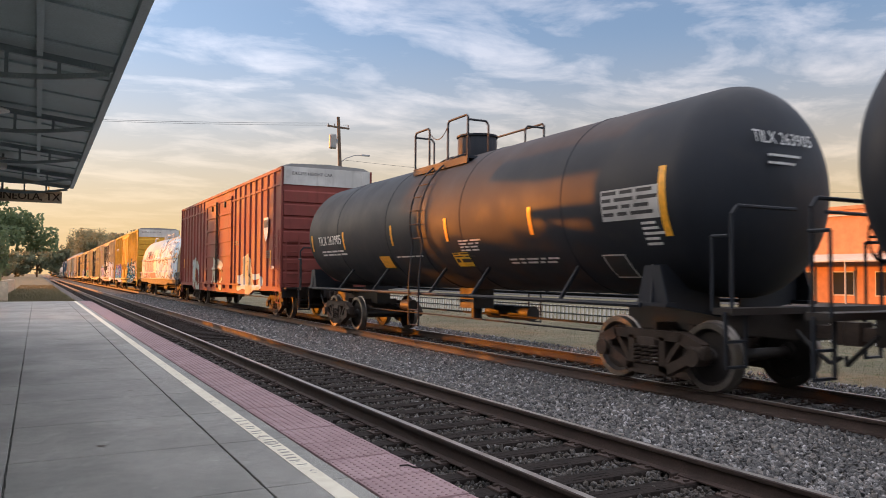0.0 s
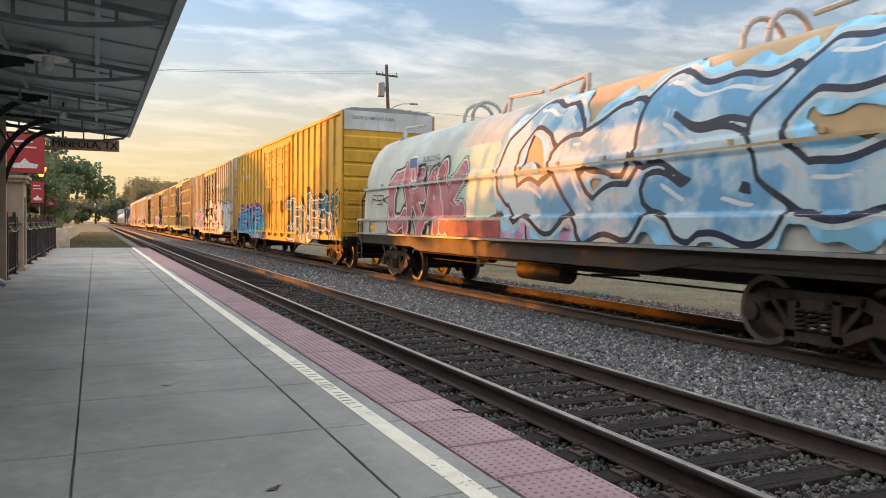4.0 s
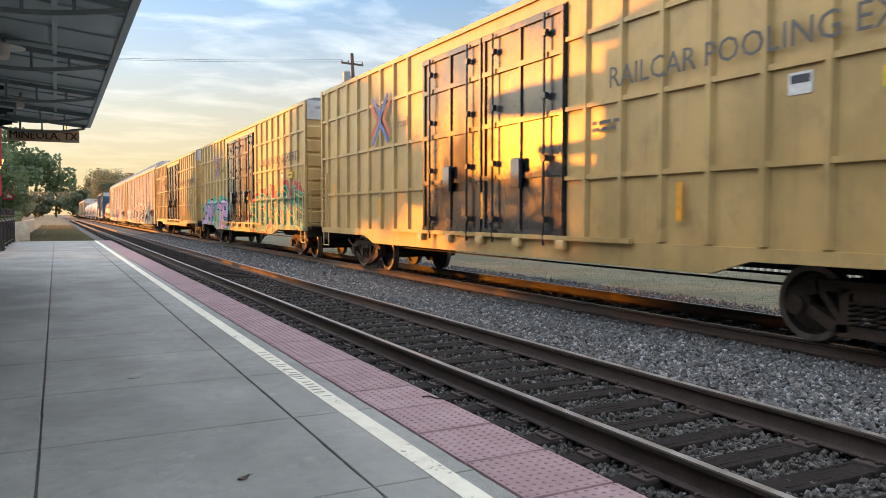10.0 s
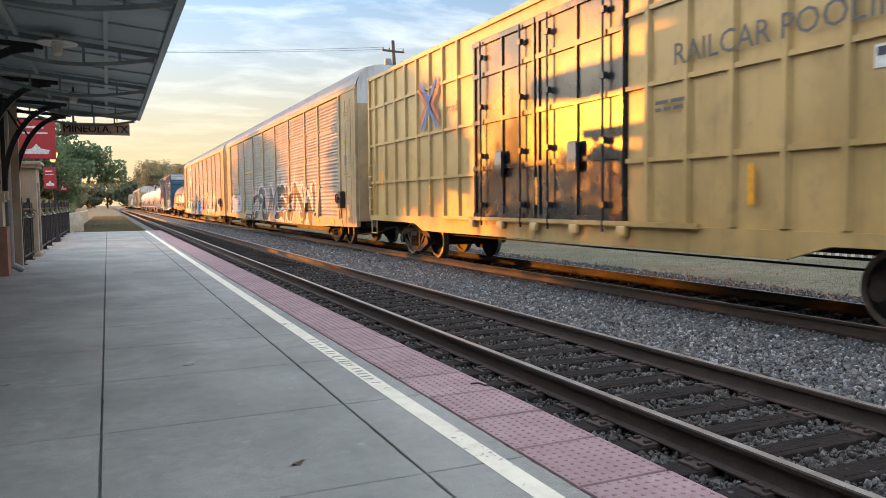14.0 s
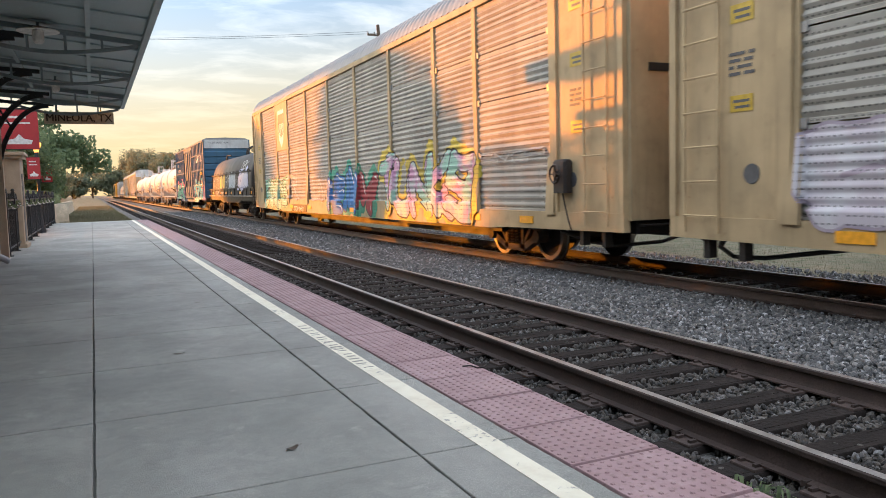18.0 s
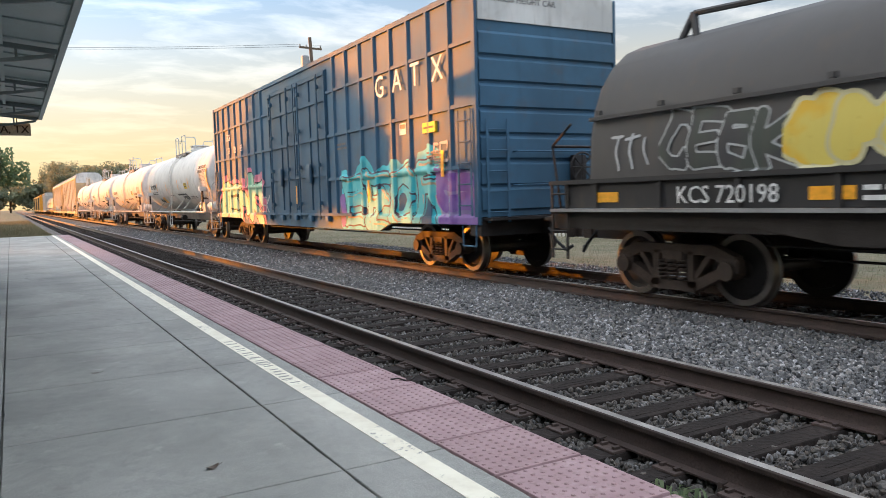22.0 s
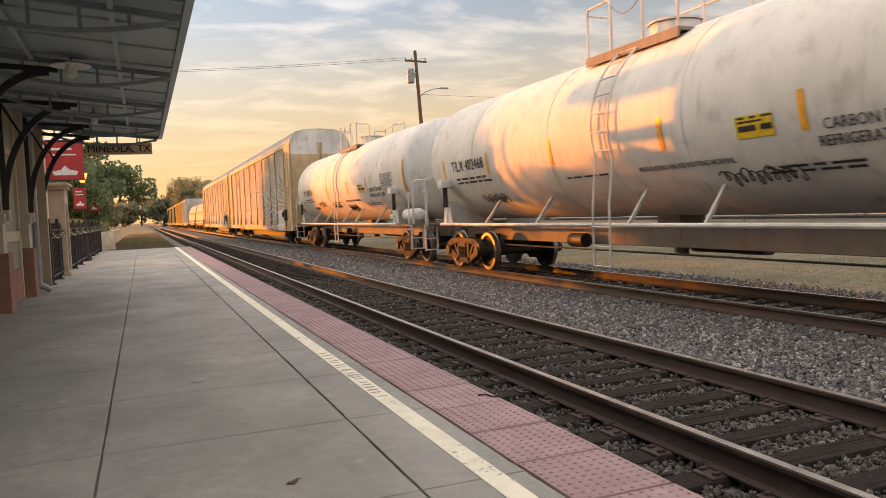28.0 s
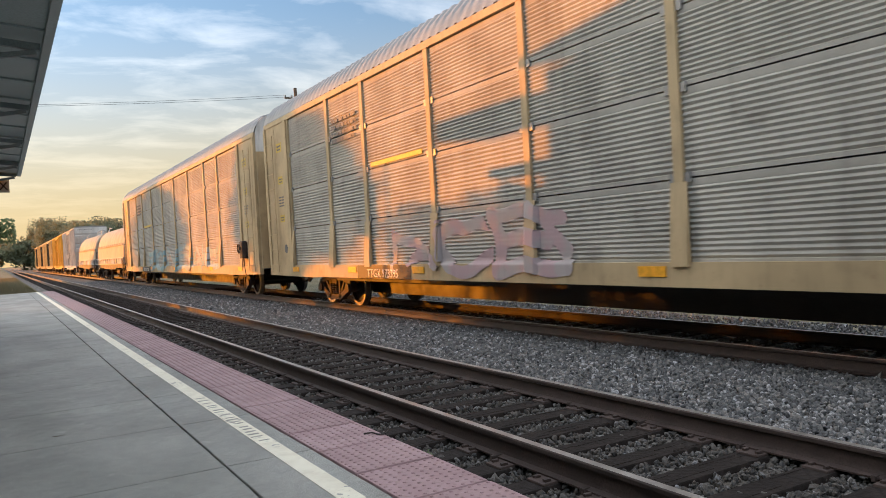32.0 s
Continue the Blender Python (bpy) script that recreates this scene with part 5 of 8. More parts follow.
def autorack(label, front, back, mark, seed):
    half = (back - front) / 2 + 0.45
    car = new_car("autorack_car", label, front - 0.45, half, "autorack car")
    h, w, lo, top = half - 0.45, 1.50, 0.98 if seed < 3 else 1.06, 5.05
    sill = 0.62 if seed < 3 else 0.76
    steel = car_paint("autorack_panel_steel_%d" % seed, (0.40, 0.385, 0.345), 0.5, grime=0.35, rust=0.10, fade=0.14, holes=seed < 3, spec=0.2)
    frame_ = car_paint("autorack_tan_paint_%d" % seed, (0.48, 0.37, 0.215), 0.5, grime=0.45, rust=0.25)
    widths = [2.85, 2.05] + [(2 * h - 13.75) / 5] * 5 + [2.05, 2.85]
    bays = len(widths)
    starts = [-h + 1.975 + sum(widths[:i]) for i in range(bays + 1)]
    tiers = ((lo - 0.02, 2.04), (2.06, 3.11), (3.13, 4.065), (4.085, top - 0.02))

    waves, swell = (7, 0.014) if seed < 3 else (13, 0.010)

    def outward(y, z):
        d = np.full_like(y, w - 0.018)
        for z0, z1 in tiers:
            k = (z - z0 - 0.06) / (z1 - z0 - 0.14)
            d = np.where((k > 0) & (k < 1), w - 0.018 - swell * np.cos(math.tau * waves * k), d)
        for yp in starts:
            a = np.abs(y - yp)
            d = np.maximum(d, np.where(a < 0.09, w + 0.031, 0))
            d = np.maximum(d, np.where(a < 0.15, w + 0.03 + 0.072 * np.clip((lo + 0.95 - z) / 0.80, 0, 1), 0) * (z < lo + 0.95))
        return np.maximum(d, np.where(z < lo + (0.13 if seed < 3 else 0.015), w + 0.062, 0))

    def foot(y):
        return np.where(np.abs(y) > h - 0.1, 99.0, np.interp(np.abs(y), [0, h - 4.2, h - 3.4, h], [sill + 0.01, sill + 0.01, lo - 0.31, lo - 0.27]))
    SIDES[car.name] = (outward, foot, seed < 3)

    def panel(z0, z1, width):
        s = Shape()
        prof = [(-0.012, z0), (-0.012, z0 + 0.05)]
        for i in range(waves * 6):
            prof.append((-0.012 + swell * math.cos(math.tau * i / 6), z0 + 0.06 + (z1 - z0 - 0.14) * i / (waves * 6)))
        prof += [(-0.012, z1 - 0.07), (-0.012, z1)]
        vs = [(x, y, z) for x, z in prof for y in (0.0, width)]
        s.add(vs, [(2 * i, 2 * i + 1, 2 * i + 3, 2 * i + 2) for i in range(len(prof) - 1)])
        return s
    for sx in (-1, 1):
        for k, (z0, z1) in enumerate(tiers):
            for b in range(bays):
                s = panel(z0, z1, widths[b] - 0.14)
                y = starts[b] + 0.07
                s.v = [(-w + 0.03 + vx if sx < 0 else w - 0.03 - vx, vy + y, vz) for vx, vy, vz in s.v]
                part("panel", s, steel, car)
        for b in range(bays + 1):
            y = starts[b]
            x = sx * w
            s = Shape()
            s.box(min(x - sx * 0.12, x + sx * 0.03), max(x - sx * 0.12, x + sx * 0.03), y - 0.075, y + 0.075, lo, top)
            s.along([(x + sx * 0.03, lo - 0.05), (x + sx * 0.10, lo - 0.05), (x + sx * 0.10, lo + 0.15), (x + sx * 0.03, lo + 0.95)][::sx], y - 0.13, y + 0.13)
            post = part("post", s, frame_, car)
            if sx < 0:
                for z in (2.06, 3.12, 4.075):
                    for d in (-0.16, 0.08):
                        part("panel_clip", Shape().box(-w - 0.012, -w + 0.03, y + d, y + d + 0.08, z - 0.06, z + 0.06), M_galv_roof, post)
        s = Shape().box(min(sx * (w - 0.1), sx * (w + 0.04)), max(sx * (w - 0.1), sx * (w + 0.04)), -h, h, top, top + 0.13)
        part("top_rail", s, frame_, car)
        s = Shape()
        prof = [(-h, lo), (-h, lo - 0.28), (-h + 3.4, lo - 0.32), (-h + 4.2, sill), (h - 4.2, sill), (h - 3.4, lo - 0.32), (h, lo - 0.28), (h, lo)]
        s.along(prof[::sx], sx * (w - 0.06), sx * (w + 0.06), "x")
        part("side_sill", s, frame_, car)
        for e in (-1, 1):
            ya, yb = sorted((e * h, e * (h - 1.975)))
            s = Shape().box(min(sx * (w - 0.08), sx * (w + 0.02)), max(sx * (w - 0.08), sx * (w + 0.02)), ya, yb, lo, top)
            p = part("end_post_panel", s, frame_, car)
            lo_y, hi_y = (ya + 1.775, ya + 1.975) if e < 0 else (ya, ya + 0.2)
            x0, x1 = sorted((sx * w, sx * (w + 0.07)))
            part("corner_post", Shape().box(x0, x1, lo_y, hi_y, lo, top), frame_, p)
            lo_y, hi_y = (ya, ya + 0.12) if e < 0 else (yb - 0.12, yb)
            part("corner_post", Shape().box(x0, x1, lo_y, hi_y, lo, top), frame_, p)
            x0, x1 = sorted((sx * (w + 0.02), sx * (w + 0.026)))
            part("ladder_recess", Shape().box(x0, x1, min(e * (h - 0.40), e * (h - 0.86)), max(e * (h - 0.40), e * (h - 0.86)), lo - 0.02, top - 0.1), frame_, p)
            ladder(car, frame_, sx * (w + 0.12), e * (h - 0.34), e * (h - 0.92), lo - 0.2, top - 0.3, 9)
            if sx < 0:
                for z, hz, wy in ((3.35, 0.22, 0.36), (2.28, 0.20, 0.36), (4.25, 0.26, 0.42)):
                    y = e * (h - 1.22)
                    q = part("placard", Shape().box(x0 - 0.003, x1 - 0.003, y - wy / 2, y + wy / 2, z, z + hz), M_yellow_card, p)
                    part("placard_print", Shape().box(x0 - 0.006, x1 - 0.006, y - wy * 0.36, y + wy * 0.36, z + hz * 0.55, z + hz * 0.72).box(x0 - 0.006, x1 - 0.006, y - wy * 0.36, y + wy * 0.28, z + hz * 0.2, z + hz * 0.36), M_grey_letter, q)
                bars(car, M_grey_letter, e * (h - 1.22), 3.0, 0.4, 4, -w - 0.024, 0.04, 0.08, seed * 5 + e)
                part("stencil", Shape().turned([(0.0, -w - 0.03), (0.12, -w - 0.03), (0.125, -w - 0.02)], (0, e * (h - 1.38), 1.52), "x", 20), M_grey_letter, p)
    for e in (-1, 1):
        for sx in (-1, 1):
            s = Shape()
            s.box(min(sx * 0.02, sx * (w - 0.02)), max(sx * 0.02, sx * (w - 0.02)), min(e * h, e * (h + 0.08)), max(e * h, e * (h + 0.08)), lo - 0.1, 4.575)
            s.box(min(sx * 0.02, sx * 0.10), max(sx * 0.02, sx * 0.10), min(e * h, e * (h + 0.14)), max(e * h, e * (h + 0.14)), lo - 0.1, top + 0.1)
            d = part("end_door", s, frame_, car)
            part("handle_slot", Shape().box(min(sx * 0.45, sx * 1.15), max(sx * 0.45, sx * 1.15), min(e * (h + 0.08), e * (h + 0.10)), max(e * (h + 0.08), e * (h + 0.10)), 3.1, 3.22), M_steel_dark, d)
        s = Shape()
        arc = [(w - 0.02, 4.58), (w - 0.02, top + 0.16), (w - 0.12, top + 0.40), (w - 0.32, top + 0.62), (w - 0.72, top + 0.76), (-w + 0.72, top + 0.76), (-w + 0.32, top + 0.62), (-w + 0.12, top + 0.40), (-w + 0.02, top + 0.16), (-w + 0.02, 4.58)]
        s.along(arc if e > 0 else arc, min(e * h, e * (h + 0.07)), max(e * h, e * (h + 0.07)))
        part("end_cap", s, M_white_panel, car)
    s = Shape()
    roof = [(w + 0.02, top + 0.12), (w - 0.02, top + 0.25), (w - 0.12, top + 0.42), (w - 0.32, top + 0.64), (w - 0.72, top + 0.76), (0, top + 0.80)]
    roof += [(-a, b) for a, b in roof[-2::-1]]
    n = int(2 * h / 0.3)
    ys = []
    for i in range(n):
        a = -h + 2 * h * i / n
        ys += [(a, 0.0), (a + 0.16, 0.0), (a + 0.20, 0.035), (a + 0.27, 0.035)]
    ys.append((h, 0.0))
    m = len(roof)
    s.add([(px * (1 + k * 0.3), y, pz + k) for y, k in ys for px, pz in roof], [(j * m + i, j * m + i + 1, (j + 1) * m + i + 1, (j + 1) * m + i) for j in range(len(ys) - 1) for i in range(m - 1)])
    part("roof", s, M_galv_roof, car)
    part("inner_deck", Shape().box(-1.3, 1.3, -h + 0.2, h - 0.2, lo - 0.1, lo).box(-1.3, 1.3, -h + 0.2, h - 0.2, lo + 1.9, lo + 1.98), M_steel_dark, car)
    inset = 4.05 if seed < 3 else 3.75
    truck(car, -h + inset)
    truck(car, h - inset)
    if seed < 3:
        for e in (-1, 1):
            for d in (0.55, 1.15):
                part("end_bracket", Shape().box(-w + 0.02, -w + 0.16, min(e * (h - d), e * (h - d - 0.10)), max(e * (h - d), e * (h - d - 0.10)), 0.44, lo - 0.29), M_steel_dark, car)
            part("brake_pipe", Shape().tube([(-0.3, e * (h + 0.25), 0.72), (-0.75, e * (h - 0.1), 0.52), (-1.1, e * (h - 0.7), 0.44), (-1.2, e * (h - 1.3), 0.47), (-1.2, e * (h - 2.0), 0.58), (-1.1, e * (h - 2.5), 0.66)], 0.030, 7), M_rubber, car)
            part("end_sill_gear", Shape().box(-1.25, 1.25, min(e * (h - 0.05), e * (h - 0.45)), max(e * (h - 0.05), e * (h - 0.45)), 0.66, lo - 0.11, 0.03).cyl((-1.3, e * (h + 0.05), 0.80), (1.3, e * (h + 0.05), 0.80), 0.02, 8), M_steel_dark, car)
    draft_gear(car, half, M_steel_dark, lo - 0.1)
    part("deep_sill", Shape().box(-0.42, 0.42, -h + 4.6, h - 4.6, 0.30, lo - 0.12).box(-1.25, 1.25, -h + 4.3, h - 4.3, sill - 0.10, sill - 0.02), M_steel_dark, car)
    b0, b1, bz, marks = (h - 9.6, h - 7.33, 0.775, (-h + 2.8, -h + 4.85, -h + 7.3, -1.0, h - 10.05, h - 7.28, h - 4.85, h - 2.8)) if seed < 3 else (h - 8.85, h - 6.3, 0.905, (-h + 2.2, -h + 6.2, -1.0, h - 9.15, h - 6.0, h - 2.2))
    board = part("number_board", Shape().box(-w - 0.072, -w - 0.06, b0, b1, bz - 0.14, bz + 0.14), M_black_letter, car)
    lettering(mark, 0.25, M_white_letter, board, FACE(-w - 0.078, (b0 + b1) / 2, bz - 0.04), squeeze=1.0)
    for y in marks:
        part("reflector", Shape().box(-w - 0.076, -w - 0.061, y - 0.23, y + 0.23, bz - 0.02, bz + 0.11), M_yellow_tape, car)
    yb = starts[7] + widths[7] / 2
    brake = part("hand_brake", Shape().box(-w - 0.20, -w - 0.02, -h + 1.35, -h + 1.72, 1.30, 1.86, 0.04).cyl((-w - 0.27, -h + 1.55, 1.62), (-w - 0.20, -h + 1.55, 1.62), 0.05, 10), M_steel_dark, car)
    part("brake_wheel", Shape().turned([(0.15, -w - 0.28), (0.17, -w - 0.26), (0.15, -w - 0.24), (0.13, -w - 0.26), (0.15, -w - 0.28)], (0, -h + 1.55, 1.62), "x", 18).beam((-w - 0.26, -h + 1.40, 1.62), (-w - 0.26, -h + 1.70, 1.62), 0.02, 0.02).beam((-w - 0.26, -h + 1.55, 1.47), (-w - 0.26, -h + 1.55, 1.77), 0.02, 0.02), M_steel_dark, brake)
    part("brake_chain", Shape().tube([(-w - 0.14, -h + 1.50 - 0.25 * k / 6, 1.30 - 0.62 * k / 6 - 0.05 * math.sin(math.pi * k / 6)) for k in range(7)], 0.014, 5), M_steel_dark, brake)
    if seed != 2:
        plate = part("nameplate", Shape().box(-w - 0.006, -w + 0.004, starts[6] + 0.35, starts[7] - 0.30, 3.16, 3.25), M_yellow_card, car, "faded yellow painted stripe")
    else:
        plate = part("nameplate", Shape().box(-w - 0.02, -w + 0.01, yb - widths[7] / 2 + 0.08, yb + widths[7] / 2 - 0.08, 3.12, top), frame_, car)
    if seed == 2:
        k = 1.25
        pts = [(-0.42, 0.5), (-0.30, 0.56), (-0.15, 0.48), (0, 0.58), (0.15, 0.48), (0.30, 0.56), (0.42, 0.5), (0.40, -0.1), (0.28, -0.45), (0, -0.7), (-0.28, -0.45), (-0.40, -0.1)]
        part("emblem", Shape().along([(yb + p * k, 4.1 + q * k) for p, q in pts], -w - 0.026, -w - 0.02, "x"), M_white_letter, plate)
        part("emblem_band", Shape().box(-w - 0.030, -w - 0.026, yb - 0.47, yb + 0.47, 4.2, 4.6), M_navy, plate)
        for i in range(6):
            y = yb - 0.43 + 0.16 * i
            part("emblem_stripe", Shape().box(-w - 0.030, -w - 0.026, y, y + 0.07, 3.6 + 0.35 * abs(i - 2.5) / 4, 4.19), M_red_letter, plate)
    elif seed > 2:
        bars(car, M_grey_letter, yb, 4.5, 1.4, 4, -w - 0.021, 0.09, 0.16, seed * 7)
    for b in range(2, 7 if seed < 3 else 2):
        part("sill_plate", Shape().box(-w - 0.05, -w + 0.02, starts[b] + 0.16, starts[b + 1] - 0.16, lo - 0.02, lo + 0.12), frame_, car)
    return car


def hood_profile(w, z0, top, n=14):
    pts = []
    for i in range(n + 1):
        a = math.pi * i / n
        c, s_ = math.cos(a), math.sin(a)
        pts.append((w * math.copysign(abs(c) ** 0.72, c), z0 + (top - z0) * s_ ** 0.8))
    return pts


def coil_car(label, front, pitch, hoods, hood_mats, sill_mat, mark=None, lifts=True, top=4.05, trucks=None):
    """A coil car: a low frame with rounded steel hoods that cover its load."""
    half = pitch / 2
    car = new_car("coil_car", label, front, half, "coil car")
    h = half - 0.85
    w = 1.45
    s = Shape()
    for sx in (-1, 1):
        s.box(min(sx * (w - 0.08), sx * (w + 0.04)), max(sx * (w - 0.08), sx * (w + 0.04)), -h + 0.3, h - 0.3, 1.25, 1.62)
        s.box(min(sx * (w - 0.2), sx * (w + 0.10)), max(sx * (w - 0.2), sx * (w + 0.10)), -h, h, 1.60, 1.66)
        for i in range(12):
            y = -h + 1 + (2 * h - 2) * i / 11
            s.box(min(sx * w, sx * (w + 0.08)), max(sx * w, sx * (w + 0.08)), y - 0.04, y + 0.04, 1.25, 1.6)
    part("side_sill", s, sill_mat, car)
    s = Shape().box(-w, w, -h, h, 0.95, 1.15).box(-0.3, 0.3, -half + 0.5, half - 0.5, 0.72, 0.96)
    for sx in (-1, 1):
        s.along([(-h, 1.20), (-h, 1.04), (-h + 3.6, 1.02), (-h + 4.6, 0.86), (h - 4.6, 0.86), (h - 3.6, 1.02), (h, 1.04), (h, 1.20)][::sx], sx * (w - 0.12), sx * (w + 0.02), "x")
    part("underframe", s, M_steel_dark, car)
    for sx in (-1, 1):
        part("walkway_edge", Shape().box(min(sx * (w - 0.02), sx * (w + 0.16)), max(sx * (w - 0.02), sx * (w + 0.16)), -h + 0.1, h - 0.1, 1.20, 1.245), M_galv_roof, car, "pale worn walkway edge")
    gear = Shape().cyl((-0.75, -1.2, 0.62), (-0.75, 0.4, 0.62), 0.20, 14).cyl((-0.9, -half + 4.2, 0.78), (-0.9, half - 4.2, 0.78), 0.016, 6).beam((-0.5, -2.9, 0.7), (-0.9, -2.1, 0.66), 0.05, 0.05)
    part("brake_reservoir", gear, M_steel_dark, car)
    for k, (y0, y1) in enumerate(hoods):
        y0, y1 = y0 - half, y1 - half
        prof = hood_profile(w, 1.66, top)
        inner = hood_profile(w - 0.14, 1.66, top - 0.22)
        s, m = Shape(), len(prof)
        rows = [(y0 + 0.0, 0.90), (y0 + 0.05, 0.96), (y0 + 0.16, 1.0), (y1 - 0.16, 1.0), (y1 - 0.05, 0.96), (y1, 0.90)]
        for y, q in rows:
            s.v += [(x * (0.5 + 0.5 * q) if q < 1 else x, y, 1.66 + (z - 1.66) * q) for x, z in prof]
        for j in range(len(rows) - 1):
            s.f += [(j * m + i, j * m + i + 1, (j + 1) * m + i + 1, (j + 1) * m + i) for i in range(m - 1)]
        s.f += [tuple(range(m)), tuple(range((len(rows) - 1) * m, len(rows) * m))[::-1]]
        s.m = [0] * len(s.f)
        hood = part("hood", s, hood_mats[k % len(hood_mats)], car)
        s = Shape()
        nb = max(2, int((y1 - y0) / 1.1))
        for i in range(nb):
            y = y0 + 0.3 + (y1 - y0 - 0.6) * i / (nb - 1)
            for sx in (-1, 1):
                s.box(min(sx * (w - 0.03), sx * (w + 0.035)), max(sx * (w - 0.03), sx * (w + 0.035)), y - 0.04, y + 0.04, 2.55, 2.61)
        for sx in (-1, 1):
            s.box(min(sx * (w - 0.05), sx * (w + 0.02)), max(sx * (w - 0.05), sx * (w + 0.02)), y0 + 0.1, y1 - 0.1, 2.48, 2.53)
        part("hood_seam", s, hood_mats[k % len(hood_mats)], hood)
        if lifts:
            for y in ((y0 + y1) / 2 - 0.9, (y0 + y1) / 2 - 0.45):
                s = Shape().tube([(-0.42 * math.cos(a), y, top - 0.1 + 0.55 * math.sin(a) ** 0.7) for a in [math.pi * i / 10 for i in range(11)]], 0.045, 8)
                part("lifting_loop", s, sill_mat, hood)
            for y in (y0 + 1.2, y1 - 1.2):
                s = Shape().tube([(-0.75, y - 0.25, top - 0.45), (-0.55, y, top + 0.22), (-0.75, y + 0.25, top - 0.45)], 0.05, 8).tube([(-0.55, y, top + 0.22), (-0.55, y + math.copysign(1.3, -y), top + 0.14)], 0.04, 6)
                part("guide_bracket", s, sill_mat, hood)
    for e in (-1, 1):
        s = Shape()
        for x in (-1.35, 1.35):
            s.tube([(x, e * (h - 0.05), 1.15), (x, e * (h + 0.15), 2.2), (x, e * (h - 0.3), 2.5)], 0.022, 6)
        s.tube([(-1.35, e * (h + 0.15), 2.2), (1.35, e * (h + 0.15), 2.2)], 0.022, 6)
        part("end_railing", s, M_steel_dark, car)
        for sx in (-1, 1):
            ladder(car, M_steel_dark, sx * (w + 0.08), e * (h - 0.05), e * (h - 0.4), 0.5, 1.6, 4, "step")
        part("end_platform", Shape().box(-w, w, min(e * (h - 0.1), e * (h + 0.25)), max(e * (h - 0.1), e * (h + 0.25)), 1.06, 1.12), M_steel_dark, car)
    for y in trucks or (-h + 2.1, h - 2.1):
        truck(car, y)

    def outward(y, z):
        q = np.clip((z - 1.66) / (top - 1.66), 0, 1) ** 1.25
        return np.where(z > 1.665, w * np.maximum(1 - q * q, 0.002) ** 0.36 + np.where(np.abs(z - 2.55) < 0.09, 0.036, 0), w + 0.082)
    SIDES[car.name] = (outward, lambda y: np.where(np.abs(y) > h - 0.3, 99.0, 1.255), False)
    draft_gear(car, half, M_steel_dark, 0.98, sill=False)
    for y in (-h + 1.0, -3.6, -0.6, 1.2, 3.1, h - 1.2):
        part("reflector", Shape().box(-w - 0.052, -w - 0.041, y - 0.25, y + 0.25, 1.33, 1.47), M_yellow_tape, car)
    if mark:
        lettering(mark, 0.30, M_white_letter, car, FACE(-w - 0.088, 4.4, 1.40), squeeze=0.95)
        lettering("KCS", 0.27, M_white_letter, car, pose(0, -half + hoods[0][0] - 0.012, 3.08, 90, 0, 0))
        lettering("720150 - 720349", 0.17, M_white_letter, car, pose(0, -half + hoods[0][0] - 0.012, 2.82, 90, 0, 0))
    bars(car, M_white_letter, 2.3, 1.47, 0.9, 2, -w - 0.086, 0.05, 0.1, int(front))
    return car

# ---- the place: ground, tracks and platform ----
XT1 = 4.134
TIE0, TIE_STEP = 3.64, 0.493
rnd = random.Random(7)


def ground_height(x, y):
    if x < 2.3 and y > 40.5:
        return -0.12 if x < 1.9 else -0.45
    if x < 2.3:
        return -0.45
    if x < 11.0:
        return -0.56
    return -0.72


xs = [-2500, -700, -200, -80, -40, -20, -10, -6, -3, -1, 1, 1.8, 2.25, 2.35, 4, 8, 10.9, 11.1, 13, 16, 20, 26, 36, 60, 120, 300, 900, 2500]
ys = [-2500, -600, -150, -60, -20, 0, 10, 20, 30, 40.4, 40.6, 44, 50, 60, 75, 100, 140, 200, 300, 500, 1000, 2500]
s = Shape()
s.add([(x, y, ground_height(x, y)) for y in ys for x in xs], [(j * len(xs) + i, j * len(xs) + i + 1, (j + 1) * len(xs) + i + 1, (j + 1) * len(xs) + i) for j in range(len(ys) - 1) for i in range(len(xs) - 1)])
solid("ground", s, M_grass, "dry grass and bare soil around the tracks", "ground", kind="structure")

# ballast bed, its surface between the ties
s = Shape()
prof = [(2.33, -0.50), (3.0, -0.455), (5.3, -0.45), (5.8, -0.43), (7.0, -0.42), (10.2, -0.42), (10.9, -0.50), (12.0, -0.715), (12.0, -0.8), (2.33, -0.8)]
s.along(prof[::-1], -40, 700)
solid("ballast_bed", s, M_bed, "packed grey ballast under both tracks", "ballast", kind="structure")


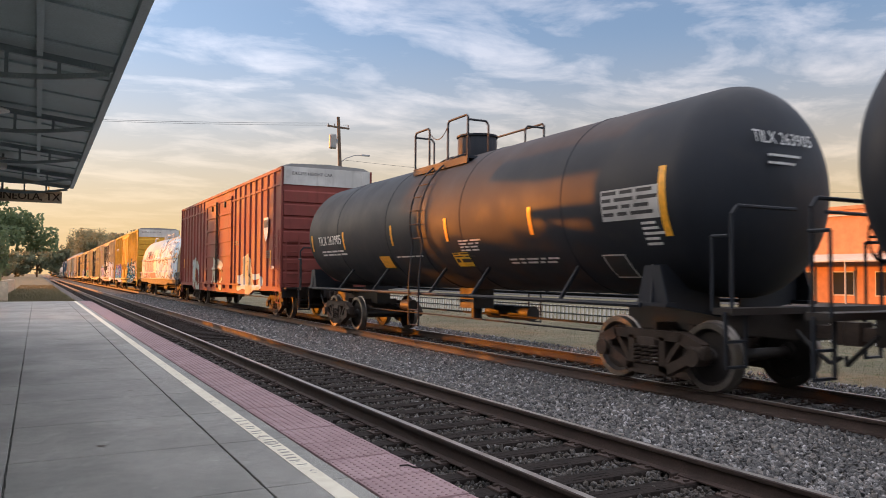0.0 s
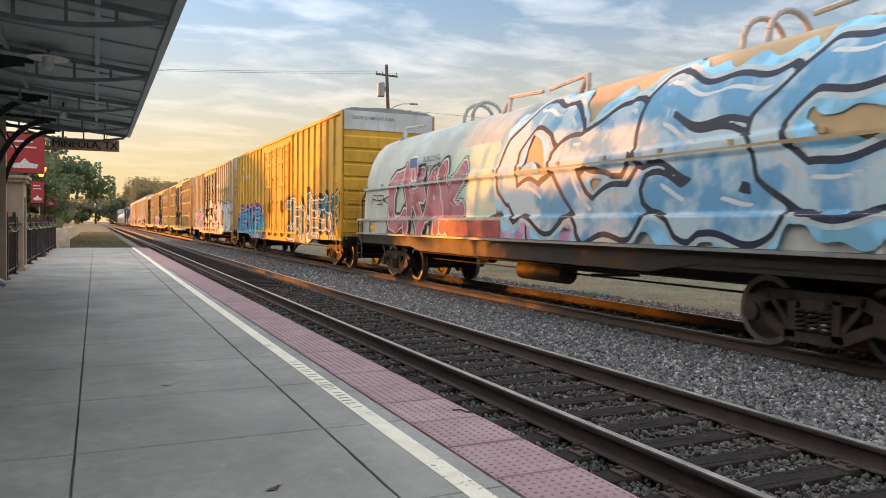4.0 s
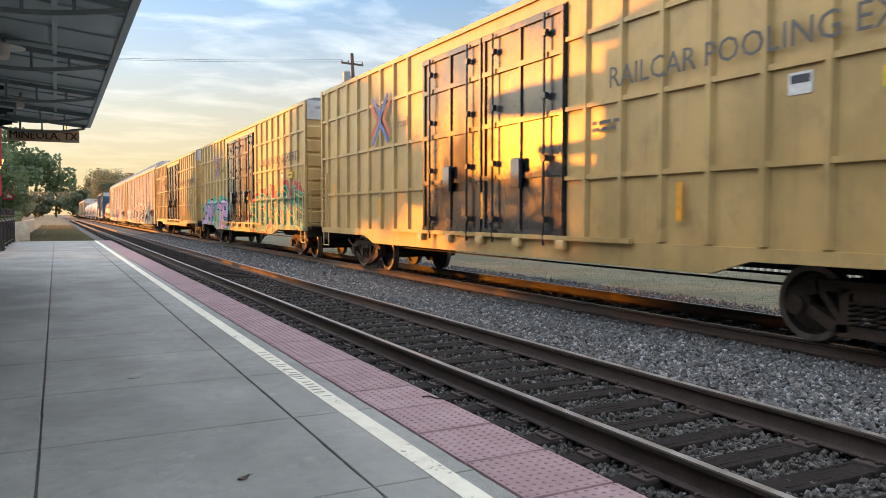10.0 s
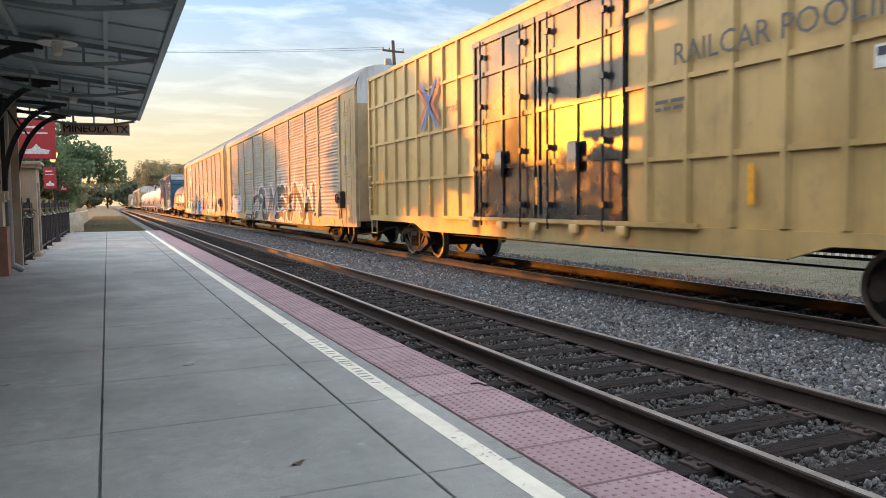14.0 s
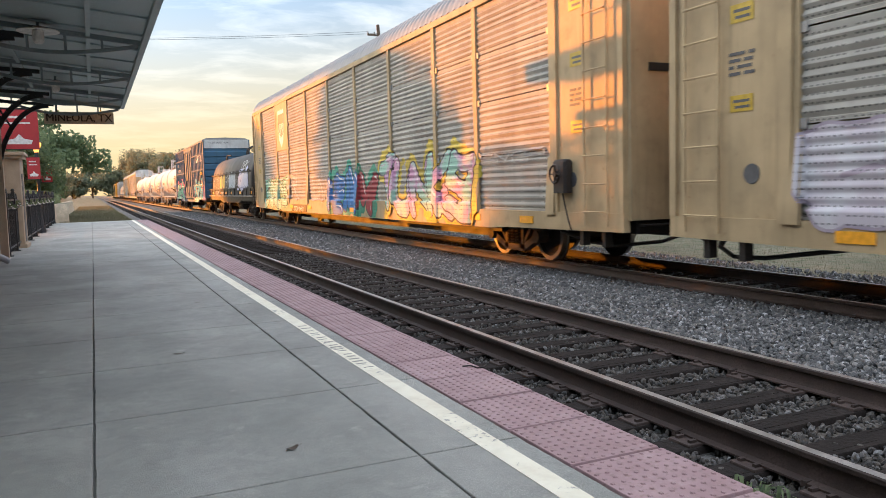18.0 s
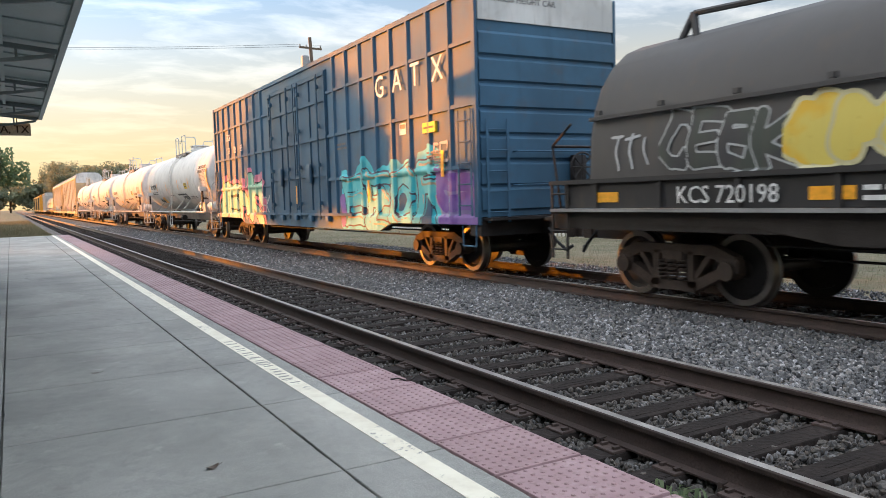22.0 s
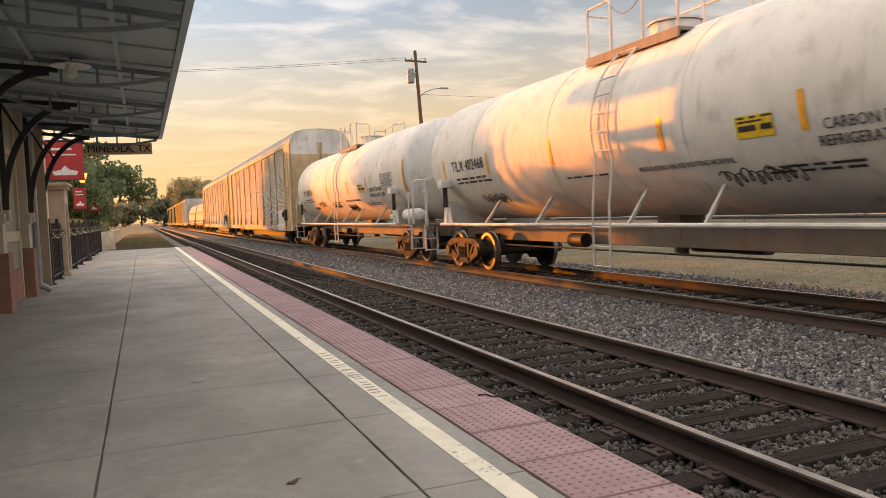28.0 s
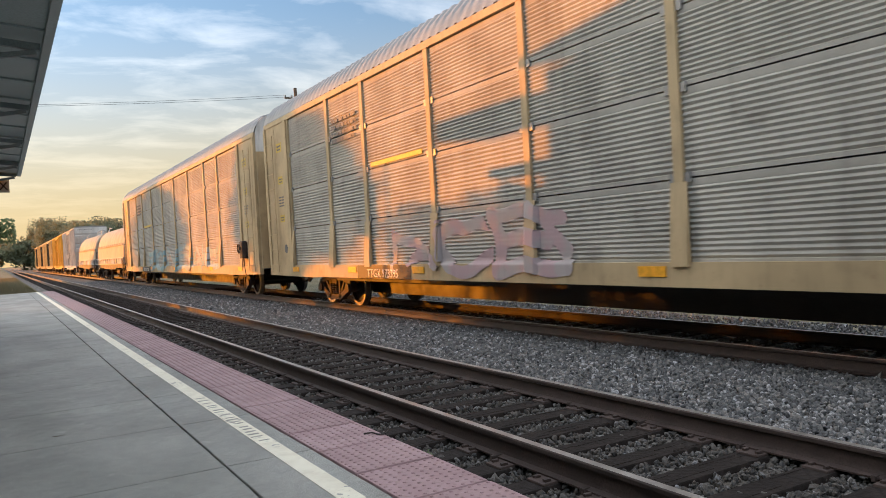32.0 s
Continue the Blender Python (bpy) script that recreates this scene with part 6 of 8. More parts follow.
def stone_field(name, count, area, size, label, faces=20, mat=None):
    """Loose angular stones, joined. area(r) gives x, y, z."""
    r = random.Random(hash(name) % 1000 if False else len(name))
    t = (1 + 5 ** 0.5) / 2
    if faces == 20:
        base = [Vector(p).normalized() for p in ((-1, t, 0), (1, t, 0), (-1, -t, 0), (1, -t, 0), (0, -1, t), (0, 1, t), (0, -1, -t), (0, 1, -t), (t, 0, -1), (t, 0, 1), (-t, 0, -1), (-t, 0, 1))]
        tri = [(0, 11, 5), (0, 5, 1), (0, 1, 7), (0, 7, 10), (0, 10, 11), (1, 5, 9), (5, 11, 4), (11, 10, 2), (10, 7, 6), (7, 1, 8), (3, 9, 4), (3, 4, 2), (3, 2, 6), (3, 6, 8), (3, 8, 9), (4, 9, 5), (2, 4, 11), (6, 2, 10), (8, 6, 7), (9, 8, 1)]
    else:
        base = [Vector(p) for p in ((1, 0, 0), (-1, 0, 0), (0, 1, 0), (0, -1, 0), (0, 0, 1), (0, 0, -1))]
        tri = [(0, 2, 4), (2, 1, 4), (1, 3, 4), (3, 0, 4), (2, 0, 5), (1, 2, 5), (3, 1, 5), (0, 3, 5)]
    kinds = []
    for _ in range(40):
        e = Euler((r.uniform(0, 6), r.uniform(0, 6), r.uniform(0, 6))).to_matrix()
        sc = Vector((r.uniform(0.7, 1.3), r.uniform(0.6, 1.1), r.uniform(0.45, 0.8)))
        kinds.append(np.array([list(e @ Vector([q[i] * sc[i] * r.uniform(0.72, 1.2) for i in range(3)])) for q in base]))
    vs = np.empty((count, len(base), 3))
    for i in range(count):
        x, y, z = area(r)
        vs[i] = kinds[r.randrange(40)] * (size * r.uniform(0.6, 1.35)) + (x, y, z)
    fs = (np.array(tri)[None] + (np.arange(count) * len(base))[:, None, None]).reshape(-1, 3)
    me = bpy.data.meshes.new(name)
    me.from_pydata(vs.reshape(-1, 3), [], fs)
    me.materials.append(mat or M_stone)
    return tagged(new(name, me), label, "ballast", kind="stuff")


def between_ties(r, x0, x1, y0, y1, z):
    while True:
        y = y0 + (y1 - y0) * r.random() ** 1.5
        d = (y - TIE0) % TIE_STEP
        if 0.12 < d < TIE_STEP - 0.12 or r.random() < 0.06:
            return r.uniform(x0, x1), y, z + r.uniform(-0.02, 0.02)


stone_field("ballast_stones", 44000, lambda r: (5.25 + 2.55 * r.random(), -1.5 + 20.5 * r.random() ** 1.35, -0.415 + 0.03 * r.random()), 0.030, "loose grey crushed stone between the tracks")
stone_field("far_ballast_stones", 16000, lambda r: (5.25 + 2.5 * r.random(), 18 + 50 * r.random() ** 1.4, -0.41 + 0.03 * r.random()), 0.05, "loose grey crushed stone along the tracks", 8)
stone_field("crib_ballast_stones", 17000, lambda r: between_ties(r, 2.9, 5.35, -1, 20, -0.435), 0.026, "dark crushed stone between the ties", mat=M_stone_dark)
stone_field("edge_ballast_stones", 5000, lambda r: (2.36 + 0.7 * r.random(), -1 + 16 * r.random() ** 1.3, -0.46 + 0.03 * r.random()), 0.032, "crushed stone beside the platform edge", mat=M_stone_dark)
stone_field("shoulder_ballast_stones", 9000, lambda r: (9.7 + 1.9 * r.random(), -2 + 30 * r.random() ** 1.2, -0.43 - 0.0 * r.random()), 0.04, "crushed stone on the far shoulder", 8)
stone_field("far_track_ballast_stones", 6000, lambda r: between_ties(r, 7.6, 9.8, -1, 24, -0.41), 0.036, "crushed stone between the far ties", 8)


def rail_profile(cx, top=ZR):
    half = [(0.0, 0.0), (0.030, -0.001), (0.0365, -0.010), (0.036, -0.036), (0.010, -0.048), (0.0085, -0.125), (0.020, -0.150), (0.070, -0.160), (0.070, -0.172)]
    return [(cx + a, top + b) for a, b in half] + [(cx - a, top + b) for a, b in half[:0:-1]]


for name, cx in (("near_track", XT1), ("far_track", XT2)):
    for sx in (-1, 1):
        s = Shape()
        prof = rail_profile(cx + sx * 0.755)
        s.along(prof[::-1], -40, 700)
        n = len(prof)
        me = s.mesh("rail", [M_rail, M_head])
        for p in me.polygons:
            if abs(p.normal.z) > 0.9 and p.center.z > ZR - 0.006:
                p.material_index = 1
        tagged(new("rail", me), "rust-brown steel rail with a worn bright head", "rail", "rails of the two tracks", "structure")


def tie_mesh(seed):
    r = random.Random(seed)
    s = Shape()
    s.box(-1.30, 1.30, -0.113, 0.113, -0.15, 0.0, 0.012)
    for _ in range(4):
        y = r.uniform(-0.09, 0.09)
        a = r.uniform(-1.2, 0.6)
        s.box(a, a + r.uniform(0.3, 0.7), y - 0.006, y + 0.006, -0.002, 0.003)
    return s.mesh("tie", M_tie)


ties = [tie_mesh(i) for i in range(5)]
plate = Shape().box(-0.17, 0.17, -0.095, 0.095, 0.0, 0.016, 0.006)
for x in (-0.12, -0.095, 0.095, 0.12):
    for y in (-0.055, 0.055):
        plate.box(x - 0.013, x + 0.013, y - 0.013, y + 0.013, 0.014, 0.034)
plate = plate.mesh("tie_plate", M_plate)
anchor = Shape().box(-0.09, 0.09, -0.02, 0.02, -0.02, 0.02, 0.005).mesh("rail_anchor", M_spike)
tie_top = ZR - 0.19
for i in range(-26, 86):
    y = TIE0 + TIE_STEP * i
    t = solid("tie", ties[i % 5], None, "dark creosoted wooden tie", "railway tie", "ties of the near track", "structure", pose(XT1 + rnd.uniform(-0.03, 0.03), y, tie_top, 0, 0, rnd.uniform(-0.5, 0.5)))
    for sx in (-1, 1):
        part("tie_plate", plate, None, t, at=pose(sx * 0.755, 0, 0.001))
        if -6 < i < 40 and i % 2 == 0:
            part("rail_anchor", anchor, None, t, at=pose(sx * 0.755, 0.135, 0.02))
for i in range(-26, 70):
    y = TIE0 + 0.2 + TIE_STEP * i
    t = solid("tie", ties[i % 5], None, "dark creosoted wooden tie", "railway tie", "ties of the far track", "structure", pose(XT2, y, tie_top, 0, 0, rnd.uniform(-0.5, 0.5)))
    for sx in (-1, 1):
        part("tie_plate", plate, None, t, at=pose(sx * 0.755, 0, 0.001))
s = Shape()
for i in range(86, 420):
    y = TIE0 + TIE_STEP * i
    s.box(XT1 - 1.3, XT1 + 1.3, y - 0.113, y + 0.113, tie_top - 0.12, tie_top)
    s.box(XT2 - 1.3, XT2 + 1.3, y - 0.113, y + 0.113, tie_top - 0.12, tie_top)
solid("far_ties", s, M_tie, "dark wooden ties running into the distance", "railway ties", kind="stuff")

# platform: a bed with concrete slabs, a painted line and tactile tiles on top
P_END = 39.8


def ragged_slab(x0, x1, y0, y1, r):
    """A concrete slab with slightly chipped top edges."""
    ring = []
    for (ax, ay), (bx, by), (nx, ny) in (((x0, y0), (x1, y0), (0, 1)), ((x1, y0), (x1, y1), (-1, 0)), ((x1, y1), (x0, y1), (0, -1)), ((x0, y1), (x0, y0), (1, 0))):
        n = 16 if -2 < y0 < 12 else 4
        for k in range(n):
            d = abs(r.gauss(0, 0.0022)) if k else 0.0
            ring.append((ax + (bx - ax) * k / n + nx * d, ay + (by - ay) * k / n + ny * d))
    n = len(ring)
    cx, cy = (x0 + x1) / 2, (y0 + y1) / 2
    inset = [(x + math.copysign(0.003, cx - x), y + math.copysign(0.003, cy - y)) for x, y in ring]
    s = Shape().add([(x, y, -0.05) for x, y in ring] + [(x, y, -0.004) for x, y in ring] + [(x, y, 0.0) for x, y in inset], [])
    for k in (0, n):
        s.f += [(k + i, k + (i + 1) % n, k + n + (i + 1) % n, k + n + i) for i in range(n)]
    s.f.append(tuple(range(2 * n, 3 * n)))
    s.m += [0] * (2 * n + 1)
    return s


s = Shape().box(-2.2, 2.30, -14, P_END, -0.6, -0.03)
platform = solid("platform", s, M_concrete, "grey concrete station platform with sawn joints", "platform", kind="structure")
rows_y = [4.555 + 1.343 * k for k in range(-10, 26)]
rows_y = [-14 + 0.0] + [y for y in rows_y if y > -13] + [P_END]
for x0, x1 in ((-2.2, -0.131), (-0.131, 1.264), (1.264, 1.80)):
    for y0, y1 in zip(rows_y, rows_y[1:]):
        g = 0.0045
        part("slab", ragged_slab(x0 + g, x1 - g, y0 + g, y1 - g, random.Random(int(x0 * 100 + y0 * 1000))), M_concrete, platform)
s = Shape().box(1.565, 1.685, -14, P_END, 0.0, 0.003)
part("painted_line", s, M_line, platform, "worn cream line painted on concrete")
s, r = Shape(), random.Random(3)
y = 6.85
while y > 4.95:
    wide = r.uniform(0.03, 0.07)
    s.box(1.578 + r.uniform(0, 0.02), 1.672 - r.uniform(0, 0.02), y - wide * 0.45, y, 0.003, 0.0045)
    y -= wide + r.choice((0.03, 0.03, 0.03, 0.09))
part("stencilled_marking", s, surface("faded_stencil_grey", (0.33, 0.31, 0.28), 0.7, 20, 0.3), platform)

tile = Shape().box(0.010, 0.509, -0.561, -0.010, -0.05, 0.0, 0.006)
for i in range(9):
    for j in range(10):
        x, y = 0.035 + i * 0.0555, -0.032 - j * 0.0562
        ring = lambda q, z: [(x + q * math.cos(a * math.pi / 3), y + q * math.sin(a * math.pi / 3), z) for a in range(6)]
        tile.add(ring(0.0125, 0.0) + ring(0.008, 0.0055), [(a, (a + 1) % 6, 6 + (a + 1) % 6, 6 + a) for a in range(6)] + [(6, 7, 8, 9, 10, 11)])
tile = tile.mesh("tactile_tile", M_tactile)
for k in range(-28, 64):
    part("tactile_tile", tile, None, platform, at=pose(1.80, 3.33 + 0.57 * (k + 1), rnd.uniform(-0.0015, 0.0015)))

# leaves and weeds on the platform and by the rail
def dry_leaf(x, y, size, turn, curl=0.35):
    s, n = Shape(), 6
    vs = []
    for i in range(n + 1):
        u = i / n
        w = 0.28 * math.sin(math.pi * u) ** 0.8 + 0.01
        z = 0.004 + curl * (u - 0.5) ** 2
        vs += [(u - 0.5, -w, z + 0.12 * w), (u - 0.5, 0, z), (u - 0.5, w, z + 0.12 * w)]
    for i in range(n):
        for j in range(2):
            a = i * 3 + j
            s.f.append((a, a + 3, a + 4, a + 1))
    s.v = [(a * size, b * size, c * size) for a, b, c in vs]
    s.m = [0] * len(s.f)
    s.cyl((0.5 * size, 0, 0.09 * size), (0.78 * size, 0.06 * size, 0.16 * size), 0.012 * size + 0.0006, 5)
    return solid("dry_leaf", s, M_dry_leaf, "curled brown dry leaf on the platform", "leaf", "fallen leaves", at=pose(x, y, 0.001, 0, 0, turn))


M_dry_leaf = surface("dry_brown_leaf", (0.10, 0.075, 0.055), 0.8, 30, 0.3)
dry_leaf(0.746, 3.592, 0.075, 20, 0.9)
dry_leaf(0.47, 6.2, 0.07, -20)
for x, y in ((-0.55, 10.2), (0.15, 15.6), (-0.75, 6.1), (0.95, 9.0), (-0.3, 21.5)):
    dry_leaf(x, y, rnd.uniform(0.04, 0.06), rnd.uniform(0, 360))
s = Shape().tube([(2.20, 4.66, 0.006), (2.245, 4.63, 0.012), (2.27, 4.57, 0.006), (2.30, 4.54, 0.012), (2.34, 4.57, 0.02)], 0.006, 6)
solid("twig", s, M_steel_dark, "small dark bent twig lying on the tactile tiles", "twig")


def weed(x, y, z, size, n, seed):
    r, s = random.Random(seed), Shape()
    for _ in range(n):
        a, lean = r.uniform(0, 6.28), r.uniform(0.2, 0.9)
        h = size * r.uniform(0.5, 1.2)
        bx, by = x + r.uniform(-size, size) * 0.7, y + r.uniform(-size, size) * 0.7
        dx, dy = math.cos(a), math.sin(a)
        w = 0.004 + 0.009 * r.random()
        p = [(bx, by, z), (bx + dx * h * lean * 0.5, by + dy * h * lean * 0.5, z + h * 0.8), (bx + dx * h * lean, by + dy * h * lean, z + h * 0.75)]
        s.add([p[0], (p[1][0] - dy * w, p[1][1] + dx * w, p[1][2]), p[2], (p[1][0] + dy * w, p[1][1] - dx * w, p[1][2])], [(0, 1, 2, 3)])
    return solid("weed", s, M_leaf, "small green weed growing in the ballast", "weed", "weeds beside the platform")


for k, (x, y, size) in enumerate(((2.62, 3.02, 0.10), (2.72, 2.62, 0.13), (2.55, 3.35, 0.06), (2.75, 2.2, 0.12), (2.9, 5.2, 0.05))):
    weed(x, y, -0.45, size * 1.7, 260, k)

# ---- the cars, from the head of the train backwards ----
WHITE, BLACK, NAVY, CREAM = (0.66, 0.67, 0.68), (0.016, 0.016, 0.019), (0.03, 0.05, 0.16), (0.60, 0.58, 0.50)

tank_car("black steel tank car with amber reflector strips", -12.2, 17.9, M_tank_black, M_tank_black, M_tank_black, "TILX 263904", white=False, trucks=(-6.4, 6.4))
tank_car("glossy black tank car with white lettering and top railing", 5.75, 17.6, M_tank_black, M_tank_black, M_tank_black, "TILX 263905", white=False, trucks=(-6.5, 6.0))

RED = (0.215, 0.056, 0.046)
red_body = car_paint("oxide_red_boxcar_paint", RED, 0.5, grime=0.35, rust=0.3)
red_door = car_paint("oxide_red_door_paint", (0.215, 0.056, 0.042), 0.5, grime=0.5, rust=0.35)
red = boxcar("oxide red steel boxcar with faded graffiti", 24.5, 44.1, red_body, red_door, red_body, (-2.6, 2.65), stringers=(4.55,), ribs=8, rods=False, flat_doors=True, words=(("263804", 0.16, -8.9, 1.75, M_white_letter, 0.9),), emblem=shield(-8.0, 3.15, 0.68, M_navy))
graffiti(red, "SC", -3.65, -7.4, 0.95, 1.60, ((0.30, 0.46, 0.58), (0.42, 0.54, 0.62)), fat=0.12, seed=4, label="pale blue sprayed splashes", block=0.2)
graffiti(red, "U", -5.7, -7.05, 0.72, 1.35, ((0.30, 0.33, 0.26), (0.36, 0.37, 0.29)), (0.56, 0.55, 0.46), fat=0.15, seed=7, edge=0.03, label="grey-green sprayed tail")
graffiti(red, "I", -4.62, -6.22, 0.35, 2.52, ((0.30, 0.33, 0.26), (0.36, 0.37, 0.29)), (0.56, 0.55, 0.46), shine=(0.07, 0.09, 0.08), fat=0.66, seed=3, edge=0.045, label="large grey-green sprayed dome shape", block=0.1)
graffiti(red, "TO", 6.2, 4.4, 0.75, 2.25, ((0.34, 0.36, 0.30), (0.42, 0.50, 0.52)), (0.22, 0.15, 0.11), fat=0.17, seed=5)
graffiti(red, "RC", 1.0, -0.85, 0.95, 2.25, ((0.38, 0.36, 0.28), (0.40, 0.44, 0.40)), (0.16, 0.11, 0.08), fat=0.15, seed=6)

grey_hood = car_paint("pale_grey_hood_paint", (0.44, 0.49, 0.47), 0.45, grime=0.25, rust=0.06)
tan_blue_hood = car_paint("tan_hood_primer", (0.46, 0.33, 0.18), 0.45, grime=0.2, rust=0.05)
pale_sill = car_paint("pale_grey_sill_paint", (0.44, 0.44, 0.42), 0.5, grime=0.5, rust=0.3)
hooded = coil_car("pale grey coil car with two graffiti-covered hoods", 45.0, 19.4, ((1.0, 9.45), (9.9, 18.3)), (tan_blue_hood, grey_hood), pale_sill)
graffiti(hooded, "I", 3.0, -0.1, 1.70, 2.62, ((0.40, 0.56, 0.47), (0.46, 0.58, 0.50)), fat=1.2, seed=8, label="mint green sprayed patch", block=0.2)
graffiti(hooded, "CRAK", 6.3, 1.75, 1.15, 2.95, ((0.30, 0.06, 0.075), (0.42, 0.16, 0.22)), WHITE, (0.03, 0.03, 0.035), shine=(0.50, 0.24, 0.30), fat=0.19, seed=2, edge=0.04, label="dark red graffiti outlined in white")
graffiti(hooded, "ZS", 2.3, 0.15, 1.02, 1.66, ((0.30, 0.06, 0.075), (0.20, 0.05, 0.06)), (0.04, 0.04, 0.04), fat=0.16, seed=9)
graffiti(hooded, "SNS", -0.1, -3.0, 1.0, 1.6, ((0.46, 0.20, 0.36), (0.40, 0.42, 0.56)), fat=0.10, seed=10)
graffiti(hooded, "PSK", 7.75, 6.45, 2.05, 2.32, (BLACK, BLACK), fat=0.018, seed=12, cell=0.02, label="thin black sprayed scrawl")
graffiti(hooded, "OCSO", 0.0, -8.6, 1.55, 3.65, ((0.14, 0.34, 0.56), (0.46, 0.58, 0.66)), (0.02, 0.03, 0.06), (0.50, 0.58, 0.62), (0.20, 0.42, 0.60), WHITE, 0.30, 11, 0.09, label="blue and white graffiti waves")

crest = [(-0.42, 0.5), (-0.30, 0.56), (-0.15, 0.48), (0, 0.58), (0.15, 0.48), (0.30, 0.56), (0.42, 0.5), (0.40, -0.1), (0.28, -0.45), (0, -0.7), (-0.28, -0.45), (-0.40, -0.1)]
shield_plate = part("emblem", Shape().along([(4.69 + p * 0.62, 2.86 + q * 0.62) for p, q in crest], -1.45, -1.42, "x"), M_white_letter, hooded)
part("emblem_band", Shape().box(-1.453, -1.45, 4.46, 4.92, 2.92, 3.16), M_blue_arrow, shield_plate)
for i in range(5):
    part("emblem_stripe", Shape().box(-1.453, -1.45, 4.47 + 0.095 * i, 4.515 + 0.095 * i, 2.60 + 0.05 * abs(i - 2), 2.91), M_red_letter, shield_plate)
lettering("BUILDING", 0.20, M_grey_letter, hooded, FACE(-1.40, 3.68, 3.08), squeeze=1.1)
lettering("AMERICA", 0.20, M_grey_letter, hooded, FACE(-1.43, 3.68, 2.85), squeeze=1.1)
lettering("UP 211185", 0.22, M_grey_letter, hooded, FACE(-1.565, 5.9, 1.26), squeeze=1.0)

yellow_body = car_paint("golden_yellow_boxcar_paint", YELLOW, 0.46, grime=0.3, rust=0.12)
yellow_door = car_paint("golden_yellow_door_paint", YELLOW, 0.46, grime=0.45, rust=0.2)
yellow = boxcar("golden yellow boxcar with teal graffiti and plug doors", 65.05, 84.65, yellow_body, yellow_door, yellow_body, (-2.6, 2.4), ribs=8, words=(("UP", 0.32, 7.6, 4.35, M_white_letter, 1.0), ("70", 0.32, 7.6, 3.85, M_white_letter, 1.0), ("10", 0.32, 6.8, 3.85, M_white_letter, 1.0), ("32", 0.32, 6.0, 3.85, M_white_letter, 1.0)))
graffiti(yellow, "ZRNEPT", -2.45, -9.3, 0.76, 2.42, ((0.012, 0.075, 0.12), (0.03, 0.19, 0.22)), (0.70, 0.74, 0.74), halo=(0.02, 0.025, 0.03), shine=(0.60, 0.42, 0.16), fat=0.165, seed=21, edge=0.055, label="dark teal graffiti outlined in white")
graffiti(yellow, "RSUNEX", 8.95, 2.45, 0.76, 2.22, ((0.05, 0.40, 0.44), (0.05, 0.24, 0.55)), (0.02, 0.025, 0.10), (0.42, 0.44, 0.74), (0.13, 0.04, 0.22), (0.30, 0.62, 0.52), 0.17, 24, 0.05, label="turquoise and purple graffiti")

tan_body_a = car_paint("pale_tan_boxcar_paint", TAN_PALE, 0.48, grime=0.3, rust=0.15)
black_door_a = car_paint("black_door_paint", (0.045, 0.040, 0.036), 0.10, grime=0.2, rust=0.05, spec=0.6)
POOL = ("RAILCAR POOLING EXPERTS", 0.42, -6.3, 3.42, M_grey_letter, 1.0)
pale = boxcar("pale tan boxcar with black doors and white graffiti", 86.0, 105.2, tan_body_a, black_door_a, tan_body_a, (-2.55, 2.6), ribs=8, words=(("6636 81", 0.34, 7.7, 2.3, M_grey_letter, 1.1), ("Railcar Pooling Experts", 0.46, -6.0, 3.5, M_grey_letter, 1.05)), emblem=star_cross(7.15, 3.94))
graffiti(pale, "SNAORE", 0.2, -9.45, 0.76, 2.85, ((0.70, 0.72, 0.74), (0.56, 0.60, 0.64)), BLACK, shine=(0.42, 0.45, 0.50), fat=0.27, seed=33, edge=0.06, label="white graffiti outlined in black")
graffiti(pale, "EH", 2.5, 0.5, 0.95, 2.3, ((0.60, 0.62, 0.62), (0.46, 0.42, 0.48)), (0.10, 0.08, 0.09), fat=0.12, seed=34)
graffiti(pale, "CTNK", 7.9, 2.65, 0.76, 2.45, ((0.56, 0.36, 0.46), (0.60, 0.52, 0.62)), (0.20, 0.22, 0.34), halo=(0.26, 0.40, 0.38), shine=(0.50, 0.16, 0.18), fat=0.19, seed=35, edge=0.04, label="pink and mint graffiti")
graffiti(pale, "II", 9.45, 8.0, 0.76, 2.05, ((0.30, 0.50, 0.42), (0.42, 0.46, 0.34)), fat=0.18, seed=36)
graffiti(pale, "S", -3.2, -4.3, 3.75, 3.95, (WHITE, CREAM), fat=0.07, seed=37, label="white sprayed blot")

tan_body_b = car_paint("tan_boxcar_paint", TAN, 0.26, grime=0.3, rust=0.1, spec=0.36)
black_door = car_paint("blue_black_door_paint", (0.026, 0.028, 0.034), 0.08, grime=0.15, rust=0.04, spec=0.5)
GRID = (2.05, 3.12, 4.2)
boxcar("tan boxcar with framed sides and black plug doors", 107.25, 126.5, tan_body_b, black_door, tan_body_b, (-2.55, 2.6), stringers=GRID, ribs=8, words=(("road", 0.30, 3.65, 3.58, M_grey_letter, 1.0), POOL), emblem=star_cross(4.98, 3.79, 1.08))

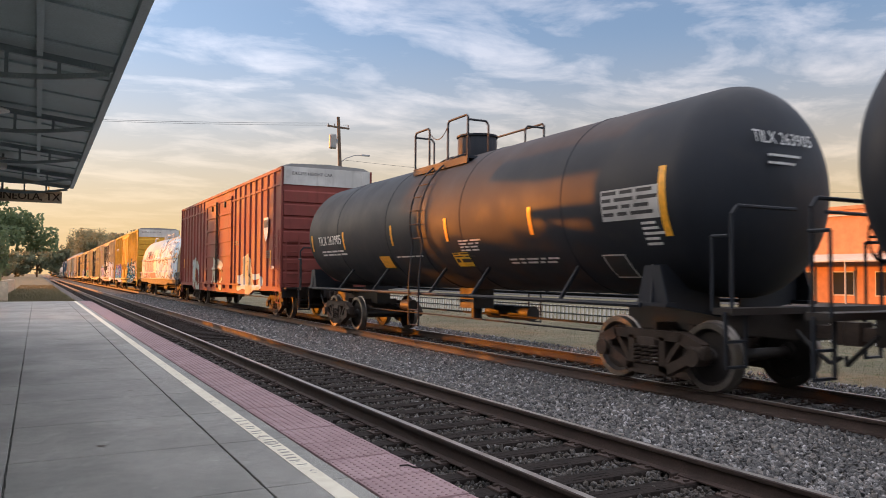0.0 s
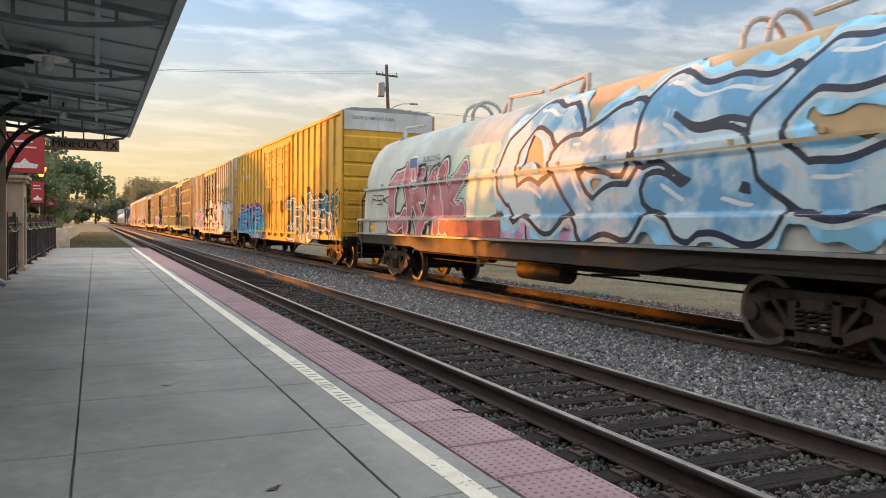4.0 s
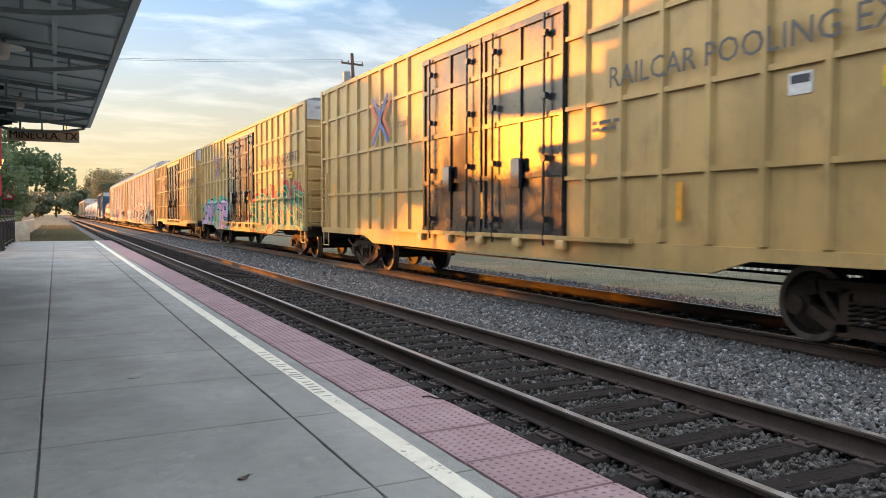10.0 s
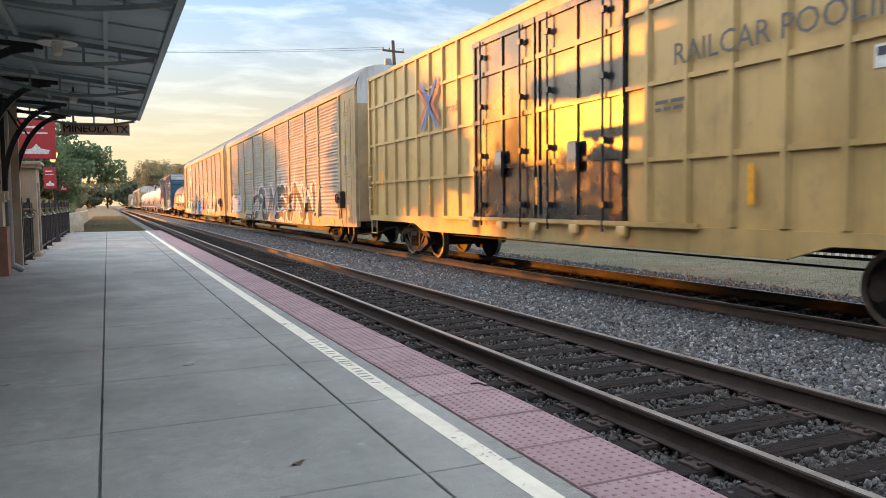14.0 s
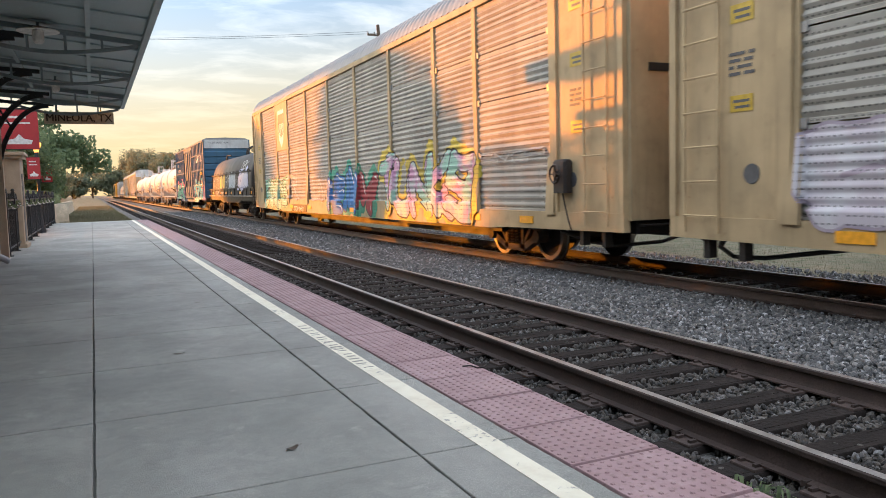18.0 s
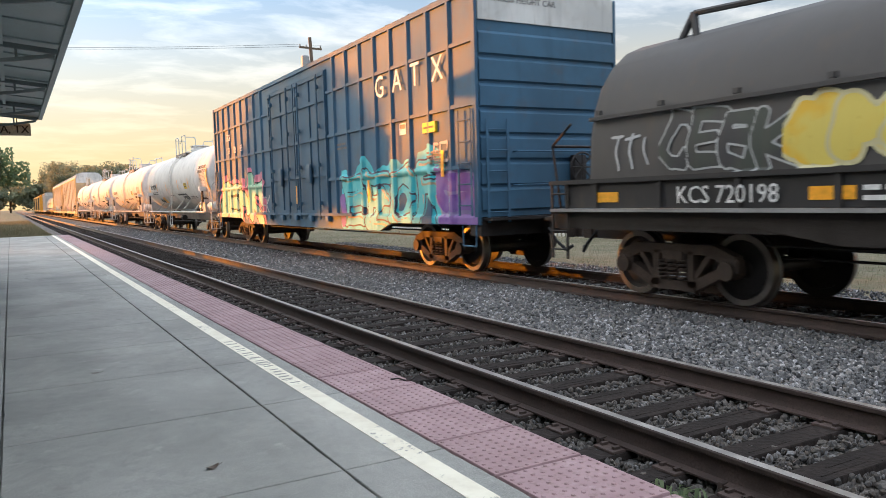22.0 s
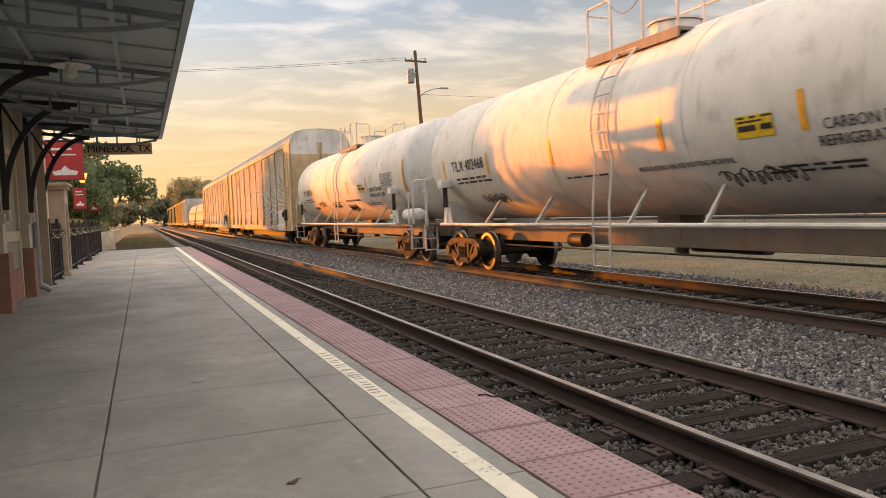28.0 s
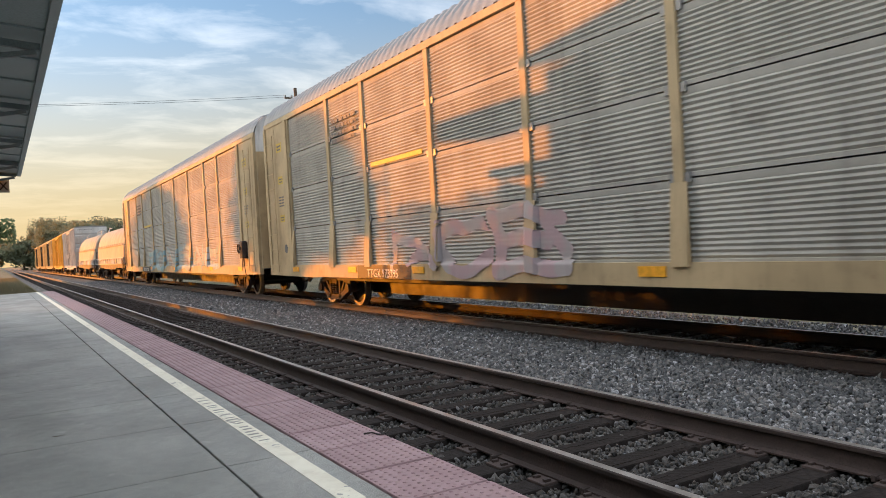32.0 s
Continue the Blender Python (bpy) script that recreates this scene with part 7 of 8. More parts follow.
teal = boxcar("tan boxcar with teal and lilac graffiti", 128.2, 147.6, tan_body_b, black_door, tan_body_b, (-2.55, 2.6), stringers=GRID, ribs=8, words=(("road", 0.30, 3.65, 3.58, M_grey_letter, 1.0), POOL), emblem=star_cross(4.98, 3.79, 1.08))
graffiti(teal, "NEATNS", -1.9, -9.6, 0.76, 2.35, ((0.018, 0.12, 0.11), (0.03, 0.21, 0.15)), (0.10, 0.46, 0.30), halo=(0.36, 0.05, 0.06), shine=(0.55, 0.48, 0.10), fat=0.20, seed=41, edge=0.06, label="dark green graffiti with mint outlines")
graffiti(teal, "UNITE", 9.35, 2.7, 0.76, 2.15, ((0.48, 0.30, 0.56), (0.60, 0.40, 0.60)), (0.05, 0.03, 0.09), halo=(0.10, 0.42, 0.34), shine=(0.68, 0.60, 0.74), fat=0.19, seed=44, edge=0.045, label="lilac graffiti with green shading")
graffiti(teal, "x", -1.55, -2.1, 1.9, 2.4, ((0.62, 0.55, 0.12), (0.62, 0.55, 0.12)), fat=0.02, seed=45, cell=0.02, label="small yellow sprayed star")
boxcar("clean tan boxcar with black plug doors", 149.3, 168.5, tan_body_b, black_door, tan_body_b, (-2.55, 2.6), stringers=GRID, ribs=8, words=(("road", 0.30, 3.65, 3.58, M_grey_letter, 1.0), POOL), emblem=star_cross(4.98, 3.79, 1.08))

rack = autorack("silver autorack car with tan posts and black graffiti", 169.95, 198.35, "TTGX 979396", 1)
graffiti(rack, "OFUM", 4.35, -1.5, 0.68, 2.2, ((0.055, 0.055, 0.06), (0.10, 0.10, 0.11)), (0.56, 0.64, 0.62), halo=(0.44, 0.34, 0.40), fat=0.17, seed=51, edge=0.04, label="black graffiti with white outlines")
graffiti(rack, "SKNW", -2.0, -8.6, 0.68, 2.3, ((0.03, 0.03, 0.035), (0.05, 0.06, 0.065)), (0.60, 0.68, 0.66), halo=(0.46, 0.42, 0.44), fat=0.20, seed=52, edge=0.055, label="black graffiti with white outlines")
graffiti(rack, "OOO", 12.0, 8.75, 0.95, 2.05, ((0.60, 0.60, 0.64), (0.54, 0.50, 0.56)), (0.44, 0.38, 0.46), fat=0.24, seed=53, edge=0.04, label="faded white bubble graffiti", block=0.2)
graffiti(rack, "XE", 6.5, 5.6, 1.15, 1.9, ((0.12, 0.40, 0.42), (0.12, 0.40, 0.42)), fat=0.035, seed=54, cell=0.025, label="thin turquoise scrawl")
second = autorack("silver autorack car with pink and green graffiti", 199.35, 227.5, "TTGX 994969", 2)
graffiti(second, "TUNKS", -3.45, -9.0, 0.70, 2.3, ((0.60, 0.33, 0.52), (0.36, 0.60, 0.50)), (0.05, 0.04, 0.06), halo=(0.46, 0.36, 0.05), shine=(0.74, 0.64, 0.70), fat=0.20, seed=55, edge=0.04, label="pink graffiti with yellow shading")
graffiti(second, "M", -1.55, -2.85, 0.70, 2.0, ((0.32, 0.035, 0.05), (0.24, 0.03, 0.04)), (0.04, 0.06, 0.05), halo=(0.05, 0.22, 0.15), shine=(0.70, 0.66, 0.66), fat=0.22, seed=56, edge=0.05, label="dark red graffiti")
graffiti(second, "HEIM", 1.45, -1.45, 0.70, 2.0, ((0.035, 0.14, 0.42), (0.05, 0.20, 0.50)), (0.03, 0.05, 0.07), halo=(0.05, 0.24, 0.17), shine=(0.72, 0.74, 0.76), fat=0.20, seed=57, edge=0.045, label="blue graffiti with white highlights")
graffiti(second, "BOGUS", 11.7, 7.45, 0.78, 1.95, ((0.22, 0.54, 0.47), (0.24, 0.52, 0.40)), (0.04, 0.06, 0.06), (0.22, 0.54, 0.38), shine=(0.74, 0.80, 0.78), fat=0.15, seed=58, edge=0.04, label="sea green graffiti", block=0.2)
graffiti(second, "ENK", 3.65, 1.55, 1.05, 1.95, ((0.44, 0.44, 0.42), (0.38, 0.38, 0.37)), fat=0.08, seed=59, label="faded white graffiti")
graffiti(second, "SR", 7.7, 5.85, 1.1, 2.05, ((0.50, 0.51, 0.50), (0.42, 0.42, 0.41)), fat=0.07, seed=61, label="faded white graffiti")
graffiti(second, "SNKSTSOMS", 11.7, 10.0, 1.97, 2.12, ((0.56, 0.56, 0.55), (0.50, 0.50, 0.49)), fat=0.02, seed=62, cell=0.02, label="thin white scrawl")
graffiti(second, "SMOP", -9.5, -11.85, 1.85, 2.12, ((0.52, 0.52, 0.50), (0.46, 0.46, 0.45)), fat=0.02, seed=60, cell=0.02, label="thin white scrawl")

black_hood = car_paint("black_hood_paint", (0.060, 0.058, 0.057), 0.45, grime=0.2, rust=0.08)
black_sill = car_paint("black_sill_paint", (0.035, 0.034, 0.034), 0.45, grime=0.2, rust=0.1)
coil = coil_car("black coil car with one long graffiti-marked hood", 227.2, 17.0, ((2.05, 15.4),), (black_hood,), black_sill, "KCS 720198", True, 3.62, (-4.9, 5.6))
SILVER = ((0.50, 0.50, 0.50), (0.42, 0.43, 0.44))
graffiti(coil, "TTI", 6.4, 5.6, 1.75, 2.25, SILVER, fat=0.022, seed=61, cell=0.02, label="thin white scrawl")
graffiti(coil, "CEBK", 5.4, 3.5, 1.72, 2.42, ((0.045, 0.045, 0.048), (0.05, 0.06, 0.05)), (0.40, 0.42, 0.42), fat=0.08, seed=62, edge=0.025, cell=0.025, label="black graffiti with thin pale outlines")
graffiti(coil, "OMO", 3.55, 1.85, 1.74, 2.42, ((0.62, 0.40, 0.03), (0.58, 0.48, 0.10)), (0.56, 0.52, 0.30), fat=0.17, seed=63, cell=0.025, label="yellow bubble graffiti", block=0.2)
graffiti(coil, "PSTR", 1.5, 0.2, 1.75, 2.45, SILVER, fat=0.025, seed=64, cell=0.02, label="thin white scrawl")
graffiti(coil, "EABSS", 0.05, -1.85, 1.74, 2.42, ((0.46, 0.54, 0.60), (0.40, 0.48, 0.56)), (0.12, 0.16, 0.22), (0.44, 0.50, 0.56), fat=0.11, seed=65, edge=0.03, cell=0.025, label="pale blue bubble graffiti", block=0.2)
graffiti(coil, "XWK", -2.0, -3.2, 1.78, 2.42, SILVER, fat=0.018, seed=66, cell=0.02, label="thin white scrawl")
graffiti(coil, "CEO", -3.3, -5.5, 1.72, 2.42, ((0.52, 0.54, 0.66), (0.60, 0.60, 0.68)), (0.40, 0.42, 0.56), halo=(0.36, 0.38, 0.52), fat=0.16, seed=67, cell=0.025, label="pale lilac graffiti", block=0.2)
graffiti(coil, "NEK", -3.6, -5.2, 2.6, 3.1, SILVER, fat=0.03, seed=68, cell=0.02, label="thin white scrawl")

BLUE = (0.056, 0.122, 0.195)
blue_body = car_paint("dark_blue_boxcar_paint", BLUE, 0.46, grime=0.25, rust=0.12)
blue_door = car_paint("dark_blue_door_paint", tone(BLUE, 0.8), 0.46, grime=0.25, rust=0.1)
big = tuple((g, 0.66, y, z, M_white_letter, 1.0) for g, y, z in (("G", -5.75, 3.86), ("A", -6.6, 3.88), ("T", -7.4, 3.88), ("X", -8.3, 3.86)))
blue = boxcar("dark blue boxcar with turquoise graffiti", 245.3, 264.5, blue_body, blue_door, blue_body, (-2.5, 2.45), stringers=(2.0, 3.1, 4.2), ribs=8, words=big + (("LRS", 0.32, 7.38, 3.85, M_white_letter, 1.0), ("13", 0.32, 7.38, 3.37, M_white_letter, 1.0), ("02", 0.32, 6.52, 3.37, M_white_letter, 1.0), ("85", 0.32, 5.66, 3.37, M_white_letter, 1.0)))
graffiti(blue, "BEOR", -3.65, -8.5, 0.78, 2.15, ((0.08, 0.48, 0.54), (0.18, 0.58, 0.58)), (0.06, 0.06, 0.09), halo=(0.07, 0.40, 0.46), shine=(0.46, 0.40, 0.26), fat=0.15, seed=71, edge=0.035, label="turquoise graffiti")
graffiti(blue, "S", -8.2, -9.45, 0.78, 1.95, ((0.15, 0.06, 0.32), (0.24, 0.14, 0.40)), (0.30, 0.24, 0.46), fat=0.20, seed=72, label="purple graffiti")
graffiti(blue, "I", -3.1, -3.6, 0.85, 1.8, ((0.15, 0.06, 0.32), (0.24, 0.14, 0.40)), fat=0.2, seed=73, label="purple graffiti")
graffiti(blue, "DENK", 8.75, 3.5, 0.78, 2.3, ((0.40, 0.62, 0.42), (0.28, 0.52, 0.34)), (0.03, 0.07, 0.05), halo=(0.46, 0.16, 0.22), shine=(0.50, 0.66, 0.50), fat=0.21, seed=74, edge=0.045, label="mint green graffiti with pink shading")
graffiti(blue, "BEI", -8.0, -8.75, 2.15, 2.55, SILVER, fat=0.03, seed=75, cell=0.02, label="small white scrawl")
graffiti(blue, "SK", 3.3, 2.75, 1.15, 1.75, SILVER, fat=0.028, seed=76, cell=0.02, label="small white scrawl")
graffiti(blue, "BEK", 9.5, 9.0, 1.0, 2.0, SILVER, fat=0.02, seed=77, cell=0.02, label="small white scrawl")

SCRAWLS = (((4.6, 1.75, 1.5, 0.35, 1), (-2.2, 1.8, 1.2, 0.3, 2), (-5.9, 1.7, 0.9, 0.3, 3)), ((1.25, 1.78, 1.1, 0.3, 4),), ((4.9, 1.7, 1.2, 0.3, 5), (-3.0, 1.75, 1.4, 0.3, 6)), ((4.9, 1.8, 1.0, 0.22, 7), (3.5, 1.95, 1.3, 0.34, 8), (1.1, 1.84, 1.3, 0.3, 9), (-1.1, 1.72, 1.2, 0.42, 10)))
for i, (mark, kind) in enumerate((("TILX 400785", 2), ("TILX 402204", 2), ("TILX 402468", 1), ("TILX 200482", 2))):
    tank_car("grey-white tank car with amber strips and side struts", 265.5 + 18.15 * i, 18.15, M_tank_white, M_deck_brown, M_rail_white, mark, True, placard=kind, scrawl=SCRAWLS[i])

third = autorack("silver autorack car with blue and white graffiti", 338.3, 366.7, "TTGX 973395", 3)
graffiti(third, "ROSE", -4.7, -9.65, 0.8, 2.1, ((0.42, 0.41, 0.40), (0.38, 0.36, 0.36)), (0.06, 0.08, 0.20), fat=0.10, seed=81, edge=0.035, label="blue outlined graffiti")
graffiti(third, "S", -9.8, -11.5, 0.8, 1.95, ((0.58, 0.58, 0.60), (0.52, 0.51, 0.52)), fat=0.26, seed=82, label="white sprayed patch")
graffiti(third, "NOE", 6.1, 0.6, 0.85, 1.95, ((0.44, 0.32, 0.34), (0.40, 0.36, 0.36)), fat=0.13, seed=83, label="faded pink graffiti")
fourth = autorack("silver autorack car with faint pale graffiti", 367.8, 396.2, "TTGX 971102", 4)
graffiti(fourth, "EONSAK", 6.0, -9.0, 0.85, 1.95, ((0.36, 0.44, 0.46), (0.24, 0.36, 0.40)), fat=0.12, seed=85, label="faint pale blue graffiti")

tan_hood = car_paint("tan_hood_paint", (0.40, 0.33, 0.24), 0.5)
for i in range(2):
    coil_car("tan coil car with a rounded hood", 396.9 + 17.2 * i, 17.2, ((1.25, 15.95),), (tan_hood,), pale_sill, None, True, 3.9)
pale_body = car_paint("dusty_white_boxcar_paint", (0.48, 0.47, 0.44), 0.5, grime=0.4, rust=0.2)
boxcar("dusty white steel boxcar with ribbed sides", 432.1, 448.5, pale_body, pale_body, pale_body, (-2.0, 2.0), ribs=7)
boxcar("golden yellow boxcar with plug doors", 450.3, 469.7, yellow_door, yellow_door, yellow_door, (-2.2, 2.5), ribs=8)
for i in range(3):
    boxcar("tan boxcar with framed sides", 471.5 + 21.2 * i, 490.9 + 21.2 * i, tan_body_b, black_door, tan_body_b, (-2.55, 2.6), stringers=GRID, ribs=8)


def motions():
    """The train rolls past, its wheels turning while they are near the platform."""
    beats = [2.0 * i for i in range(17)]
    for car, start, half in CARS:
        walk(car, [(t, pose(XT2, start - run(t), ZR)) for t in beats])
    for wheel, car, y in WHEELSETS:
        start = next(s for c, s, h in CARS if c is car)
        rows, near = [], []
        k = 0
        while k <= 608:
            t = k / 19
            place = start + y - run(t)
            if -4 < place < 42:
                near.append(t)
            k += 1
        times = sorted({0.0, 32.0, *near})
        turn0 = run(near[0]) if near else 0.0
        turn1 = run(near[-1]) if near else 0.0
        for t in times:
            a = (min(max(run(t), turn0), turn1) - turn0) / WHEEL
            rows.append((t, Matrix.Translation((0, y, WHEEL)) @ Matrix.Rotation(a, 4, "X")))
        walk(wheel, rows)

# ---- depot, canopy, fence and street things ----
WX = -1.95           # the depot's wall towards the platform
depot = thing("depot", "sage green and cream depot with a brick base", "station building", kind="structure")
s = Shape().box(WX - 8.0, WX, -8, 19.5, -0.5, 4.9)
part("wall", s, M_green, depot)
# the last box is an unseen eave, added only to shade the train
s = Shape().box(WX - 8.4, WX + 0.3, -8.4, 19.7, 5.0, 5.15).along([(WX - 8.4, 5.15), (WX + 0.3, 5.15), (WX - 4, 6.3)], -8.4, 19.7).box(WX - 1.2, WX + 0.3, 19.7, 22.4, 4.25, 4.62)
part("roof", s, M_roof_metal, depot)
for y in (1.0, 4.0, 7.0, 10.2, 13.1, 15.9):
    s = Shape().box(WX, WX + 0.16, y - 0.16, y + 0.16, 0.9, 3.4).box(WX, WX + 0.20, y - 0.19, y + 0.19, 1.35, 1.5)
    part("pilaster", s, M_cream, depot)
    part("pilaster_base", Shape().box(WX, WX + 0.22, y - 0.22, y + 0.22, -0.02, 0.9), M_brick, depot)
for y0, y1 in ((10.5, 12.8), (13.4, 15.6), (7.3, 9.9)):
    part("panel_frame", Shape().box(WX, WX + 0.05, y0, y1, 2.52, 2.64).box(WX, WX + 0.05, y0, y1, 1.05, 1.22).box(WX, WX + 0.05, y0 + 0.02, y0 + 0.14, 0.0, 3.4).box(WX, WX + 0.05, y1 - 0.14, y1 - 0.02, 0.0, 3.4), M_cream, depot)
part("corner_board", Shape().box(WX - 0.1, WX + 0.12, 19.2, 19.56, 0, 3.6), M_cream, depot)
part("downpipe", Shape().cyl((WX + 0.18, 16.55, 0.12), (WX + 0.18, 16.55, 3.3), 0.06, 10).cyl((WX + 0.18, 16.55, 0.16), (WX + 0.36, 16.62, 0.04), 0.06, 10), M_galv, depot)
part("brick_plinth", Shape().box(WX, WX + 0.04, -8, 19.2, 0, 0.55), M_brick, depot)

canopy = thing("platform_canopy", "blue-grey metal platform canopy with curved iron brackets", "canopy", kind="structure")
CX0, CX1, CZ0, CZ1 = WX, 0.60, 3.42, 3.17


def cz(x):
    return CZ1 + (CZ0 - CZ1) * (CX1 - x) / (CX1 - CX0)


n = 20
for i in range(n - 5):
    y1 = 18.0 - i * 1.0
    s = Shape().along([(CX0, CZ0), (CX1, CZ1), (CX1, CZ1 + 0.03), (CX0, CZ0 + 0.03)], y1 - 0.992, y1)
    s.along([(CX0, CZ0 - 0.02), (CX1, CZ1 - 0.02), (CX1, CZ1), (CX0, CZ0)], y1 - 0.03, y1)
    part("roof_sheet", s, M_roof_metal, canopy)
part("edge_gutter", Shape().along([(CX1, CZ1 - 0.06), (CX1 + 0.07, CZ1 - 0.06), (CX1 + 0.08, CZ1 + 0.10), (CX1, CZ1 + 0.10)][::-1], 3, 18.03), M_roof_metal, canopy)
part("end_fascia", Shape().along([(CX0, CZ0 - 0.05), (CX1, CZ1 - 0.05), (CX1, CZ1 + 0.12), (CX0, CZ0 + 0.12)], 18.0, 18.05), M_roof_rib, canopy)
for x in (0.0, -0.95):
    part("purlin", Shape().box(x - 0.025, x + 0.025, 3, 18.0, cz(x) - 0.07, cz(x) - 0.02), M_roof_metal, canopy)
for y in [15.9 - 2.85 * k for k in range(5)] + [17.85]:
    pts = [(CX0 + 0.1 + (CX1 - CX0 - 0.15) * k / 12, y, cz(CX0 + (CX1 - CX0) * k / 12) - 0.10 - 0.22 * math.sin(math.pi * k / 12)) for k in range(13)]
    s = Shape()
    for p, q in zip(pts, pts[1:]):
        s.beam(p, q, 0.04, 0.045)
    s.beam((CX0 + 0.05, y, CZ0 - 0.06), (CX1 - 0.02, y, CZ1 - 0.06), 0.05, 0.06)
    for k in (2, 4, 6, 8, 10):
        s.beam(pts[k], (pts[k][0], y, cz(pts[k][0]) - 0.05), 0.03, 0.03)
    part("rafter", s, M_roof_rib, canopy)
for y in (18.0 - 0.3, 15.9, 13.1, 10.2, 7.0, 4.0):
    s = Shape()
    x0, x1, z0, z1 = WX + 0.20, -0.78, 1.55, 3.12
    pts = [(x0 + (x1 - x0) * (1 - math.cos(a)), y, z0 + (z1 - z0) * math.sin(a)) for a in [math.pi / 2 * k / 12 for k in range(13)]]
    for p, q in zip(pts, pts[1:]):
        s.beam(p, q, 0.06, 0.09)
    s.beam((x0, y, 1.5), (x0, y, 3.3), 0.07, 0.07).beam((x0, y, 3.2), (x1 + 0.1, y, 3.14), 0.05, 0.06)
    m = pts[6]
    s.beam((x0, y, 3.2), m, 0.035, 0.035)
    b = part("bracket", s, M_iron, canopy)
    part("bracket_foot", Shape().box(x0 - 0.06, x0 + 0.06, y - 0.06, y + 0.06, 1.38, 1.55, 0.02), M_cream, b)
part("corner_column", Shape().box(WX + 0.12, WX + 0.28, 17.62, 17.78, 0.0, 3.3), M_tan_stone, canopy)


def hanging_lamp(y):
    x, z = -0.52, 3.15
    lamp = thing("platform_lamp", "white enamel disc lamp hanging under the canopy", "lamp", pose(x, y, z), "lamps under the canopy")
    part("shade", Shape().turned([(0.05, 0.06), (0.09, 0.03), (0.22, 0.012), (0.225, 0.0), (0.215, 0.0), (0.09, 0.015), (0.05, 0.03)], n=24, axis="z"), M_enamel, lamp)
    part("globe", Shape().turned([(0.0, -0.14), (0.04, -0.135), (0.06, -0.11), (0.062, 0.0), (0.05, 0.03)], n=16, axis="z"), M_enamel, lamp)
    part("stem", Shape().cyl((0, 0, 0.03), (0, 0, cz(x) - z), 0.018, 8), M_roof_rib, lamp)


for y in (14.5, 10.0, 5.5):
    hanging_lamp(y)

sign = thing("station_sign", "pale wooden station name board hung from the canopy", "sign", pose(-0.22, 18.02, 2.905))
board = part("board", Shape().box(-0.67, 0.67, -0.02, 0.02, -0.125, 0.125, 0.004), M_wood_sign, sign)
part("border", Shape().box(-0.67, 0.67, -0.03, -0.02, 0.105, 0.125).box(-0.67, 0.67, -0.03, -0.02, -0.125, -0.105).box(-0.67, -0.65, -0.03, -0.02, -0.105, 0.105).box(0.65, 0.67, -0.03, -0.02, -0.105, 0.105), M_wood_sign, board)
for dx in (-0.004, 0.004):
    lettering("MINEOLA, TX", 0.225, M_sign_letter, board, pose(dx, -0.026 + dx * 0.3, -0.005, 90, 0, 0), squeeze=0.93)
for x in (-0.42, 0.42):
    part("hanger", Shape().cyl((x, 0, 0.12), (x, 0, cz(x - 0.22) - 2.905 - 0.02), 0.012, 6), M_iron, sign)

# iron fence with a garland, and its masonry pillar
fence = thing("iron_fence", "black iron picket fence with a garland of lights", "fence")
FX, FY0, FY1 = -1.76, 18.6, 40.0
for z in (0.16, 1.02, 1.20):
    part("fence_rail", Shape().box(FX - 0.02, FX + 0.02, FY0, FY1, z - 0.02, z + 0.02), M_iron, fence)
picket = Shape().box(-0.010, 0.010, -0.010, 0.010, 0.06, 1.30).add([(-0.010, -0.010, 1.30), (0.010, -0.010, 1.30), (0.010, 0.010, 1.30), (-0.010, 0.010, 1.30), (0, 0, 1.37)], [(0, 1, 4), (1, 2, 4), (2, 3, 4), (3, 0, 4)]).mesh("picket", M_iron)
y = FY0
while y < FY1:
    if not 21.3 < y < 22.5:
        part("picket", picket, None, fence, at=pose(FX, y, 0))
    y += 0.115
post = Shape().box(-0.04, 0.04, -0.04, 0.04, 0.0, 1.40, 0.01).turned([(0.0, 0.07), (0.035, 0.05), (0.045, 0.02), (0.03, 0.0)], (0, 0, 1.40), "z", 10).box(-0.09, 0.09, -0.09, 0.09, 0.0, 0.02).mesh("fence_post", M_iron)
for y in (18.6, 20.4, 22.7, 25.0, 27.3, 29.6, 31.9, 34.2, 36.5, 38.8, 40.0):
    part("fence_post", post, None, fence, at=pose(FX, y, 0))
s, r = Shape(), random.Random(5)
y = FY0
while y < FY1:
    dip = 0.14 * (1 - ((y - FY0) % 2.3 / 1.15 - 1) ** 2)
    c = (FX + 0.04 + r.uniform(-0.03, 0.03), y, 1.18 - dip + r.uniform(-0.02, 0.02))
    for _ in range(3):
        a, h = r.uniform(0, 6.28), r.uniform(-0.6, 0.6)
        s.cyl(c, (c[0] + 0.07 * math.cos(a), c[1] + 0.07 * math.sin(a) * 0.6, c[2] + 0.07 * h), 0.008, 3, 0.001)
    y += 0.03
part("garland", s, M_leaf, fence, "green garland draped on the top rail")
bulb = Shape().turned([(0.0, -0.02), (0.017, -0.008), (0.017, 0.008), (0.0, 0.02)], axis="z", n=6).mesh("bulb", M_enamel)
for k in range(72):
    y = FY0 + 0.15 + 0.295 * k
    dip = 0.14 * (1 - ((y - FY0) % 2.3 / 1.15 - 1) ** 2)
    part("bulb", bulb, None, fence, at=pose(FX + 0.07, y, 1.15 - dip))

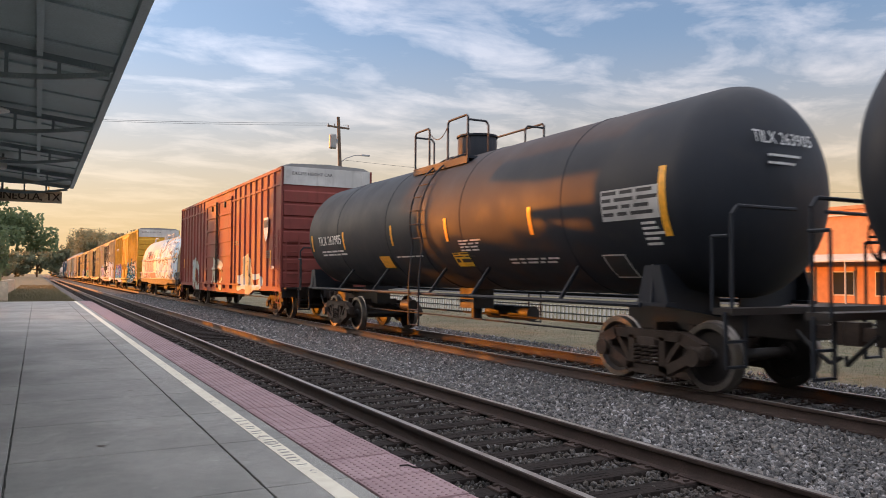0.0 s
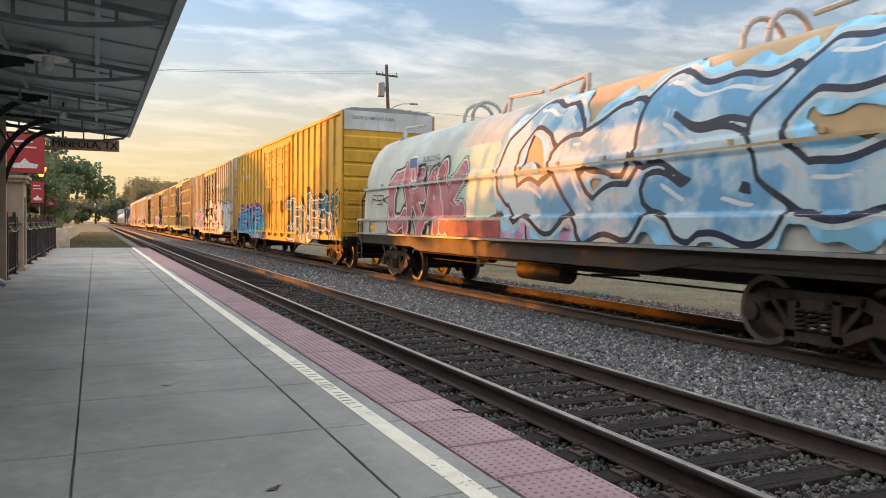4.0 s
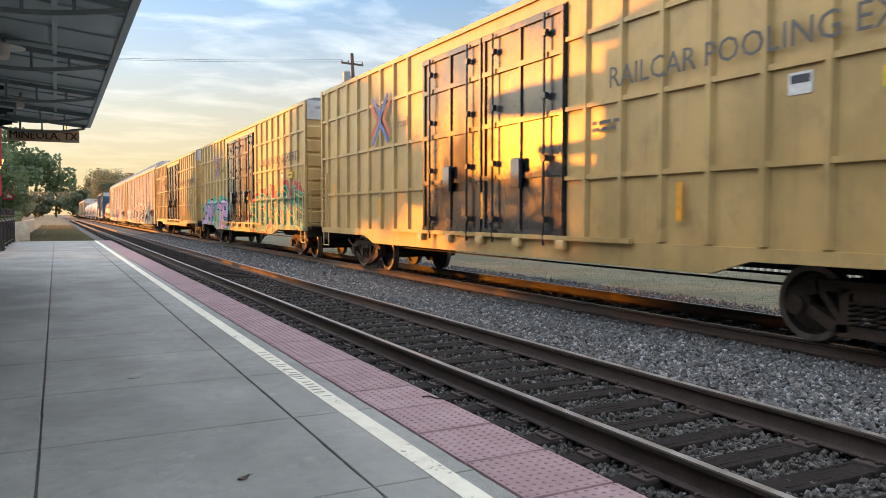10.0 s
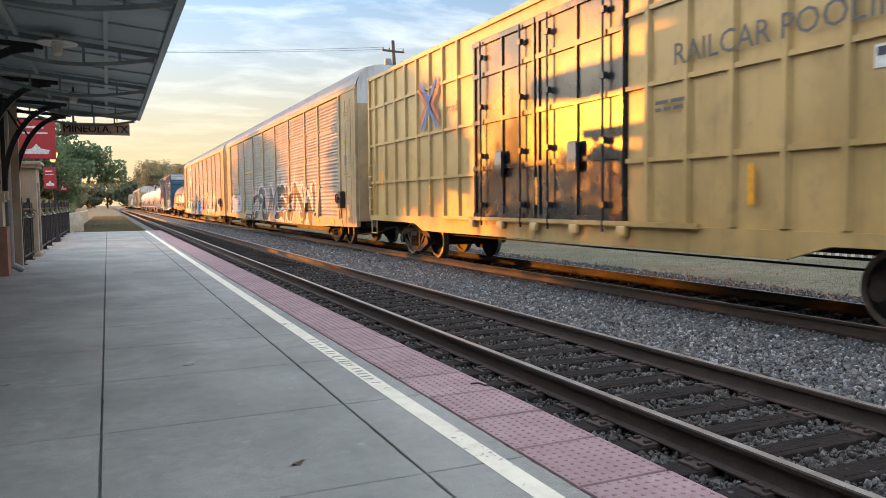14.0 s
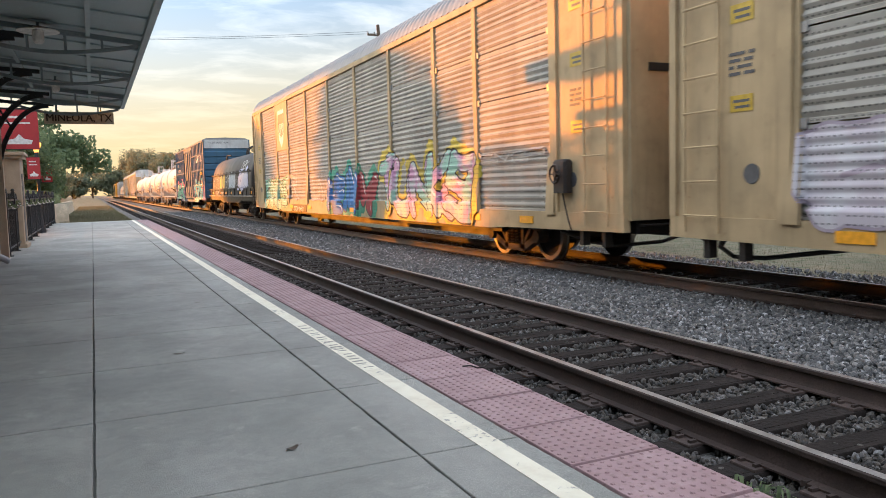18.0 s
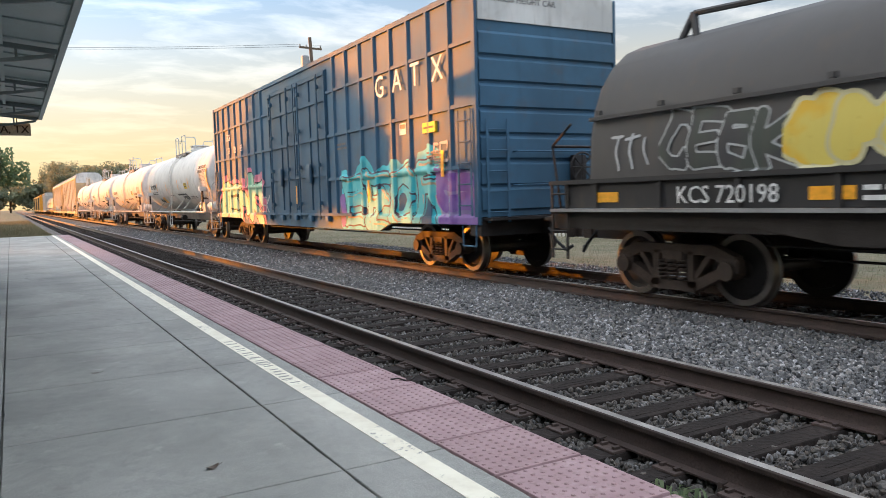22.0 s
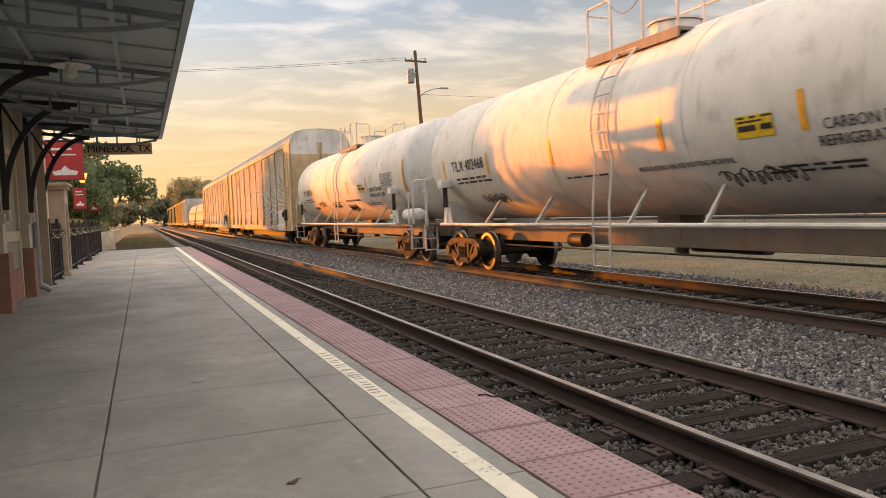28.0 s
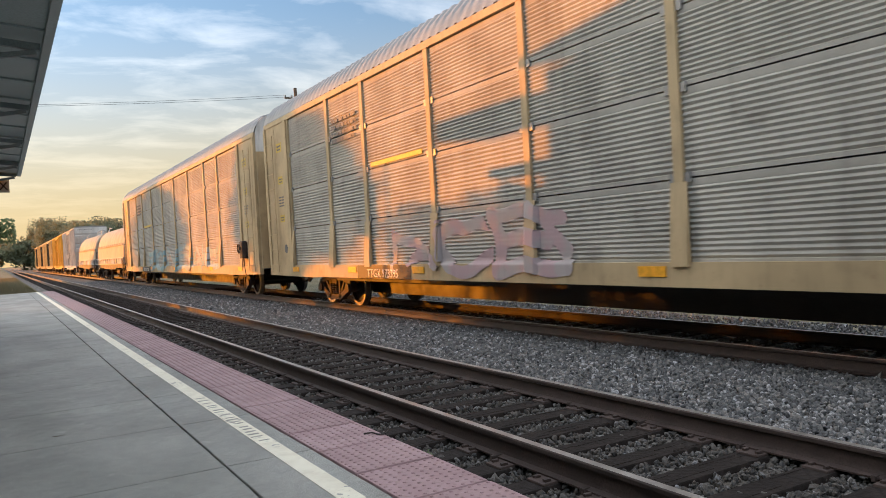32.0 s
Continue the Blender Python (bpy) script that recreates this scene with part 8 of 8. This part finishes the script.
pillar = thing("gate_pillar", "tan stucco gate pillar with a moulded cap", "pillar")
part("shaft", Shape().box(-2.22, -1.65, 21.5, 22.4, 0.0, 2.22, 0.02), M_tan_stone, pillar)
# thin dark sheet drawn for a recess; the shaft itself isn't cut
part("recess", Shape().box(-1.65, -1.643, 21.66, 22.1, 0.15, 1.85), M_iron, pillar)
part("cap", Shape().box(-2.29, -1.58, 21.42, 22.48, 2.22, 2.30, 0.02).box(-2.34, -1.53, 21.37, 22.53, 2.30, 2.38, 0.03), M_tan_stone, pillar)
part("base", Shape().box(-2.27, -1.60, 21.45, 22.45, 0.0, 0.10, 0.02), M_tan_stone, pillar)


def banner(x, y, z0, z1, wide, label):
    b = thing("street_banner", label, "banner", pose(x, y, 0), "red street banners")
    part("cloth", Shape().box(-wide / 2, wide / 2, -0.006, 0.006, z0, z1), M_red_cloth, b)
    part("emblem", Shape().along([(-wide * 0.3, z0 + 0.12 * (z1 - z0)), (wide * 0.3, z0 + 0.12 * (z1 - z0)), (wide * 0.34, z0 + 0.22 * (z1 - z0)), (wide * 0.12, z0 + 0.26 * (z1 - z0)), (0, z0 + 0.38 * (z1 - z0)), (-wide * 0.12, z0 + 0.26 * (z1 - z0)), (-wide * 0.34, z0 + 0.22 * (z1 - z0))][::-1], -0.012, -0.006), M_white_letter, b)
    part("lettering_bar", Shape().box(-wide * 0.34, wide * 0.2, -0.012, -0.006, z0 + 0.78 * (z1 - z0), z0 + 0.84 * (z1 - z0)).box(-wide * 0.34, wide * 0.3, -0.012, -0.006, z0 + 0.64 * (z1 - z0), z0 + 0.68 * (z1 - z0)), M_white_letter, b)
    part("rod", Shape().cyl((-wide / 2 - 0.05, 0, z1 + 0.01), (wide / 2 + 0.05, 0, z1 + 0.01), 0.012, 6).cyl((-wide / 2 - 0.05, 0, z0 - 0.01), (wide / 2 + 0.05, 0, z0 - 0.01), 0.012, 6), M_iron, b)
    return b


def street_lamp(x, y, top, glow=True):
    l = thing("street_lamp", "black iron street lamp with a glowing amber lantern", "street lamp", pose(x, y, 0), "iron street lamps")
    part("post", Shape().turned([(0.14, -0.45), (0.14, 0.1), (0.09, 0.25), (0.05, 0.6), (0.04, top - 0.5), (0.07, top - 0.45), (0.05, top - 0.3)], axis="z", n=12), M_iron, l)
    part("lantern", Shape().turned([(0.06, top - 0.3), (0.17, top - 0.02), (0.17, top + 0.04), (0.05, top + 0.16)], axis="z", n=6), M_amber_glow, l)
    part("lantern_cap", Shape().turned([(0.19, top + 0.03), (0.06, top + 0.18), (0.015, top + 0.24), (0.0, top + 0.3)], axis="z", n=6), M_iron, l)


street_lamp(-1.75, 30.0, 3.10)
banner(-1.86, 29.9, 1.88, 2.62, 0.40, "small red street banner on the lamp post")
solid("banner_post", Shape().cyl((-2.0, 33.95, -0.45), (-2.0, 33.95, 2.60), 0.035, 8).cyl((-2.0, 33.95, 2.46), (-1.44, 33.95, 2.46), 0.014, 6), M_iron, "slim black post that carries a banner", "post")
banner(-1.66, 33.9, 1.83, 2.45, 0.38, "small red street banner by the fence")
banner(-1.95, 26.0, 2.70, 3.86, 1.05, "large red street banner behind the pillar")
s = Shape().cyl((-2.9, 26.0, -0.45), (-2.9, 26.0, 4.3), 0.05, 10).cyl((-2.9, 26.0, 3.90), (-1.38, 26.0, 3.90), 0.02, 6)
solid("banner_pole", s, M_iron, "black iron pole that carries the large banner", "pole")
solid("hedge_bed", Shape().box(-3.6, -1.75, 18.2, 41.0, -0.46, -0.02), M_dirt, "dark soil bed behind the iron fence", "soil", kind="structure")


def leaf_cloud(name, centre, radii, count, size, seed, mat, gaps=0.35):
    """Many small leaves in lumps inside an uneven outline."""
    r = np.random.RandomState(seed)
    lumps = []
    for _ in range(46):
        d = r.normal(size=3)
        d /= np.linalg.norm(d)
        q = r.uniform(0.35, 1.0) ** 0.6
        lumps.append((d * q * 0.86, r.uniform(0.14, 0.34)))
    pick = r.randint(0, len(lumps), count)
    off = np.clip(r.normal(size=(count, 3)) * 0.55, -0.85, 0.85)
    pts = np.array([lumps[k][0] for k in pick]) + off * np.array([lumps[k][1] for k in pick])[:, None]
    pts = pts * np.array(radii) + np.array(centre)
    a, b = r.normal(size=(count, 3)), r.normal(size=(count, 3))
    a /= np.linalg.norm(a, axis=1)[:, None]
    b = np.cross(a, b)
    b /= np.linalg.norm(b, axis=1)[:, None]
    k = (size * r.uniform(0.6, 1.3, count))[:, None]
    v = np.stack([pts - a * k, pts + b * k * 0.55, pts + a * k, pts - b * k * 0.55], 1).reshape(-1, 3)
    f = np.arange(count * 4).reshape(-1, 4)
    me = bpy.data.meshes.new(name)
    me.from_pydata(v, [], f)
    me.materials.append(mat)
    return me


def tree(x, y, base, height, radii, count, size, seed, label, group="", mat=None, lift=0.55):
    t = thing("tree", label, "tree", pose(x, y, base), group)
    r = random.Random(seed)
    s = Shape()
    fork = height * 0.32
    s.cyl((0, 0, -0.3), (0.05, 0, fork), height * 0.030, 10, height * 0.022)
    for _ in range(6):
        a = r.uniform(0, 6.28)
        q = r.uniform(0.4, 0.7)
        mid = (math.cos(a) * radii[0] * q * 0.4, math.sin(a) * radii[1] * q * 0.4, fork + height * 0.2)
        s.cyl((0.05, 0, fork - 0.1), mid, height * 0.016, 8, height * 0.011)
        s.cyl(mid, (math.cos(a) * radii[0] * q, math.sin(a) * radii[1] * q, height * r.uniform(0.65, 0.85)), height * 0.011, 6, height * 0.004)
    part("trunk", s, M_bark, t)
    part("crown", leaf_cloud("crown", (0, 0, height * lift), radii, count, size, seed, mat or M_leaf), None, t)
    return t


tree(-2.9, 33, -0.4, 4.6, (1.95, 1.9, 1.55), 30000, 0.065, 2, "dense green broadleaf tree behind the iron fence", lift=0.72)
tree(-3.4, 53, -0.12, 6.6, (4.3, 4.4, 2.7), 20000, 0.14, 6, "green broadleaf tree beside the platform end", lift=0.58)
# added hedge rows; the near ones are cut to shape sunlight on train and rails
HEDGES = ((-3.5, 20.2, 26.6, 3.35, 0.75, 2.35), (-3.0, 19.7, 25.1, 2.5, 0.40), (-3.1, 25.1, 28.0, 0.85, 0.40), (-3.4, 35.9, 52.0, 1.5, 0.7), (-3.6, 52.0, 80.0, 1.5, 0.8))
# tree hidden by the depot, added for the shade it throws on the cars
tree(-8.4, 39.2, -0.4, 7.4, (3.0, 4.3, 2.5), 12000, 0.15, 9, "unseen leafy street tree added to shade the train", "street trees", lift=0.75)
tree(-7.5, 60, -0.3, 8.0, (4.2, 4.2, 3.4), 7000, 0.18, 3, "green broadleaf tree behind the fence")
tree(-5.0, 84, -0.3, 4.2, (2.6, 3.0, 1.7), 4000, 0.16, 4, "low green tree along the track")
for k in range(7):
    tree(-9.0 + rnd.uniform(-3, 3) - k * 0.3, 215 + 22 * k, -0.3, rnd.uniform(8, 11), (5, 5, 4), 2600, 0.36, 20 + k, "green tree in the row along the track", "trees along the track", M_leaf_hazed)
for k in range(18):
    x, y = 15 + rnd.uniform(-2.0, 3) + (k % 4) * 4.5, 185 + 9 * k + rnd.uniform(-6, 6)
    tree(x, y, -0.6, y * 0.060 + rnd.uniform(-1.5, 1.5), (5.5, 6.5, y * 0.026), 6500, 0.30, 50 + k, "green tree in the wood beyond the tracks", "wood beyond the tracks", M_leaf_hazed)
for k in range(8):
    tree(22 + 6 * k, 118 + rnd.uniform(-8, 20), -0.7, rnd.uniform(8.0, 10.5), (5, 5, 4), 2200, 0.36, 80 + k, "green tree behind the field", "trees behind the field", M_leaf_hazed)
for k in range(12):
    tree(-40 + 8 * k, 330 + rnd.uniform(-20, 40), -0.7, rnd.uniform(10, 14), (8, 6, 6), 1500, 0.8, 110 + k, "hazy green tree at the end of the track", "far wood", M_leaf_hazed)
# an unseen tree added on the street side of the depot to shade the train
tree(-15, 46.5, -0.4, 9.8, (3.4, 3.4, 2.6), 6000, 0.2, 140, "unseen street tree beyond the depot, added to shade the train", "street trees", lift=0.64)

def hedge(x, y0, y1, top, wide, bottom, seed):
    """A clipped row of leaves; where its bottom is off the ground it stands on slim trunks."""
    r = np.random.RandomState(seed)
    n = int((y1 - y0) * max(top - bottom, 0.9) * 900)
    pts = np.stack([x + wide * r.uniform(-1, 1, n), r.uniform(y0, y1, n), bottom + (top - bottom) * r.uniform(0, 1, n) ** 0.8], 1)
    pts[:, 2] += 0.12 * np.sin(pts[:, 1] * 2.3) * (pts[:, 2] / top)
    a, b = r.normal(size=(n, 3)), r.normal(size=(n, 3))
    a /= np.linalg.norm(a, axis=1)[:, None]
    b = np.cross(a, b)
    b /= np.linalg.norm(b, axis=1)[:, None]
    k = (0.055 * r.uniform(0.6, 1.3, n))[:, None]
    me = bpy.data.meshes.new("hedge")
    me.from_pydata(np.stack([pts - a * k, pts + b * k * 0.6, pts + a * k, pts - b * k * 0.6], 1).reshape(-1, 3), [], np.arange(n * 4).reshape(-1, 4))
    me.materials.append(M_leaf)
    row = thing("hedge", "dense dark green added hedge behind the iron fence", "hedge", group="hedges behind the fence")
    part("leaves", me, None, row)
    if bottom > 0:
        for k in range(5):
            y = y0 + (y1 - y0) * (k + 0.5) / 5
            part("trunk", Shape().cyl((x, y, -0.45), (x + 0.06, y + 0.05, top - 0.4), 0.045, 8, 0.025), M_bark, row)
    return row


for k, h in enumerate(HEDGES):
    hedge(*(h if len(h) == 6 else (*h, -0.45)), 200 + k)

# low timber wall past the platform end
wall = thing("timber_wall", "low pale timber retaining wall past the platform", "retaining wall")
for k in range(14):
    for z in range(4):
        part("timber", Shape().box(-2.15 + 0.02 * k, -1.95 + 0.02 * k, 42.5 + 2.4 * k, 44.86 + 2.4 * k, -0.12 + 0.24 * z, 0.10 + 0.24 * z, 0.02), M_wood_sign, wall)
part("wall_end", Shape().box(-2.2, -1.2, 42.3, 42.5, -0.12, 0.86, 0.02), M_wood_sign, wall)


def tufts(name, count, area, size, label):
    r, s = random.Random(len(label)), Shape()
    for _ in range(count):
        x, y, z = area(r)
        a, h = r.uniform(0, 6.28), size * r.uniform(0.5, 1.3)
        dx, dy = math.cos(a), math.sin(a)
        w = size * 0.06
        lean = h * r.uniform(0.1, 0.5)
        s.v += [(x - dy * w, y + dx * w, z), (x + dy * w, y - dx * w, z), (x + dx * lean, y + dy * lean, z + h)]
        k = len(s.v)
        s.f.append((k - 3, k - 2, k - 1))
    s.m = [0] * len(s.f)
    return solid(name, s, M_blade, label, "grass", kind="stuff")


M_blade = leaf_mat("dry_grass_blades", (0.07, 0.075, 0.035), (0.17, 0.15, 0.09))
tufts("grass_blades", 30000, lambda r: (12.2 + 12 * r.random(), -4 + 50 * r.random(), -0.72), 0.07, "dry grass in the field beyond the tracks")
tufts("verge_grass_blades", 16000, lambda r: (-1.6 + 3.3 * r.random(), 40.9 + 60 * r.random() ** 1.5, -0.12), 0.14, "dry yellow grass past the platform end")
solid("dirt_patch", Shape().box(-1.9, 1.9, 40.0, 43.5, -0.3, -0.10), M_dirt, "dark bare soil at the end of the platform", "soil", kind="structure")

# utility pole with transformer, street light arm and wires
pole = thing("utility_pole", "leaning wooden utility pole with a transformer", "utility pole", pose(18.75, 50, -0.7))
part("mast", Shape().cyl((0.30, 0, 0), (-0.33, 0, 13.1), 0.17, 12, 0.11), M_pole, pole)
part("crossarm", Shape().beam((-1.1, 0, 12.4), (0.5, 0, 12.35), 0.1, 0.12), M_pole, pole)
for x in (-1.05, -0.6, 0.42):
    part("insulator", Shape().turned([(0.03, 0.0), (0.06, 0.05), (0.04, 0.1), (0.06, 0.14), (0.0, 0.18)], (x, 0, 12.44), "z", 10), M_galv, pole)
part("transformer", Shape().turned([(0.0, -0.5), (0.22, -0.5), (0.26, -0.46), (0.26, 0.42), (0.2, 0.5), (0.0, 0.52)], (-0.72, 0, 11.35), "z", 16).beam((-0.5, 0, 11.4), (-0.2, 0, 11.4), 0.1, 0.3), M_galv, pole)
arm = part("lamp_arm", Shape().tube([(-0.15, 0, 9.9), (0.3, 0, 10.25), (0.9, 0, 10.48), (1.5, 0, 10.55)], 0.03, 8), M_galv, pole)
part("lamp_head", Shape().box(1.4, 2.05, -0.12, 0.12, 10.5, 10.6, 0.03), M_galv, arm)


def wire(a, b, sag, name="overhead_wire"):
    pts = [Vector(a).lerp(Vector(b), k / 16) - Vector((0, 0, sag * 4 * (k / 16) * (1 - k / 16))) for k in range(17)]
    solid(name, Shape().tube(pts, 0.010, 5), M_wire, "thin black overhead wire", "wire", "overhead wires")


for dx, dz in ((-1.05, 0.15), (0.42, 0.15)):
    wire((18.75 + dx, 50, 11.75 + dz), (-34 + dx, 62, 12.0 + dz), 0.9)
wire((18.7, 50, 9.4), (70, 38, 9.0), 0.8)

# across the field: a rail fence and brick buildings
far_fence = thing("field_fence", "low white and dark fence across the field", "fence")
for z in (0.28, 0.62):
    part("fence_rail", Shape().box(22.0, 22.05, -12, 62, -0.72 + z - 0.03, -0.72 + z + 0.03), M_iron, far_fence)
fp = Shape().box(-0.03, 0.03, -0.05, 0.05, 0.0, 0.66).mesh("fence_picket", M_enamel)
for k in range(240):
    part("fence_picket", fp, None, far_fence, at=pose(22.09, -12 + 0.3 * k, -0.72))


def building(x, y0, y1, height, wall_mat, label, windows, awning=True, deep=12):
    b = thing("commercial_building", label, "building", pose(x, 0, -0.72), "buildings across the tracks")
    part("wall", Shape().box(0, deep, y0, y1, 0, height), wall_mat, b)
    part("parapet", Shape().box(-0.12, deep + 0.12, y0 - 0.12, y1 + 0.12, height, height + 0.3), wall_mat, b)
    part("cornice", Shape().box(-0.2, 0.0, y0, y1, height - 0.5, height - 0.35), M_pale_wall, b)
    n = max(1, int((y1 - y0) / 3.2))
    for i in range(n):
        y = y0 + (y1 - y0) * (i + 0.5) / n
        w = part("window", Shape().box(-0.05, 0.05, y - 0.95, y + 0.95, 0.6, 2.6), M_pale_wall, b)
        part("pane", Shape().box(-0.07, -0.05, y - 0.85, y + 0.85, 0.7, 2.5), M_glass, w)
        if windows and height > 6:
            w = part("window", Shape().box(-0.05, 0.05, y - 0.45, y + 0.45, 4.4, 6.0), M_pale_wall, b)
            part("pane", Shape().box(-0.07, -0.05, y - 0.38, y + 0.38, 4.5, 5.9), M_glass, w)
    if awning:
        a = part("awning", Shape().along([(-2.6, 3.3), (0, 3.9), (0, 4.0), (-2.6, 3.42)][::-1], y0, y1), M_pale_wall, b)
        for i in range(n + 1):
            y = y0 + 0.2 + (y1 - y0 - 0.4) * i / n
            part("awning_post", Shape().cyl((-2.4, y, 0), (-2.4, y, 3.35), 0.07, 8), M_pale_wall, a)
    return b


building(58, 30, 48, 7.6, M_orange_wall, "orange brick shop building with a porch awning", False)
building(60, 8, 29.4, 6.6, M_pale_wall, "pale two-storey shop building", True)
building(62, -16, 7.4, 7.0, M_orange_wall, "brown brick shop building", True)
building(66, 49, 64, 5.2, M_pale_wall, "low pale shop building", False)
solid("street", Shape().box(46, 57.5, -120, 160, -0.8, -0.70), M_asphalt, "asphalt street across the field", "street", kind="structure")

motions()
